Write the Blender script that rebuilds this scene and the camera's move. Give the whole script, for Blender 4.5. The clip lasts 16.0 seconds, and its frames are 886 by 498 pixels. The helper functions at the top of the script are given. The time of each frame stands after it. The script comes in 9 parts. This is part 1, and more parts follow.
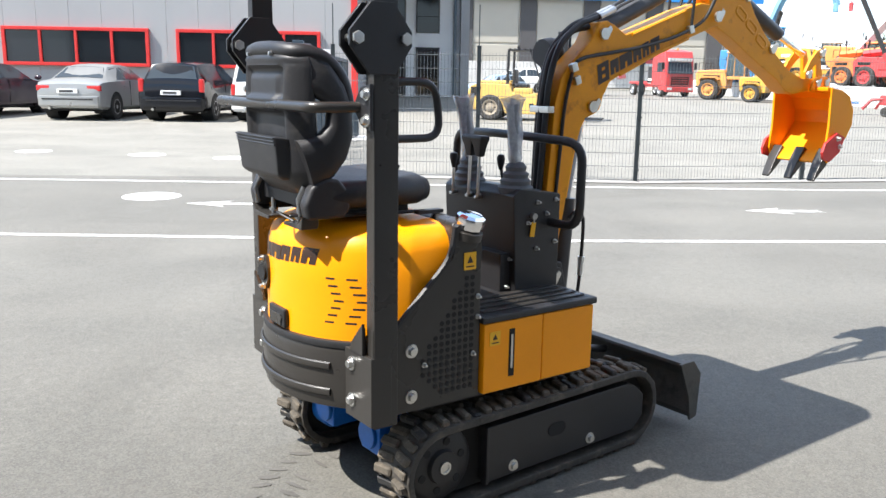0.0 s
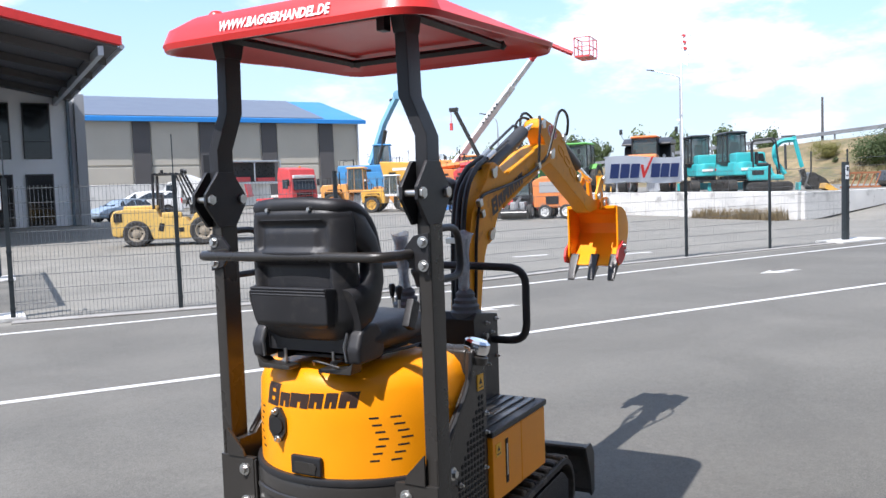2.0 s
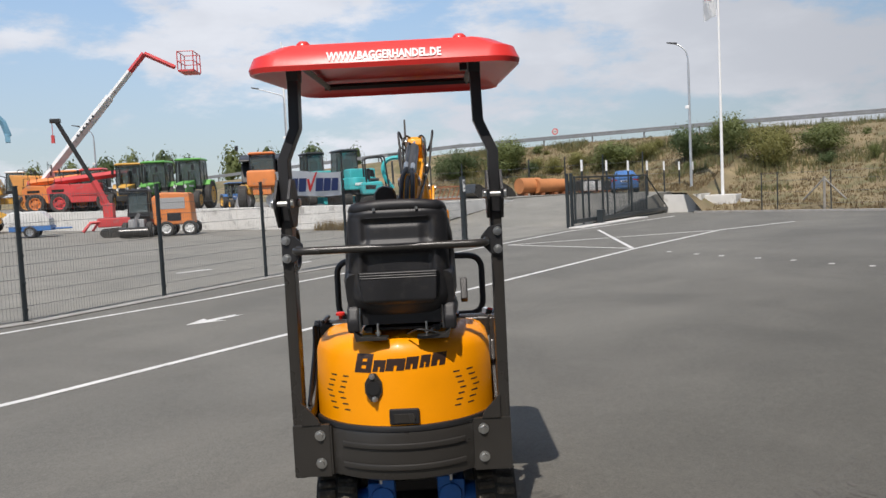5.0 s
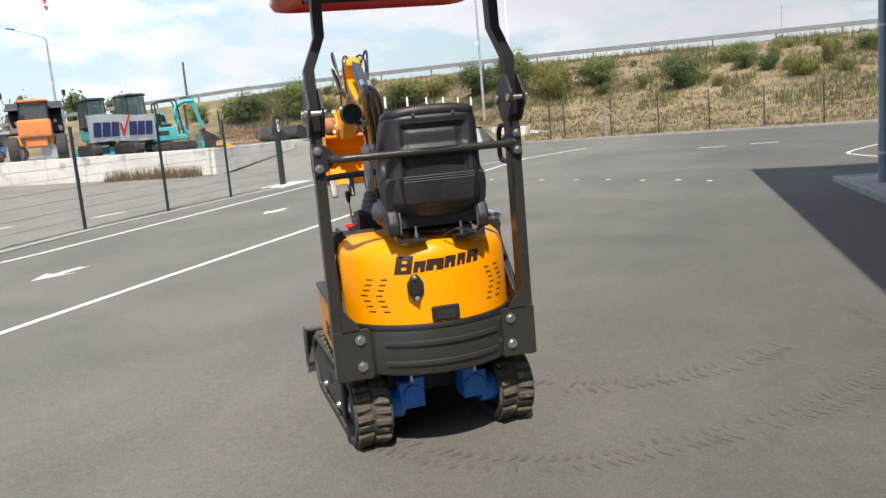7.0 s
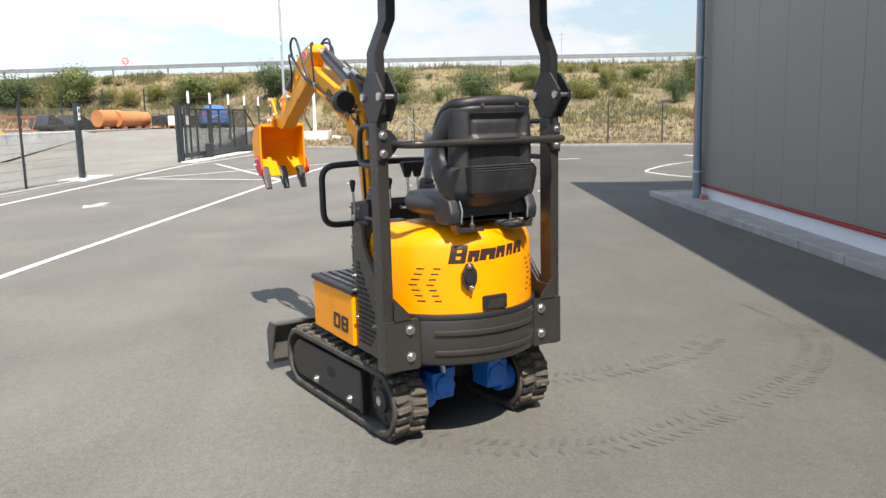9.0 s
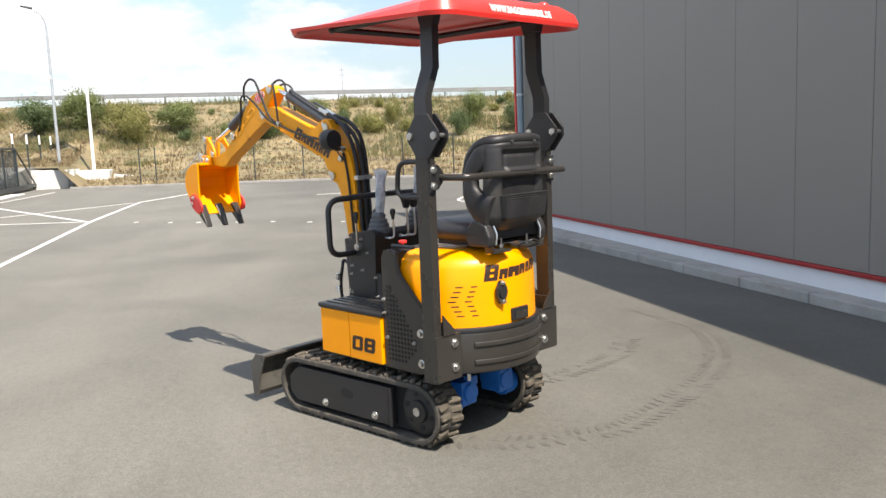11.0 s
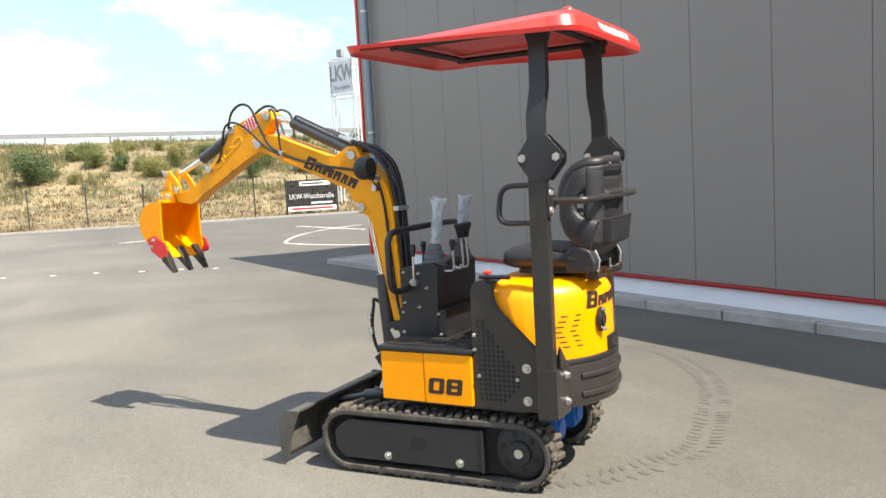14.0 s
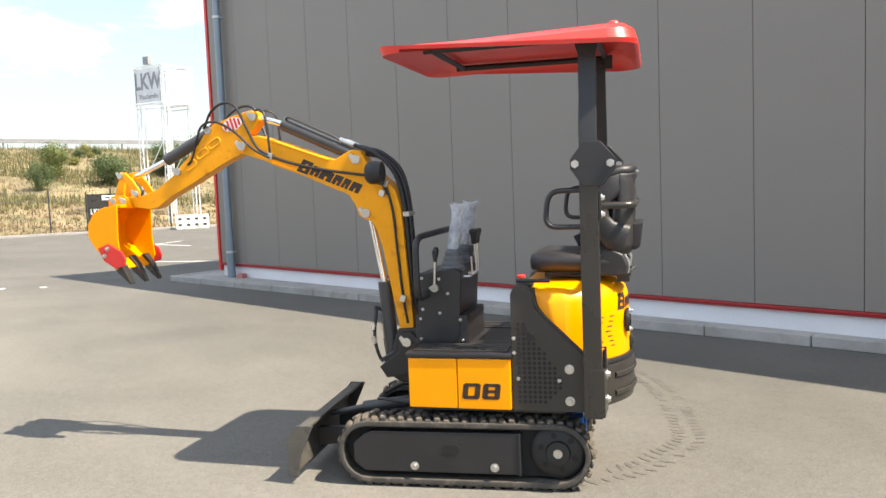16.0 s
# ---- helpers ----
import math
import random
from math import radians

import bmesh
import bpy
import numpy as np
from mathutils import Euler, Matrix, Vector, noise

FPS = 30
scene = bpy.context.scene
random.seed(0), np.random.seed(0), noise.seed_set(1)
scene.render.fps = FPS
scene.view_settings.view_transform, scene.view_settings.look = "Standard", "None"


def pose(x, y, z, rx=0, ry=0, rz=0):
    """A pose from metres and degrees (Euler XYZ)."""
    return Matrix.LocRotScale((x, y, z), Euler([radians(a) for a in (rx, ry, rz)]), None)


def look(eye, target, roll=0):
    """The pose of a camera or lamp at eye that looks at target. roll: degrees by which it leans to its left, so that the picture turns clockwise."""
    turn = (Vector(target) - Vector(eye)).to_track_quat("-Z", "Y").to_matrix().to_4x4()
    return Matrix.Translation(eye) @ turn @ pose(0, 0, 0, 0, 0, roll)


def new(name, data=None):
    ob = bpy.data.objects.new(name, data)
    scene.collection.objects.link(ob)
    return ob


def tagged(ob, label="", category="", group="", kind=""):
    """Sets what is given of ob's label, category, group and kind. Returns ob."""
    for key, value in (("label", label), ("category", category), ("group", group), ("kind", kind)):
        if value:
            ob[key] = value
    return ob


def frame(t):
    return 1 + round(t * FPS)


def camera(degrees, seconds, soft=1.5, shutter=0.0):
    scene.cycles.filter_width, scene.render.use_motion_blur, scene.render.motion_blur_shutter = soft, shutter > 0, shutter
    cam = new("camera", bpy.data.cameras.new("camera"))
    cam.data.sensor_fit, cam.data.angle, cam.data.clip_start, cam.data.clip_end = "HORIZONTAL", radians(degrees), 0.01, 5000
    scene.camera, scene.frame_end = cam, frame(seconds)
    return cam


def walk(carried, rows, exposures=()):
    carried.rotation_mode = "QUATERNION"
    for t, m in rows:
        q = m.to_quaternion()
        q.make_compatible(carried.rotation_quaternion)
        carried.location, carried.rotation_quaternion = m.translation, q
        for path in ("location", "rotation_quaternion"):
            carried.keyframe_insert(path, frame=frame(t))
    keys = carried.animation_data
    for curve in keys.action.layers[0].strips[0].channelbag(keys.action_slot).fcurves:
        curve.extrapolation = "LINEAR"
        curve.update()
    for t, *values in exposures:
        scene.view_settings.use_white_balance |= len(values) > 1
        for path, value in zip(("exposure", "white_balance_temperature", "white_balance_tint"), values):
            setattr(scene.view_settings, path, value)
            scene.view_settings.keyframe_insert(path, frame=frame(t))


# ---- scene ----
cam = camera(56.3, 16.0)
# time, eye, aim, roll
ROWS = [
    (0, (-0.031, 0.029, 1.443), (0.112, 1.984, 1.043), 0.9),
    (0.5, (-0.384, -0.018, 1.478), (0.061, 1.901, 1.135), -0.2),
    (1, (-0.668, 0.05, 1.474), (-0.11, 1.947, 1.174), -0.9),
    (1.5, (-0.96, 0.138, 1.508), (-0.214, 1.984, 1.318), 0.0),
    (2, (-1.329, 0.161, 1.553), (-0.327, 1.887, 1.417), -2.0),
    (2.5, (-1.621, 0.234, 1.554), (-0.577, 1.939, 1.505), -2.1),
    (3, (-1.931, 0.348, 1.575), (-0.784, 1.986, 1.563), -2.6),
    (3.5, (-2.306, 0.385, 1.601), (-0.975, 1.878, 1.632), -1.8),
    (4, (-2.594, 0.492, 1.593), (-1.134, 1.857, 1.664), -2.8),
    (4.5, (-2.809, 0.693, 1.594), (-1.224, 1.913, 1.588), -2.1),
    (5, (-3.13, 0.825, 1.575), (-1.432, 1.873, 1.436), -2.8),
    (7.5, (-3.803, 1.954, 1.483), (-1.886, 2.429, 1.167), -3.0),
    (8, (-3.883, 2.219, 1.491), (-1.939, 2.536, 1.143), 0.3),
    (8.5, (-3.922, 2.577, 1.499), (-1.958, 2.617, 1.126), -0.6),
    (9, (-3.944, 2.875, 1.483), (-1.971, 2.926, 1.16), -1.4),
    (9.5, (-4.043, 3.184, 1.508), (-2.066, 3.101, 1.218), -1.6),
    (12, (-4.262, 4.607, 1.536), (-2.387, 3.955, 1.293), -2.7),
    (12.5, (-4.071, 4.821, 1.529), (-2.223, 4.087, 1.313), -2.7),
    (13, (-3.887, 5.071, 1.544), (-2.093, 4.208, 1.354), -1.6),
    (13.5, (-3.68, 5.262, 1.53), (-1.921, 4.331, 1.335), -1.4),
    (14, (-3.41, 5.43, 1.517), (-1.69, 4.428, 1.332), -3.2),
    (14.5, (-3.224, 5.665, 1.503), (-1.604, 4.504, 1.338), -1.2),
    (15, (-3.055, 5.946, 1.511), (-1.535, 4.66, 1.317), -1.1),
    (15.5, (-2.838, 6.125, 1.495), (-1.374, 4.782, 1.266), -2.4),
    (16, (-2.686, 6.345, 1.503), (-1.269, 4.943, 1.339), -2.2),
]
EXPOSURES = [(0.0, 1.21, 6300, 11), (0.7, 1.02, 6250, 11), (1.2, 0.86, 6300, 13), (2.0, 0.53, 6050, 15), (2.7, 0.14, 6300, 16), (3.2, 0.01, 6450, 14), (3.7, -0.26, 6650, 11), (4.2, -0.35, 6520, 12), (5.0, -0.18, 6570, 13), (6.2, 0.16, 6770, 12), (7.5, 0.42, 6790, 12), (9.0, 0.71, 6790, 12), (11.0, 0.85, 6990, 12), (13.0, 1.06, 7040, 11), (14.5, 1.17, 7190, 11), (16.0, 1.28, 7390, 12)]
walk(cam, [(t, look(eye, aim, roll)) for t, eye, aim, roll in ROWS], EXPOSURES)

# ---- sky, sun, exposure ----
SUN_AZ, SUN_EL = 200.3, 56.0          # where the sun stands: degrees from +x, and above the horizon
world = bpy.data.worlds.new("sky")
scene.world = world
world.use_nodes = True
wn = world.node_tree
wn.nodes.clear()
w_out = wn.nodes.new("ShaderNodeOutputWorld")
w_bg = wn.nodes.new("ShaderNodeBackground")
w_sky = wn.nodes.new("ShaderNodeTexSky")
w_sky.sky_type = 'NISHITA'
w_sky.sun_disc = False
w_sky.sun_elevation = radians(SUN_EL)
w_sky.sun_rotation = radians(90 - SUN_AZ)
w_sky.air_density = 1.0
w_sky.dust_density = 0.4
w_sky.ozone_density = 3.0
w_co = wn.nodes.new("ShaderNodeTexCoord")
w_sep = wn.nodes.new("ShaderNodeSeparateXYZ")
wn.links.new(w_co.outputs["Generated"], w_sep.inputs[0])
w_flat = wn.nodes.new("ShaderNodeVectorMath")
w_flat.operation = 'MULTIPLY'
w_flat.inputs[1].default_value = (1.0, 1.0, 2.6)
wn.links.new(w_co.outputs["Generated"], w_flat.inputs[0])


def sky_noise(scale, detail, rough, shift):
    off = wn.nodes.new("ShaderNodeVectorMath")
    off.operation = 'ADD'
    off.inputs[1].default_value = shift
    wn.links.new(w_flat.outputs[0], off.inputs[0])
    n = wn.nodes.new("ShaderNodeTexNoise")
    n.inputs["Scale"].default_value = scale
    n.inputs["Detail"].default_value = detail
    n.inputs["Roughness"].default_value = rough
    wn.links.new(off.outputs[0], n.inputs["Vector"])
    return n.outputs["Fac"]


def sky_range(value, a, b, lo, hi):
    r = wn.nodes.new("ShaderNodeMapRange")
    r.interpolation_type = 'SMOOTHSTEP'
    for key, v in zip(("From Min", "From Max", "To Min", "To Max"), (a, b, lo, hi)):
        r.inputs[key].default_value = v
    wn.links.new(value, r.inputs["Value"])
    return r.outputs[0]


# heaped fair-weather clouds, thin haze towards the horizon
cloud = sky_range(sky_noise(2.3, 11, 0.60, (4.2, 1.7, 0.35)), 0.475, 0.560, 0.02, 0.96)
haze = sky_range(w_sep.outputs[2], 0.0, 0.36, 0.82, 0.26)
shade = sky_range(sky_noise(3.4, 6, 0.55, (1.0, 6.0, 2.0)), 0.38, 0.62, 0.0, 1.0)
w_white = wn.nodes.new("ShaderNodeMix")
w_white.data_type = 'RGBA'
wn.links.new(shade, w_white.inputs[0])
w_white.inputs[6].default_value = (6.6, 7.05, 7.7, 1)
w_white.inputs[7].default_value = (7.9, 8.35, 8.95, 1)
w_blue = wn.nodes.new("ShaderNodeMix")
w_blue.data_type, w_blue.blend_type = 'RGBA', 'MULTIPLY'
w_blue.inputs[0].default_value = 1.0
wn.links.new(w_sky.outputs[0], w_blue.inputs[6])
w_blue.inputs[7].default_value = (1.38, 1.82, 1.92, 1)
w_haze = wn.nodes.new("ShaderNodeMix")
w_haze.data_type = 'RGBA'
wn.links.new(haze, w_haze.inputs[0])
wn.links.new(w_blue.outputs[2], w_haze.inputs[6])
w_haze.inputs[7].default_value = (4.6, 4.82, 5.2, 1)
w_mix = wn.nodes.new("ShaderNodeMix")
w_mix.data_type = 'RGBA'
wn.links.new(cloud, w_mix.inputs[0])
wn.links.new(w_haze.outputs[2], w_mix.inputs[6])
wn.links.new(w_white.outputs[2], w_mix.inputs[7])
# whole sky scaled in brightness: dimmer to the south, brighter to the north
sky_gain = sky_range(w_sep.outputs[1], -0.25, 0.70, 0.735, 1.08)
w_gain = wn.nodes.new("ShaderNodeVectorMath")
w_gain.operation = 'SCALE'
wn.links.new(w_mix.outputs[2], w_gain.inputs[0])
wn.links.new(sky_gain, w_gain.inputs[3])
wn.links.new(w_gain.outputs[0], w_bg.inputs[0])
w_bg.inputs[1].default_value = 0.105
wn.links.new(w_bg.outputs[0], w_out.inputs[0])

sun_data = bpy.data.lights.new("sun", 'SUN')
sun_data.energy = 5.0
sun_data.angle = radians(0.55)
sun_data.color = (1.0, 0.95, 0.87)
sun = new("sun", sun_data)
sa, se = radians(SUN_AZ), radians(SUN_EL)
sun.matrix_world = look((60 * math.cos(sa) * math.cos(se), 60 * math.sin(sa) * math.cos(se), 60 * math.sin(se)), (0, 0, 0))

from mathutils.bvhtree import BVHTree
# ---- materials ----
def mat(name, col, rough=0.5, metal=0.0, var=0.12, scale=3.0, fine=90.0, bump=0.15, coat=0.0, spots=None, spot_amount=0.0, alpha=1.0):
    """A surface with broad and fine variation of colour, gloss and relief. spots: a second colour in patches."""
    m = bpy.data.materials.new(name)
    m.use_nodes = True
    nt = m.node_tree
    bs = nt.nodes["Principled BSDF"]
    tc = nt.nodes.new("ShaderNodeTexCoord")
    n1 = nt.nodes.new("ShaderNodeTexNoise")
    n1.inputs["Scale"].default_value = scale
    n1.inputs["Detail"].default_value = 5
    n2 = nt.nodes.new("ShaderNodeTexNoise")
    n2.inputs["Scale"].default_value = fine
    n2.inputs["Detail"].default_value = 3
    nt.links.new(tc.outputs["Object"], n1.inputs["Vector"])
    nt.links.new(tc.outputs["Object"], n2.inputs["Vector"])
    add = nt.nodes.new("ShaderNodeMath")
    add.operation = 'MULTIPLY_ADD'
    nt.links.new(n2.outputs["Fac"], add.inputs[0])
    add.inputs[1].default_value = 0.45
    nt.links.new(n1.outputs["Fac"], add.inputs[2])
    rng = nt.nodes.new("ShaderNodeMapRange")
    rng.inputs["From Min"].default_value = 0.45
    rng.inputs["From Max"].default_value = 1.0
    rng.inputs["To Min"].default_value = 1 - var
    rng.inputs["To Max"].default_value = 1 + var
    nt.links.new(add.outputs[0], rng.inputs["Value"])
    mul = nt.nodes.new("ShaderNodeMix")
    mul.data_type = 'RGBA'
    mul.blend_type = 'MULTIPLY'
    mul.inputs[0].default_value = 1.0
    mul.inputs[6].default_value = (*col, 1)
    nt.links.new(rng.outputs[0], mul.inputs[7])
    top = mul.outputs[2]
    if spots:
        n3 = nt.nodes.new("ShaderNodeTexNoise")
        n3.inputs["Scale"].default_value = scale * 1.7
        n3.inputs["Detail"].default_value = 7
        n3.inputs["Roughness"].default_value = 0.65
        nt.links.new(tc.outputs["Object"], n3.inputs["Vector"])
        rp = nt.nodes.new("ShaderNodeMapRange")
        rp.inputs["From Min"].default_value = 0.62 - 0.3 * spot_amount
        rp.inputs["From Max"].default_value = 0.72 - 0.2 * spot_amount
        nt.links.new(n3.outputs["Fac"], rp.inputs["Value"])
        mx = nt.nodes.new("ShaderNodeMix")
        mx.data_type = 'RGBA'
        nt.links.new(rp.outputs[0], mx.inputs[0])
        nt.links.new(top, mx.inputs[6])
        mx.inputs[7].default_value = (*spots, 1)
        top = mx.outputs[2]
    nt.links.new(top, bs.inputs["Base Color"])
    rr = nt.nodes.new("ShaderNodeMapRange")
    rr.inputs["To Min"].default_value = max(0.02, rough - 0.08)
    rr.inputs["To Max"].default_value = min(1.0, rough + 0.1)
    nt.links.new(n1.outputs["Fac"], rr.inputs["Value"])
    nt.links.new(rr.outputs[0], bs.inputs["Roughness"])
    bs.inputs["Metallic"].default_value = metal
    bs.inputs["Coat Weight"].default_value = coat
    bs.inputs["Coat Roughness"].default_value = 0.08
    if alpha < 1:
        bs.inputs["Alpha"].default_value = alpha
    if bump > 0:
        bp = nt.nodes.new("ShaderNodeBump")
        bp.inputs["Strength"].default_value = bump
        bp.inputs["Distance"].default_value = 0.004
        nt.links.new(n2.outputs["Fac"], bp.inputs["Height"])
        nt.links.new(bp.outputs[0], bs.inputs["Normal"])
    return m


def glass_mat(name, col, rough=0.04):
    m = mat(name, col, rough, 0.0, 0.1, 1.2, 20, 0.0)
    m.node_tree.nodes["Principled BSDF"].inputs["Specular IOR Level"].default_value = 0.65
    return m


M_ORANGE = mat("orange_paint", (0.90, 0.315, 0.0), 0.36, 0, 0.06, 4, 240, 0.06, coat=0.04)
M_BOOM = mat("boom_orange_paint", (0.79, 0.315, 0.006), 0.42, 0, 0.10, 6, 160, 0.10, coat=0.04, spots=(0.50, 0.18, 0.01), spot_amount=0.14)
for m_ in (M_ORANGE, M_BOOM):
    m_.node_tree.nodes["Principled BSDF"].inputs["Specular IOR Level"].default_value = 0.32
M_BLACK = mat("black_powder_coat", (0.016, 0.016, 0.0175), 0.42, 0, 0.2, 6, 400, 0.25)
M_GREYBLACK = mat("anthracite_paint", (0.030, 0.0275, 0.0245), 0.28, 0, 0.14, 5, 300, 0.2)
M_SEAT = mat("black_vinyl", (0.018, 0.018, 0.020), 0.48, 0, 0.25, 8, 240, 0.18, spots=(0.036, 0.034, 0.032), spot_amount=0.22)
M_RUBBER = mat("track_rubber", (0.025, 0.024, 0.023), 0.75, 0, 0.3, 12, 90, 0.5, spots=(0.20, 0.17, 0.13), spot_amount=0.25)
M_RUBBER_DUST = mat("dusty_rubber", (0.085, 0.072, 0.055), 0.9, 0, 0.4, 14, 80, 0.6, spots=(0.20, 0.165, 0.12), spot_amount=0.22)
M_BELT = mat("dusty_belt_rubber", (0.050, 0.045, 0.038), 0.8, 0, 0.35, 9, 110, 0.4, spots=(0.105, 0.090, 0.070), spot_amount=0.3)
M_BLADE = mat("dusty_black_steel", (0.075, 0.070, 0.060), 0.55, 0, 0.3, 6, 120, 0.3, spots=(0.040, 0.038, 0.035), spot_amount=0.3)
M_HOSE = mat("hose_rubber", (0.014, 0.014, 0.015), 0.5, 0, 0.2, 20, 200, 0.15)
M_STEEL = mat("zinc_steel", (0.62, 0.62, 0.60), 0.32, 1.0, 0.15, 20, 200, 0.1)
M_CHROME = mat("chrome", (0.85, 0.85, 0.86), 0.08, 1.0, 0.03, 8, 100, 0.0)
M_CYL = mat("cylinder_grey", (0.045, 0.045, 0.047), 0.38, 0, 0.12, 8, 200, 0.1)
M_RED_ROOF = mat("red_canopy_plastic", (0.72, 0.035, 0.028), 0.36, 0, 0.06, 3, 150, 0.08, coat=0.25)
M_TRIM = mat("dark_red_trim", (0.36, 0.018, 0.022), 0.45, 0, 0.1, 3, 90, 0.05)
M_RED = mat("red_paint", (0.62, 0.03, 0.025), 0.45, 0, 0.12, 4, 120, 0.1)
M_BLUE_MOTOR = mat("blue_motor_paint", (0.010, 0.135, 0.48), 0.42, 0, 0.2, 10, 120, 0.2)
M_BAG = mat("clear_plastic_film", (0.55, 0.60, 0.66), 0.22, 0, 0.25, 30, 60, 0.6, alpha=0.62)
M_BELLOWS = mat("grey_bellows_rubber", (0.10, 0.11, 0.12), 0.6, 0, 0.2, 12, 120, 0.3)
M_YELLOW_STICKER = mat("yellow_sticker", (0.85, 0.44, 0.01), 0.4, 0, 0.05, 8, 90, 0.0)
M_WHITE = mat("white_paint", (0.80, 0.80, 0.79), 0.5, 0, 0.06, 2, 90, 0.05)
# near-black put on solid parts for the shade inside holes, gaps and hollows
M_DARK = mat("recess_shade_black", (0.008, 0.008, 0.008), 0.8, 0, 0.1, 5, 80, 0.0)
M_LETTER = mat("dark_brown_lettering", (0.035, 0.018, 0.012), 0.45, 0, 0.1, 5, 80, 0.0)
M_CONCRETE = mat("pale_concrete", (0.62, 0.61, 0.58), 0.85, 0, 0.16, 0.8, 40, 0.3, spots=(0.36, 0.35, 0.33), spot_amount=0.2)
M_KERB = mat("kerb_concrete", (0.32, 0.308, 0.288), 0.85, 0, 0.2, 2.5, 60, 0.4, spots=(0.27, 0.25, 0.22), spot_amount=0.3)
M_PANEL = mat("anthracite_cladding", (0.195, 0.178, 0.160), 0.50, 0.0, 0.06, 0.5, 60, 0.02)
M_PLINTH = mat("white_plinth_render", (0.66, 0.67, 0.69), 0.7, 0, 0.08, 1.5, 60, 0.1)
M_PIPE = mat("drainpipe_blue_grey", (0.20, 0.25, 0.29), 0.4, 0.3, 0.1, 3, 80, 0.05)
M_LINE = mat("road_marking_white", (0.62, 0.61, 0.585), 0.7, 0, 0.14, 3, 70, 0.3, spots=(0.42, 0.41, 0.40), spot_amount=0.25)
M_FENCE = mat("fence_anthracite", (0.030, 0.038, 0.042), 0.45, 0.2, 0.15, 4, 90, 0.05)
M_LGREY = mat("light_grey_cladding", (0.34, 0.343, 0.345), 0.5, 0.0, 0.05, 0.4, 40, 0.02)
M_FACADE = mat("pale_facade", (0.86, 0.87, 0.88), 0.7, 0, 0.05, 0.6, 40, 0.05)
M_GLASS = glass_mat("dark_glass", (0.012, 0.016, 0.020))
M_CARGLASS = glass_mat("car_glass", (0.03, 0.04, 0.05), 0.10)
M_CARGLASS.node_tree.nodes["Principled BSDF"].inputs["Specular IOR Level"].default_value = 0.30
M_CABGLASS = mat("clear_cab_glass", (0.10, 0.13, 0.13), 0.05, 0, 0.05, 2, 40, 0.0, alpha=0.45)
M_HALL = mat("beige_hall_panel", (0.48, 0.445, 0.375), 0.8, 0, 0.08, 0.3, 30, 0.05)
M_HALL_DARK = mat("brown_grey_column", (0.09, 0.085, 0.085), 0.7, 0, 0.1, 0.5, 30, 0.05)
M_BLUE_ROOF = mat("blue_roof_sheet", (0.03, 0.24, 0.62), 0.4, 0.1, 0.1, 0.4, 30, 0.05)
M_SOLAR = mat("solar_panel_roof", (0.13, 0.15, 0.19), 0.35, 0.1, 0.12, 0.6, 20, 0.05)
M_GALV = mat("galvanised_steel", (0.52, 0.54, 0.56), 0.45, 0.7, 0.12, 3, 60, 0.1)
M_TYRE = mat("tyre_rubber", (0.040, 0.038, 0.036), 0.85, 0, 0.25, 8, 60, 0.3, spots=(0.12, 0.105, 0.09), spot_amount=0.2)
M_HUB = mat("dusty_rim_paint", (0.34, 0.29, 0.22), 0.7, 0.1, 0.2, 6, 60, 0.15)
M_RIM = mat("alloy_rim", (0.45, 0.46, 0.47), 0.35, 0.8, 0.1, 8, 60, 0.05)


# ---- mesh tools: each shape is a function that adds itself to a bmesh ----
def box(cx, cy, cz, sx, sy, sz, rx=0, ry=0, rz=0):
    def op(bm):
        bmesh.ops.create_cube(bm, size=1, matrix=pose(cx, cy, cz, rx, ry, rz) @ Matrix.Diagonal((sx, sy, sz, 1)))
    return op


def prism(axis, pts, lo, hi):
    """A polygon drawn in the two other axes, from lo to hi along the axis."""
    def put(a, b, c):
        return (c, a, b) if axis == 'x' else (a, c, b) if axis == 'y' else (a, b, c)

    def op(bm):
        low = [bm.verts.new(put(a, b, lo)) for a, b in pts]
        high = [bm.verts.new(put(a, b, hi)) for a, b in pts]
        n = len(pts)
        fs = [bm.faces.new(low), bm.faces.new(high)]
        for i in range(n):
            fs.append(bm.faces.new((low[i], low[(i + 1) % n], high[(i + 1) % n], high[i])))
        bmesh.ops.recalc_face_normals(bm, faces=fs)
    return op


def cyl(p0, p1, r, r2=None, seg=16):
    p0, p1 = Vector(p0), Vector(p1)

    def op(bm):
        d = p1 - p0
        m = Matrix.Translation((p0 + p1) / 2) @ d.to_track_quat('Z', 'Y').to_matrix().to_4x4()
        bmesh.ops.create_cone(bm, cap_ends=True, segments=seg, radius1=r, radius2=r if r2 is None else r2, depth=d.length, matrix=m)
    return op


def ball(c, r, sx=1, sy=1, sz=1, u=14, v=9):
    def op(bm):
        bmesh.ops.create_uvsphere(bm, u_segments=u, v_segments=v, radius=r, matrix=Matrix.Translation(c) @ Matrix.Diagonal((sx, sy, sz, 1)))
    return op


def smooth_path(pts, n=6):
    """Catmull-Rom points through pts."""
    pts = [Vector(p) for p in pts]
    if len(pts) < 3 or n < 2:
        return pts
    ext = [2 * pts[0] - pts[1]] + pts + [2 * pts[-1] - pts[-2]]
    out = []
    for i in range(1, len(ext) - 2):
        a, b, c, d = ext[i - 1:i + 3]
        for k in range(n):
            t = k / n
            out.append(0.5 * ((2 * b) + (c - a) * t + (2 * a - 5 * b + 4 * c - d) * t * t + (3 * b - a - 3 * c + d) * t ** 3))
    out.append(pts[-1])
    return out


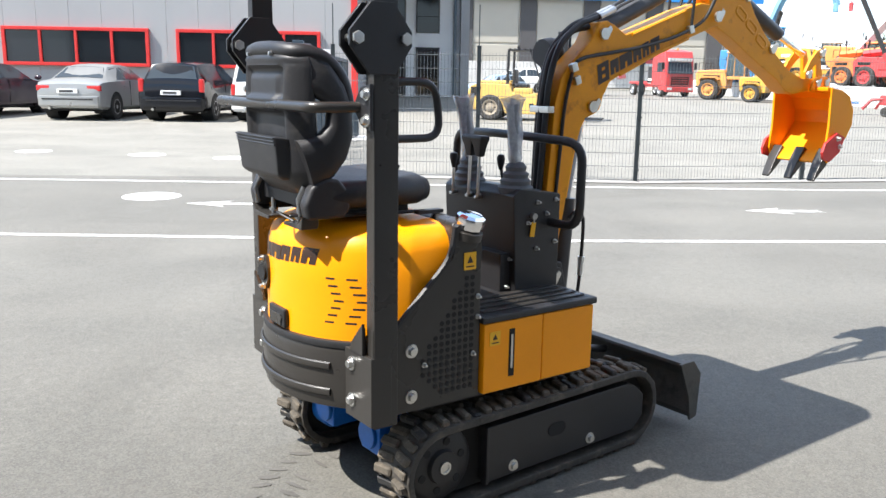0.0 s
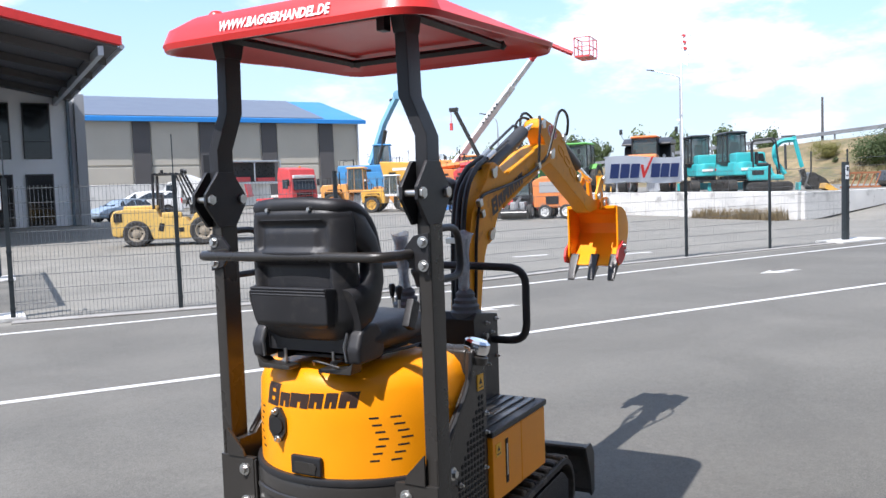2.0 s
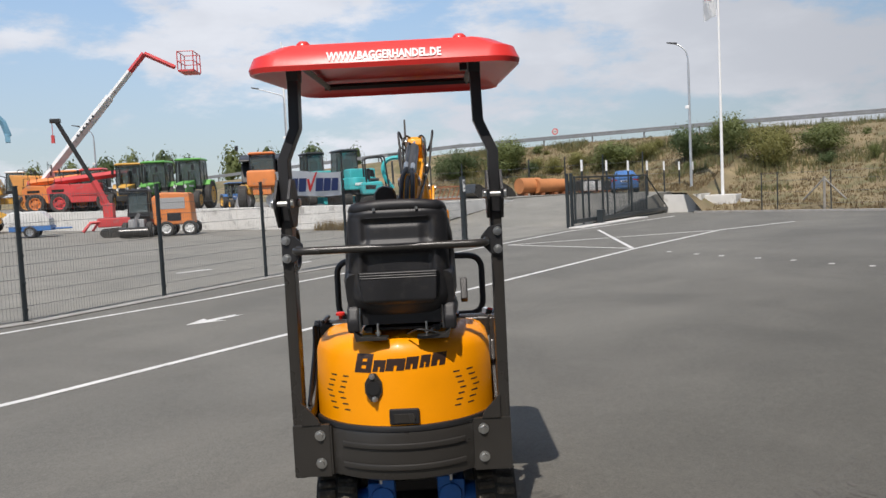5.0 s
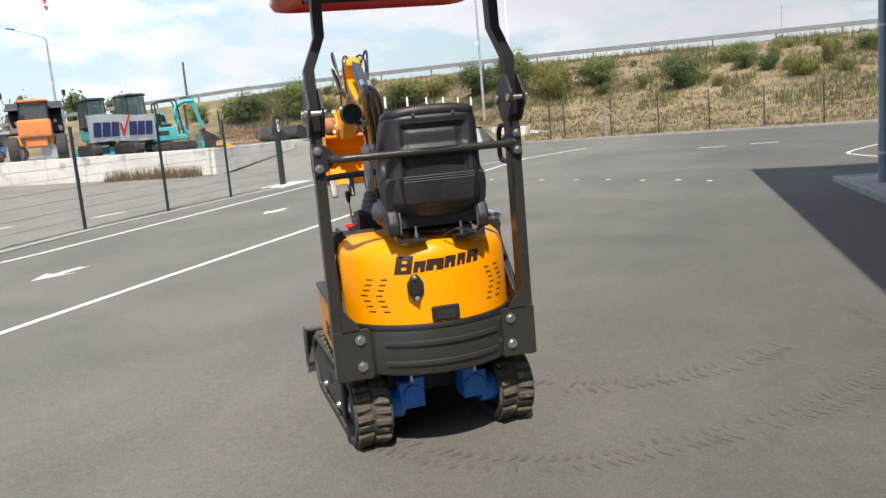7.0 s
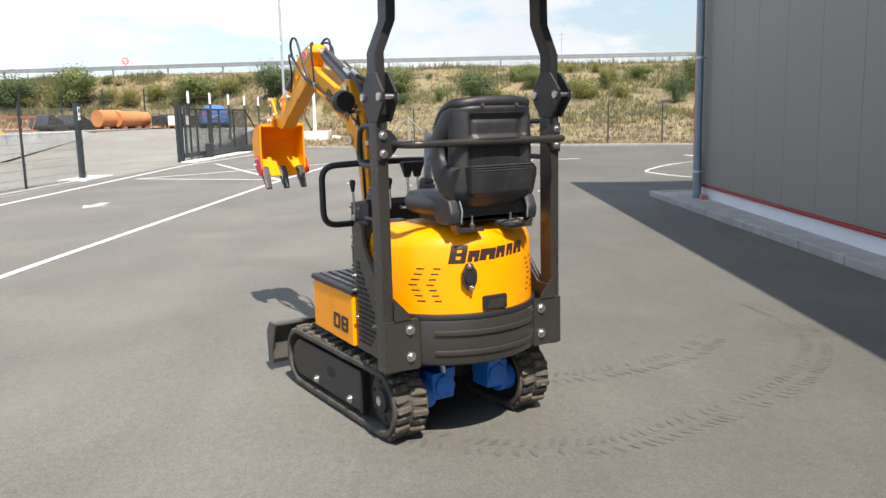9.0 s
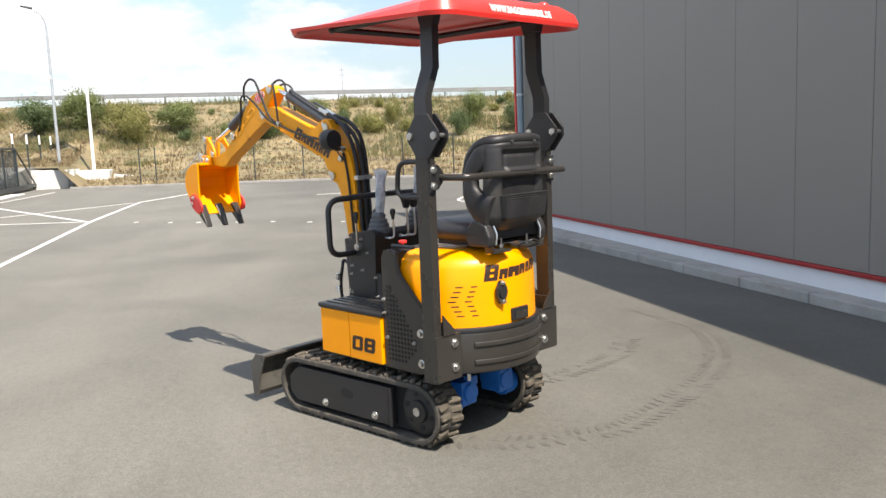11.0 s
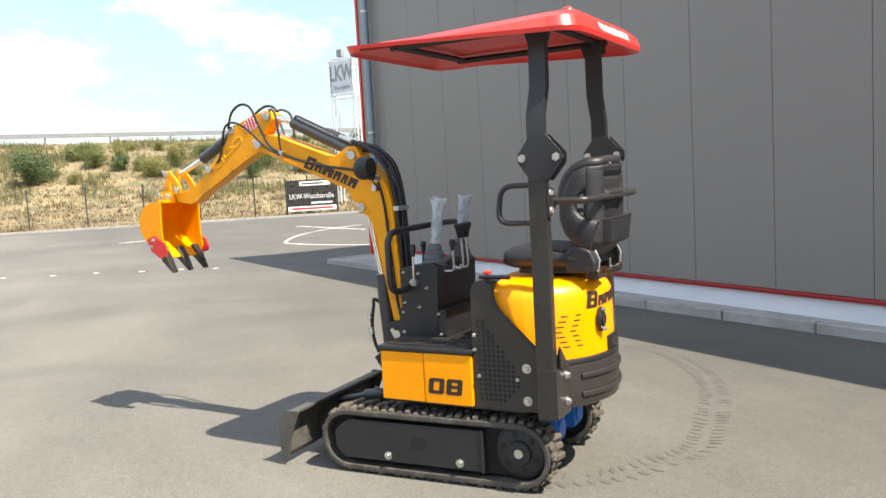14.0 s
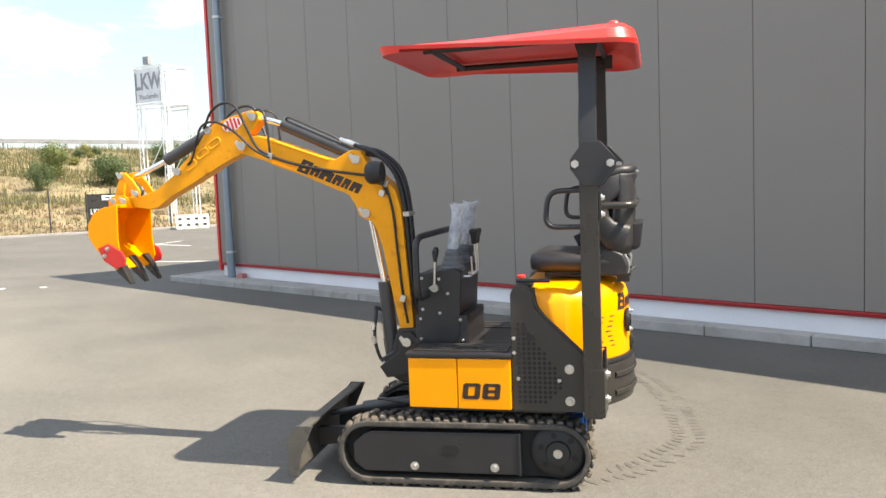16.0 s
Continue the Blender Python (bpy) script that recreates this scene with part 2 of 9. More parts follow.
def rounded(pts, r, n=4, closed=False):
    """A path with its corners rounded by radius r."""
    pts = [Vector(p) for p in pts]
    out = [] if closed else [pts[0]]
    idx = range(len(pts)) if closed else range(1, len(pts) - 1)
    for i in idx:
        a, b, c = pts[i - 1], pts[i], pts[(i + 1) % len(pts)]
        ra = min(r, (a - b).length * 0.48)
        rc = min(r, (c - b).length * 0.48)
        p, q = b + (a - b).normalized() * ra, b + (c - b).normalized() * rc
        for k in range(n + 1):
            t = k / n
            out.append(p * (1 - t) ** 2 + b * 2 * t * (1 - t) + q * t * t)
    if not closed:
        out.append(pts[-1])
    return out


def tube(pts, r, seg=8, wide=1.0):
    """A round bar swept along pts."""
    pts = [Vector(p) for p in pts]

    def op(bm):
        rings = []
        up = Vector((0, 0, 1))
        for i, p in enumerate(pts):
            d = (pts[min(i + 1, len(pts) - 1)] - pts[max(i - 1, 0)]).normalized()
            if abs(d.dot(up)) > 0.97:
                up = Vector((0, 1, 0)) if abs(d.y) < 0.9 else Vector((1, 0, 0))
            s = d.cross(up).normalized()
            up = s.cross(d).normalized()
            rings.append([bm.verts.new(p + (s * math.cos(2 * math.pi * k / seg) * wide + up * math.sin(2 * math.pi * k / seg)) * r) for k in range(seg)])
        fs = []
        for a, b in zip(rings, rings[1:]):
            for k in range(seg):
                fs.append(bm.faces.new((a[k], a[(k + 1) % seg], b[(k + 1) % seg], b[k])))
        fs.append(bm.faces.new(rings[0]))
        fs.append(bm.faces.new(rings[-1]))
        bmesh.ops.recalc_face_normals(bm, faces=fs)
    return op


def lathe(profile, c=(0, 0, 0), axis='z', seg=20, caps=True):
    """A profile of (radius, height) turned round an axis through c."""
    def op(bm):
        rings = []
        for r, h in profile:
            ring = []
            for k in range(seg):
                a = 2 * math.pi * k / seg
                u, v = max(r, 1e-4) * math.cos(a), max(r, 1e-4) * math.sin(a)
                p = (u, v, h) if axis == 'z' else (u, h, v) if axis == 'y' else (h, u, v)
                ring.append(bm.verts.new(Vector(c) + Vector(p)))
            rings.append(ring)
        fs = []
        for a, b in zip(rings, rings[1:]):
            for k in range(seg):
                fs.append(bm.faces.new((a[k], a[(k + 1) % seg], b[(k + 1) % seg], b[k])))
        if caps:
            fs.append(bm.faces.new(rings[0]))
            fs.append(bm.faces.new(rings[-1]))
        bmesh.ops.recalc_face_normals(bm, faces=fs)
    return op


def loft(sections, closed_ends=True):
    """Skin over rings of equal length."""
    def op(bm):
        rings = [[bm.verts.new(p) for p in s] for s in sections]
        fs = []
        n = len(rings[0])
        for a, b in zip(rings, rings[1:]):
            for k in range(n):
                fs.append(bm.faces.new((a[k], a[(k + 1) % n], b[(k + 1) % n], b[k])))
        if closed_ends:
            fs.append(bm.faces.new(rings[0]))
            fs.append(bm.faces.new(rings[-1]))
        bmesh.ops.recalc_face_normals(bm, faces=fs)
    return op


def mesh_of(name, ops, material, bevel=0.0, m=None, sharp=38, seg=2):
    bm = bmesh.new()
    for op in ops:
        op(bm)
    if bevel > 0:
        edges = [e for e in bm.edges if len(e.link_faces) == 2 and e.calc_face_angle(0) > radians(28)]
        bmesh.ops.bevel(bm, geom=edges, offset=bevel, segments=seg, affect='EDGES', profile=0.5, clamp_overlap=True)
    if m is not None:
        bmesh.ops.transform(bm, matrix=m, verts=bm.verts)
    me = bpy.data.meshes.new(name)
    bm.to_mesh(me)
    bm.free()
    me.shade_smooth()
    me.set_sharp_from_angle(angle=radians(sharp))
    if material:
        me.materials.append(material)
    return me


def part(name, ops, material, parent, label="", bevel=0.0, m=None, sharp=38, seg=2, piece=False):
    """One mesh object under a thing or a part."""
    ops = ops if isinstance(ops, (list, tuple)) else [ops]
    ob = new(name, mesh_of(name, ops, material, bevel, m, 30 if piece else sharp, 1 if piece else seg))
    if bevel > 0 and not piece:
        wn_ = ob.modifiers.new("weighted_normal", 'WEIGHTED_NORMAL')
        wn_.keep_sharp = True
    if parent is not None:
        ob.parent = parent
    if label:
        tagged(ob, label=label)
    return ob


def ground_z(x, y):
    """The yard rises gently towards the back and falls a little towards the clad hall."""
    if y < 2.2:
        return -0.10 * min(1.0, (2.2 - y) / 3.1) * min(1.0, max(0.0, (19.0 - x) / 6.0))
    return 0.0125 * min(max(0.0, y - 16.0), 94.0)


ON_THE_BANK = ("bush", "tree", "utility_pole", "road_sign")


def thing(name, m, label, category, group=""):
    if name not in ON_THE_BANK:
        m = Matrix.Translation((0, 0, ground_z(m.translation.x, m.translation.y))) @ m
    ob = new(name)
    ob.empty_display_size = 0.2
    ob.matrix_basis = m
    return tagged(ob, label, category, group)


def setting(name, ops, material, label="", category="", bevel=0.0):
    ob = part(name, ops, material, None, "", bevel)
    return tagged(ob, label, category, kind="structure")


def text_part(name, words, size, m, material, parent, depth=0.002, squeeze=1.0, shear=0.0, bold=0.0):
    """Raised lettering in the built-in font, centred on m, reading along its x with its y up."""
    cu = bpy.data.curves.new(name, 'FONT')
    cu.body, cu.size, cu.extrude, cu.shear = words, size, depth, shear
    cu.align_x, cu.align_y = 'CENTER', 'CENTER'
    cu.resolution_u = 2
    cu.offset = bold
    tmp = bpy.data.objects.new(name, cu)
    scene.collection.objects.link(tmp)
    me = bpy.data.meshes.new_from_object(tmp.evaluated_get(bpy.context.evaluated_depsgraph_get()))
    bpy.data.objects.remove(tmp)
    bpy.data.curves.remove(cu)
    me.transform(m @ Matrix.Diagonal((squeeze, 1, 1, 1)))
    me.materials.clear()
    me.materials.append(material)
    ob = new(name, me)
    if parent is not None:
        ob.parent = parent
    return ob


def on_surface(ob, points, ray, lift=0.0008):
    """Points laid onto a mesh along a direction, lifted off it by a hair."""
    tree = BVHTree.FromPolygons([v.co.copy() for v in ob.data.vertices], [list(p.vertices) for p in ob.data.polygons])
    out = []
    for p in points:
        hit, nrm, _i, _d = tree.ray_cast(Vector(p) - Vector(ray) * 2.0, Vector(ray))
        out.append((hit - Vector(ray) * lift) if hit is not None else Vector(p))
    return out


def decal(name, rects, place, ob, ray, material, parent, lift=0.0014):
    """Flat print of rectangles (u0, v0, u1, v1), set by place(u, v), laid onto the mesh ob."""
    bm = bmesh.new()
    for u0, v0, u1, v1 in rects:
        n = 4
        flat = [place(u0 + (u1 - u0) * i / n, v0 + (v1 - v0) * j / n) for j in range(n + 1) for i in range(n + 1)]
        vs = [bm.verts.new(p) for p in on_surface(ob, flat, ray, lift)]
        for j in range(n):
            for i in range(n):
                k = j * (n + 1) + i
                bm.faces.new((vs[k], vs[k + 1], vs[k + n + 2], vs[k + n + 1]))
    me = bpy.data.meshes.new(name)
    bm.to_mesh(me)
    bm.free()
    me.shade_smooth()
    me.materials.append(material)
    o = new(name, me)
    o.parent = parent
    return o

# ---- the ground ----
def ground_material():
    m = mat("asphalt", (0.122, 0.117, 0.102), 0.86, 0, 0.10, 0.35, 260, 0.55)
    nt = m.node_tree
    bs = nt.nodes["Principled BSDF"]
    src = bs.inputs["Base Color"].links[0].from_socket
    tc = nt.nodes.new("ShaderNodeTexCoord")
    vor = nt.nodes.new("ShaderNodeTexVoronoi")
    vor.inputs["Scale"].default_value = 150
    nt.links.new(tc.outputs["Object"], vor.inputs["Vector"])
    sp = nt.nodes.new("ShaderNodeMapRange")
    sp.inputs["To Min"].default_value = 0.70
    sp.inputs["To Max"].default_value = 1.24
    nt.links.new(vor.outputs["Color"], sp.inputs["Value"])
    mul = nt.nodes.new("ShaderNodeMix")
    mul.data_type, mul.blend_type = 'RGBA', 'MULTIPLY'
    mul.inputs[0].default_value = 1.0
    nt.links.new(src, mul.inputs[6])
    nt.links.new(sp.outputs[0], mul.inputs[7])
    # coarse stone and binder mottling a few centimetres across
    gr = nt.nodes.new("ShaderNodeTexNoise")
    gr.inputs["Scale"].default_value = 17.0
    gr.inputs["Detail"].default_value = 8
    gr.inputs["Roughness"].default_value = 0.72
    nt.links.new(tc.outputs["Object"], gr.inputs["Vector"])
    gm = nt.nodes.new("ShaderNodeMapRange")
    for key, v in zip(("From Min", "From Max", "To Min", "To Max"), (0.30, 0.70, 0.88, 1.12)):
        gm.inputs[key].default_value = v
    nt.links.new(gr.outputs["Fac"], gm.inputs["Value"])
    gx = nt.nodes.new("ShaderNodeMix")
    gx.data_type, gx.blend_type = 'RGBA', 'MULTIPLY'
    gx.inputs[0].default_value = 1.0
    nt.links.new(mul.outputs[2], gx.inputs[6])
    nt.links.new(gm.outputs[0], gx.inputs[7])
    # dusty swathes along the drive
    mp = nt.nodes.new("ShaderNodeMapping")
    mp.inputs["Scale"].default_value = (0.12, 0.9, 1)
    nt.links.new(tc.outputs["Object"], mp.inputs["Vector"])
    st = nt.nodes.new("ShaderNodeTexNoise")
    st.inputs["Scale"].default_value = 1.0
    st.inputs["Detail"].default_value = 6
    nt.links.new(mp.outputs[0], st.inputs["Vector"])
    sr = nt.nodes.new("ShaderNodeMapRange")
    sr.inputs["From Min"].default_value = 0.42
    sr.inputs["From Max"].default_value = 0.66
    sr.inputs["To Max"].default_value = 0.16
    nt.links.new(st.outputs["Fac"], sr.inputs["Value"])
    mx = nt.nodes.new("ShaderNodeMix")
    mx.data_type = 'RGBA'
    nt.links.new(sr.outputs[0], mx.inputs[0])
    nt.links.new(gx.outputs[2], mx.inputs[6])
    mx.inputs[7].default_value = (0.185, 0.172, 0.148, 1)
    # drifts of pale dust and darker damp-looking patches
    pn = nt.nodes.new("ShaderNodeTexNoise")
    pn.inputs["Scale"].default_value = 0.55
    pn.inputs["Detail"].default_value = 9
    pn.inputs["Roughness"].default_value = 0.62
    pn.inputs["Distortion"].default_value = 0.8
    nt.links.new(tc.outputs["Object"], pn.inputs["Vector"])
    pr = nt.nodes.new("ShaderNodeMapRange")
    for key, v in zip(("From Min", "From Max", "To Min", "To Max"), (0.34, 0.66, 0.89, 1.12)):
        pr.inputs[key].default_value = v
    nt.links.new(pn.outputs["Fac"], pr.inputs["Value"])
    pm = nt.nodes.new("ShaderNodeMix")
    pm.data_type, pm.blend_type = 'RGBA', 'MULTIPLY'
    pm.inputs[0].default_value = 1.0
    nt.links.new(mx.outputs[2], pm.inputs[6])
    nt.links.new(pr.outputs[0], pm.inputs[7])
    # beyond the fence the asphalt colour is multiplied paler
    sx = nt.nodes.new("ShaderNodeSeparateXYZ")
    nt.links.new(tc.outputs["Object"], sx.inputs[0])
    yr = nt.nodes.new("ShaderNodeMapRange")
    for key, v in zip(("From Min", "From Max", "To Min", "To Max"), (12.3, 12.5, 1.0, 1.50)):
        yr.inputs[key].default_value = v
    nt.links.new(sx.outputs[1], yr.inputs["Value"])
    ym = nt.nodes.new("ShaderNodeMix")
    ym.data_type, ym.blend_type = 'RGBA', 'MULTIPLY'
    ym.inputs[0].default_value = 1.0
    nt.links.new(pm.outputs[2], ym.inputs[6])
    nt.links.new(yr.outputs[0], ym.inputs[7])
    # lane tinted paler; shade painted in towards the hall to deepen its shadow
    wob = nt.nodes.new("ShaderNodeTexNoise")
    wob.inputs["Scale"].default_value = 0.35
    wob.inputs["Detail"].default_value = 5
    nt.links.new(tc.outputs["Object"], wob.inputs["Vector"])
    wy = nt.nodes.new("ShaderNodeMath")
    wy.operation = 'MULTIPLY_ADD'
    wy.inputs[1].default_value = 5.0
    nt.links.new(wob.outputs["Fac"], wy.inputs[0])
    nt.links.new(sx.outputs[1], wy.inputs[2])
    shade_range = nt.nodes.new("ShaderNodeMapRange")
    shade_range.interpolation_type = 'SMOOTHSTEP'
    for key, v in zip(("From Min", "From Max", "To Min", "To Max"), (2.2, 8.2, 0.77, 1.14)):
        shade_range.inputs[key].default_value = v
    nt.links.new(wy.outputs[0], shade_range.inputs["Value"])
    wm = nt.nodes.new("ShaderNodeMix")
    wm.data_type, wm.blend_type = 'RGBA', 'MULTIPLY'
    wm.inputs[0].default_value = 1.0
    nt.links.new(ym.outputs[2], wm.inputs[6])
    nt.links.new(shade_range.outputs[0], wm.inputs[7])
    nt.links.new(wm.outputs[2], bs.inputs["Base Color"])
    return m


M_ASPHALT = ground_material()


def ground_sheet(bm):
    xs = [-3500, -1000, -300, -120, -60, -30, -12, 0, 13, 15, 17, 19, 30, 60, 120, 300, 1000, 3500]
    ys = [-3500, -1000, -300, -60, -20, -0.9, 2.2, 16, 40, 70, 110, 300, 1000, 3500]
    vs = [[bm.verts.new((x, y, ground_z(x, y))) for y in ys] for x in xs]
    for i in range(len(xs) - 1):
        for j in range(len(ys) - 1):
            bm.faces.new((vs[i][j], vs[i + 1][j], vs[i + 1][j + 1], vs[i][j + 1]))


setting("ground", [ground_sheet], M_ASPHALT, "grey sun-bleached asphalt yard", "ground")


def marking(name, a, b, w=0.12):
    a, b = Vector((*a, 0)), Vector((*b, 0))
    d = b - a
    mid = (a + b) / 2
    return tagged(part(name, [box(mid.x, mid.y, 0.004 + ground_z(mid.x, mid.y), d.length, w, 0.005, 0, 0, math.degrees(math.atan2(d.y, d.x)))], M_LINE, None),
                  "worn white painted line on asphalt", "road marking", kind="structure")


for a, b, w in [((-40, 9.6), (-3.5, 7.72), 0.115), ((-3.5, 7.72), (0.9, 7.44), 0.115), ((0.9, 7.44), (4.62, 7.42), 0.115), ((4.62, 7.42), (15.9, 7.22), 0.115), ((15.9, 7.22), (22.6, 6.80), 0.12), ((22.6, 6.80), (26.5, 5.3), 0.12),
                ((-40, 13.6), (-5.2, 11.90), 0.12), ((-5.2, 11.90), (-0.4, 11.58), 0.12), ((-0.4, 11.58), (6.4, 11.22), 0.12), ((6.4, 11.22), (13.2, 11.55), 0.12), ((13.2, 11.55), (23.2, 12.0), 0.12), ((23.2, 12.0), (33.0, 11.15), 0.12),
                ((15.9, 7.28), (23.7, 11.12), 0.12), ((17.3, 11.3), (22.4, 7.0), 0.10), ((15.95, 7.3), (17.3, 11.3), 0.10)]:
    marking("lane_line", a, b, w * 0.85)
for x, y, l in [(21.7, 1.1, 1.0), (21.9, -0.35, 1.0), (15.0, 6.15, 0.12), (14.4, 5.4, 0.12), (14.0, 4.8, 0.12), (13.5, 4.0, 0.12), (13.1, 3.3, 0.12), (12.5, 2.6, 0.12), (12.2, 1.95, 0.12), (11.9, 1.4, 0.12)]:
    marking("lane_dash", (x, y - l * 0.4), (x, y + l * 0.4), 0.10)


def arrow(x, y, turn, s=1.0):
    pts = [(-0.50, -0.07), (0.02, -0.06), (-0.06, -0.22), (0.42, 0.0), (-0.06, 0.22), (0.02, 0.06), (-0.50, 0.07), (-0.40, 0.0)]
    ob = part("road_arrow", [prism('z', [(a * s, b * s) for a, b in pts], 0.002, 0.006)], M_LINE, None, m=pose(x, y, 0, 0, 0, turn))
    tagged(ob, "white painted direction arrow on asphalt", "road marking", kind="structure")


for x, y, a in [(-1.88, 9.66, 177), (4.6, 9.30, 178), (10.7, 9.5, 178)]:
    arrow(x, y, a)
for x, y in ((-6.65, 16.3), (-4.42, 15.8), (-2.78, 15.3)):
    disc = part("manhole_cover", [lathe([(0.0, 0.010), (0.30, 0.008), (0.33, 0.004), (0.34, 0.0)], (x, y, 0))], M_LINE, None)
    tagged(disc, "pale round manhole cover in the far lane", "manhole cover", kind="structure")
manhole = part("manhole_cover", [lathe([(0.0, 0.012), (0.22, 0.010), (0.24, 0.006), (0.34, 0.006), (0.35, 0.0)], (-2.85, 10.27, 0))], M_LINE, None)
tagged(manhole, "pale round manhole cover ring in asphalt", "manhole cover", kind="structure")
LOOP = [(20.6, -5.6), (19.6, -3.9), (18.5, -2.75), (17.3, -1.95), (16.6, -1.65), (16.1, -1.72), (15.3, -2.05), (14.2, -2.8), (12.6, -4.3)]
loop = part("lane_loop", [tube(smooth_path([(a, b, ground_z(a, b)) for a, b in LOOP], 6), 0.006, 4, wide=6.5)], M_LINE, None)
tagged(loop, "white painted hairpin line on the asphalt", "road marking", kind="structure")
marking("lane_line", (22.6, -4.2), (18.2, -4.6), 0.10)
marking("lane_dash", (11.6, 14.45), (12.5, 14.35), 0.16)
marking("lane_dash", (9.7, 15.9), (10.6, 15.8), 0.16)


# ---- dark clad building with kerb ----
JOINTS = [9.82 - 0.98 * k for k in range(26)]
WALL_Y, CORNER, TOP = -1.15, 10.62, 5.75
HALL_TURN = pose(9.95, -1.03, -0.14, 0, 0, 1.0) @ Matrix.Translation((-10.14, 1.05, 0))     # the hall stands slightly askew to the lane
KERB_TURN = pose(11.19, -0.515, -0.10, 0, 0, 3.0) @ Matrix.Translation((-11.37, 0.97, 0))
clad = setting("wall_hall", [box(CORNER - 17.0, WALL_Y - 7.04, TOP / 2 + 0.2, 33.94, 14.0, TOP - 0.4)], M_PANEL, "anthracite metal clad hall wall with vertical joints", "building")
edges_x = [CORNER - 0.02] + JOINTS
for a, b in zip(edges_x, edges_x[1:]):
    part("panel", [box((a + b) / 2, WALL_Y - 0.015, (TOP + 0.36) / 2, abs(a - b) - 0.005, 0.03, TOP - 0.36)], M_PANEL, clad, bevel=0.0025, piece=True)
plinth = setting("wall_plinth", [box(CORNER - 17.0, WALL_Y - 7.03, 0.15, 33.96, 14.0, 0.34)], M_PLINTH, "white rendered plinth below the cladding", "wall")
setting("trim_base", [box(CORNER - 17.0, WALL_Y + 0.0, 0.345, 34.0, 0.05, 0.022), box(CORNER - 17.0, WALL_Y - 0.008, 0.322, 34.0, 0.04, 0.018)], M_TRIM, "red metal drip trim along the cladding base", "trim", 0.004)
setting("trim_corner", [box(CORNER + 0.035, WALL_Y - 0.03, TOP / 2 + 0.1, 0.07, 0.09, TOP - 0.25)], M_RED, "red vertical corner trim of the clad hall", "trim", 0.006)
# roof edge out of view; height and overhang set so the hall's shadow fits
setting("trim_roof_unseen", [box(CORNER - 17.0, WALL_Y - 6.85, TOP + 0.04, 34.0, 14.4, 0.08)], M_RED, "unseen red roof edge of the clad hall, overhanging to cast its shadow", "trim", 0.01)
pipe = thing("drainpipe", pose(CORNER - 0.48, WALL_Y + 0.10, 0.10), "blue-grey metal drainpipe at the hall corner", "drainpipe")
part("pipe", [cyl((0, 0, 0.10), (0, 0, TOP - 0.1), 0.06, seg=16)], M_PIPE, pipe)
for z in (0.55, 2.4, 4.5):
    part("bracket", [cyl((0, 0, z), (0, 0, z + 0.04), 0.072, seg=16), box(0, -0.07, z + 0.02, 0.04, 0.10, 0.03)], M_GALV, pipe)
part("foot", [cyl((0, 0, 0.09), (0, 0, 0.85), 0.070, seg=16)], M_PIPE, pipe)
block = part("kerb_marker", [box(CORNER - 0.75, WALL_Y + 0.07, 0.155, 0.16, 0.10, 0.10)], mat("pale_red_block", (0.42, 0.16, 0.14), 0.8), None, bevel=0.008)
tagged(block, "faded red block beside the drainpipe on the kerb", "block")
# kerb stones
kerb_base = setting("pavement", [box(10.42 - 16.752, WALL_Y - 0.39, 0.045, 33.5, 0.82, 0.09), box(10.42 + 0.46, WALL_Y - 3.965, 0.045, 0.90, 8.08, 0.09)], M_KERB, "narrow concrete strip beside the hall", "pavement")
x = 11.37
while x > -14:
    part("kerb_stone", [box(x - 0.495, -1.035, 0.05, 0.988, 0.13, 0.108)], M_KERB, kerb_base, bevel=0.010, piece=True)
    x -= 1.0
for k in range(5):
    part("kerb_stone", [box(11.31, -1.60 - k * 1.0, 0.05, 0.13, 0.988, 0.108)], M_KERB, kerb_base, bevel=0.010, piece=True)


for ob in [o for o in scene.objects if o.parent is None and o.name.split(".")[0] in ("wall_hall", "wall_plinth", "trim_base", "trim_corner", "trim_roof_unseen", "drainpipe", "kerb_marker", "pavement")]:
    ob.matrix_basis = (KERB_TURN if ob.name == "pavement" else HALL_TURN) @ ob.matrix_basis


# prints left by the tracks where the machine turned
def tread_prints(path, w=0.22, step=0.058):
    pts = smooth_path([(a, b, 0) for a, b in path], 24)
    def op(bm):
        run = 0.0
        for i in range(1, len(pts)):
            d = pts[i] - pts[i - 1]
            run += d.length
            if run < step:
                continue
            run = 0.0
            t = d.normalized()
            n = Vector((-t.y, t.x, 0))
            for half in (1, -1):
                if random.random() < 0.16:
                    continue
                c = pts[i] + n * half * w * 0.27 + t * (0.015 * half + random.uniform(-0.008, 0.008))
                l, th = w * random.uniform(0.13, 0.24), random.uniform(0.009, 0.019)
                u = (n * math.cos(0.35 * half) + t * math.sin(0.35 * half))
                v = Vector((-u.y, u.x, 0))
                quad = [c + u * l + v * th * 0.4, c + u * l * 0.2 + v * th, c - u * l + v * th * 0.5, c - u * l * 0.8 - v * th * 0.7, c - v * th, c + u * l * 0.9 - v * th * 0.4]
                bm.faces.new([bm.verts.new((p.x, p.y, 0.0025 + ground_z(p.x, p.y))) for p in quad])
    return op


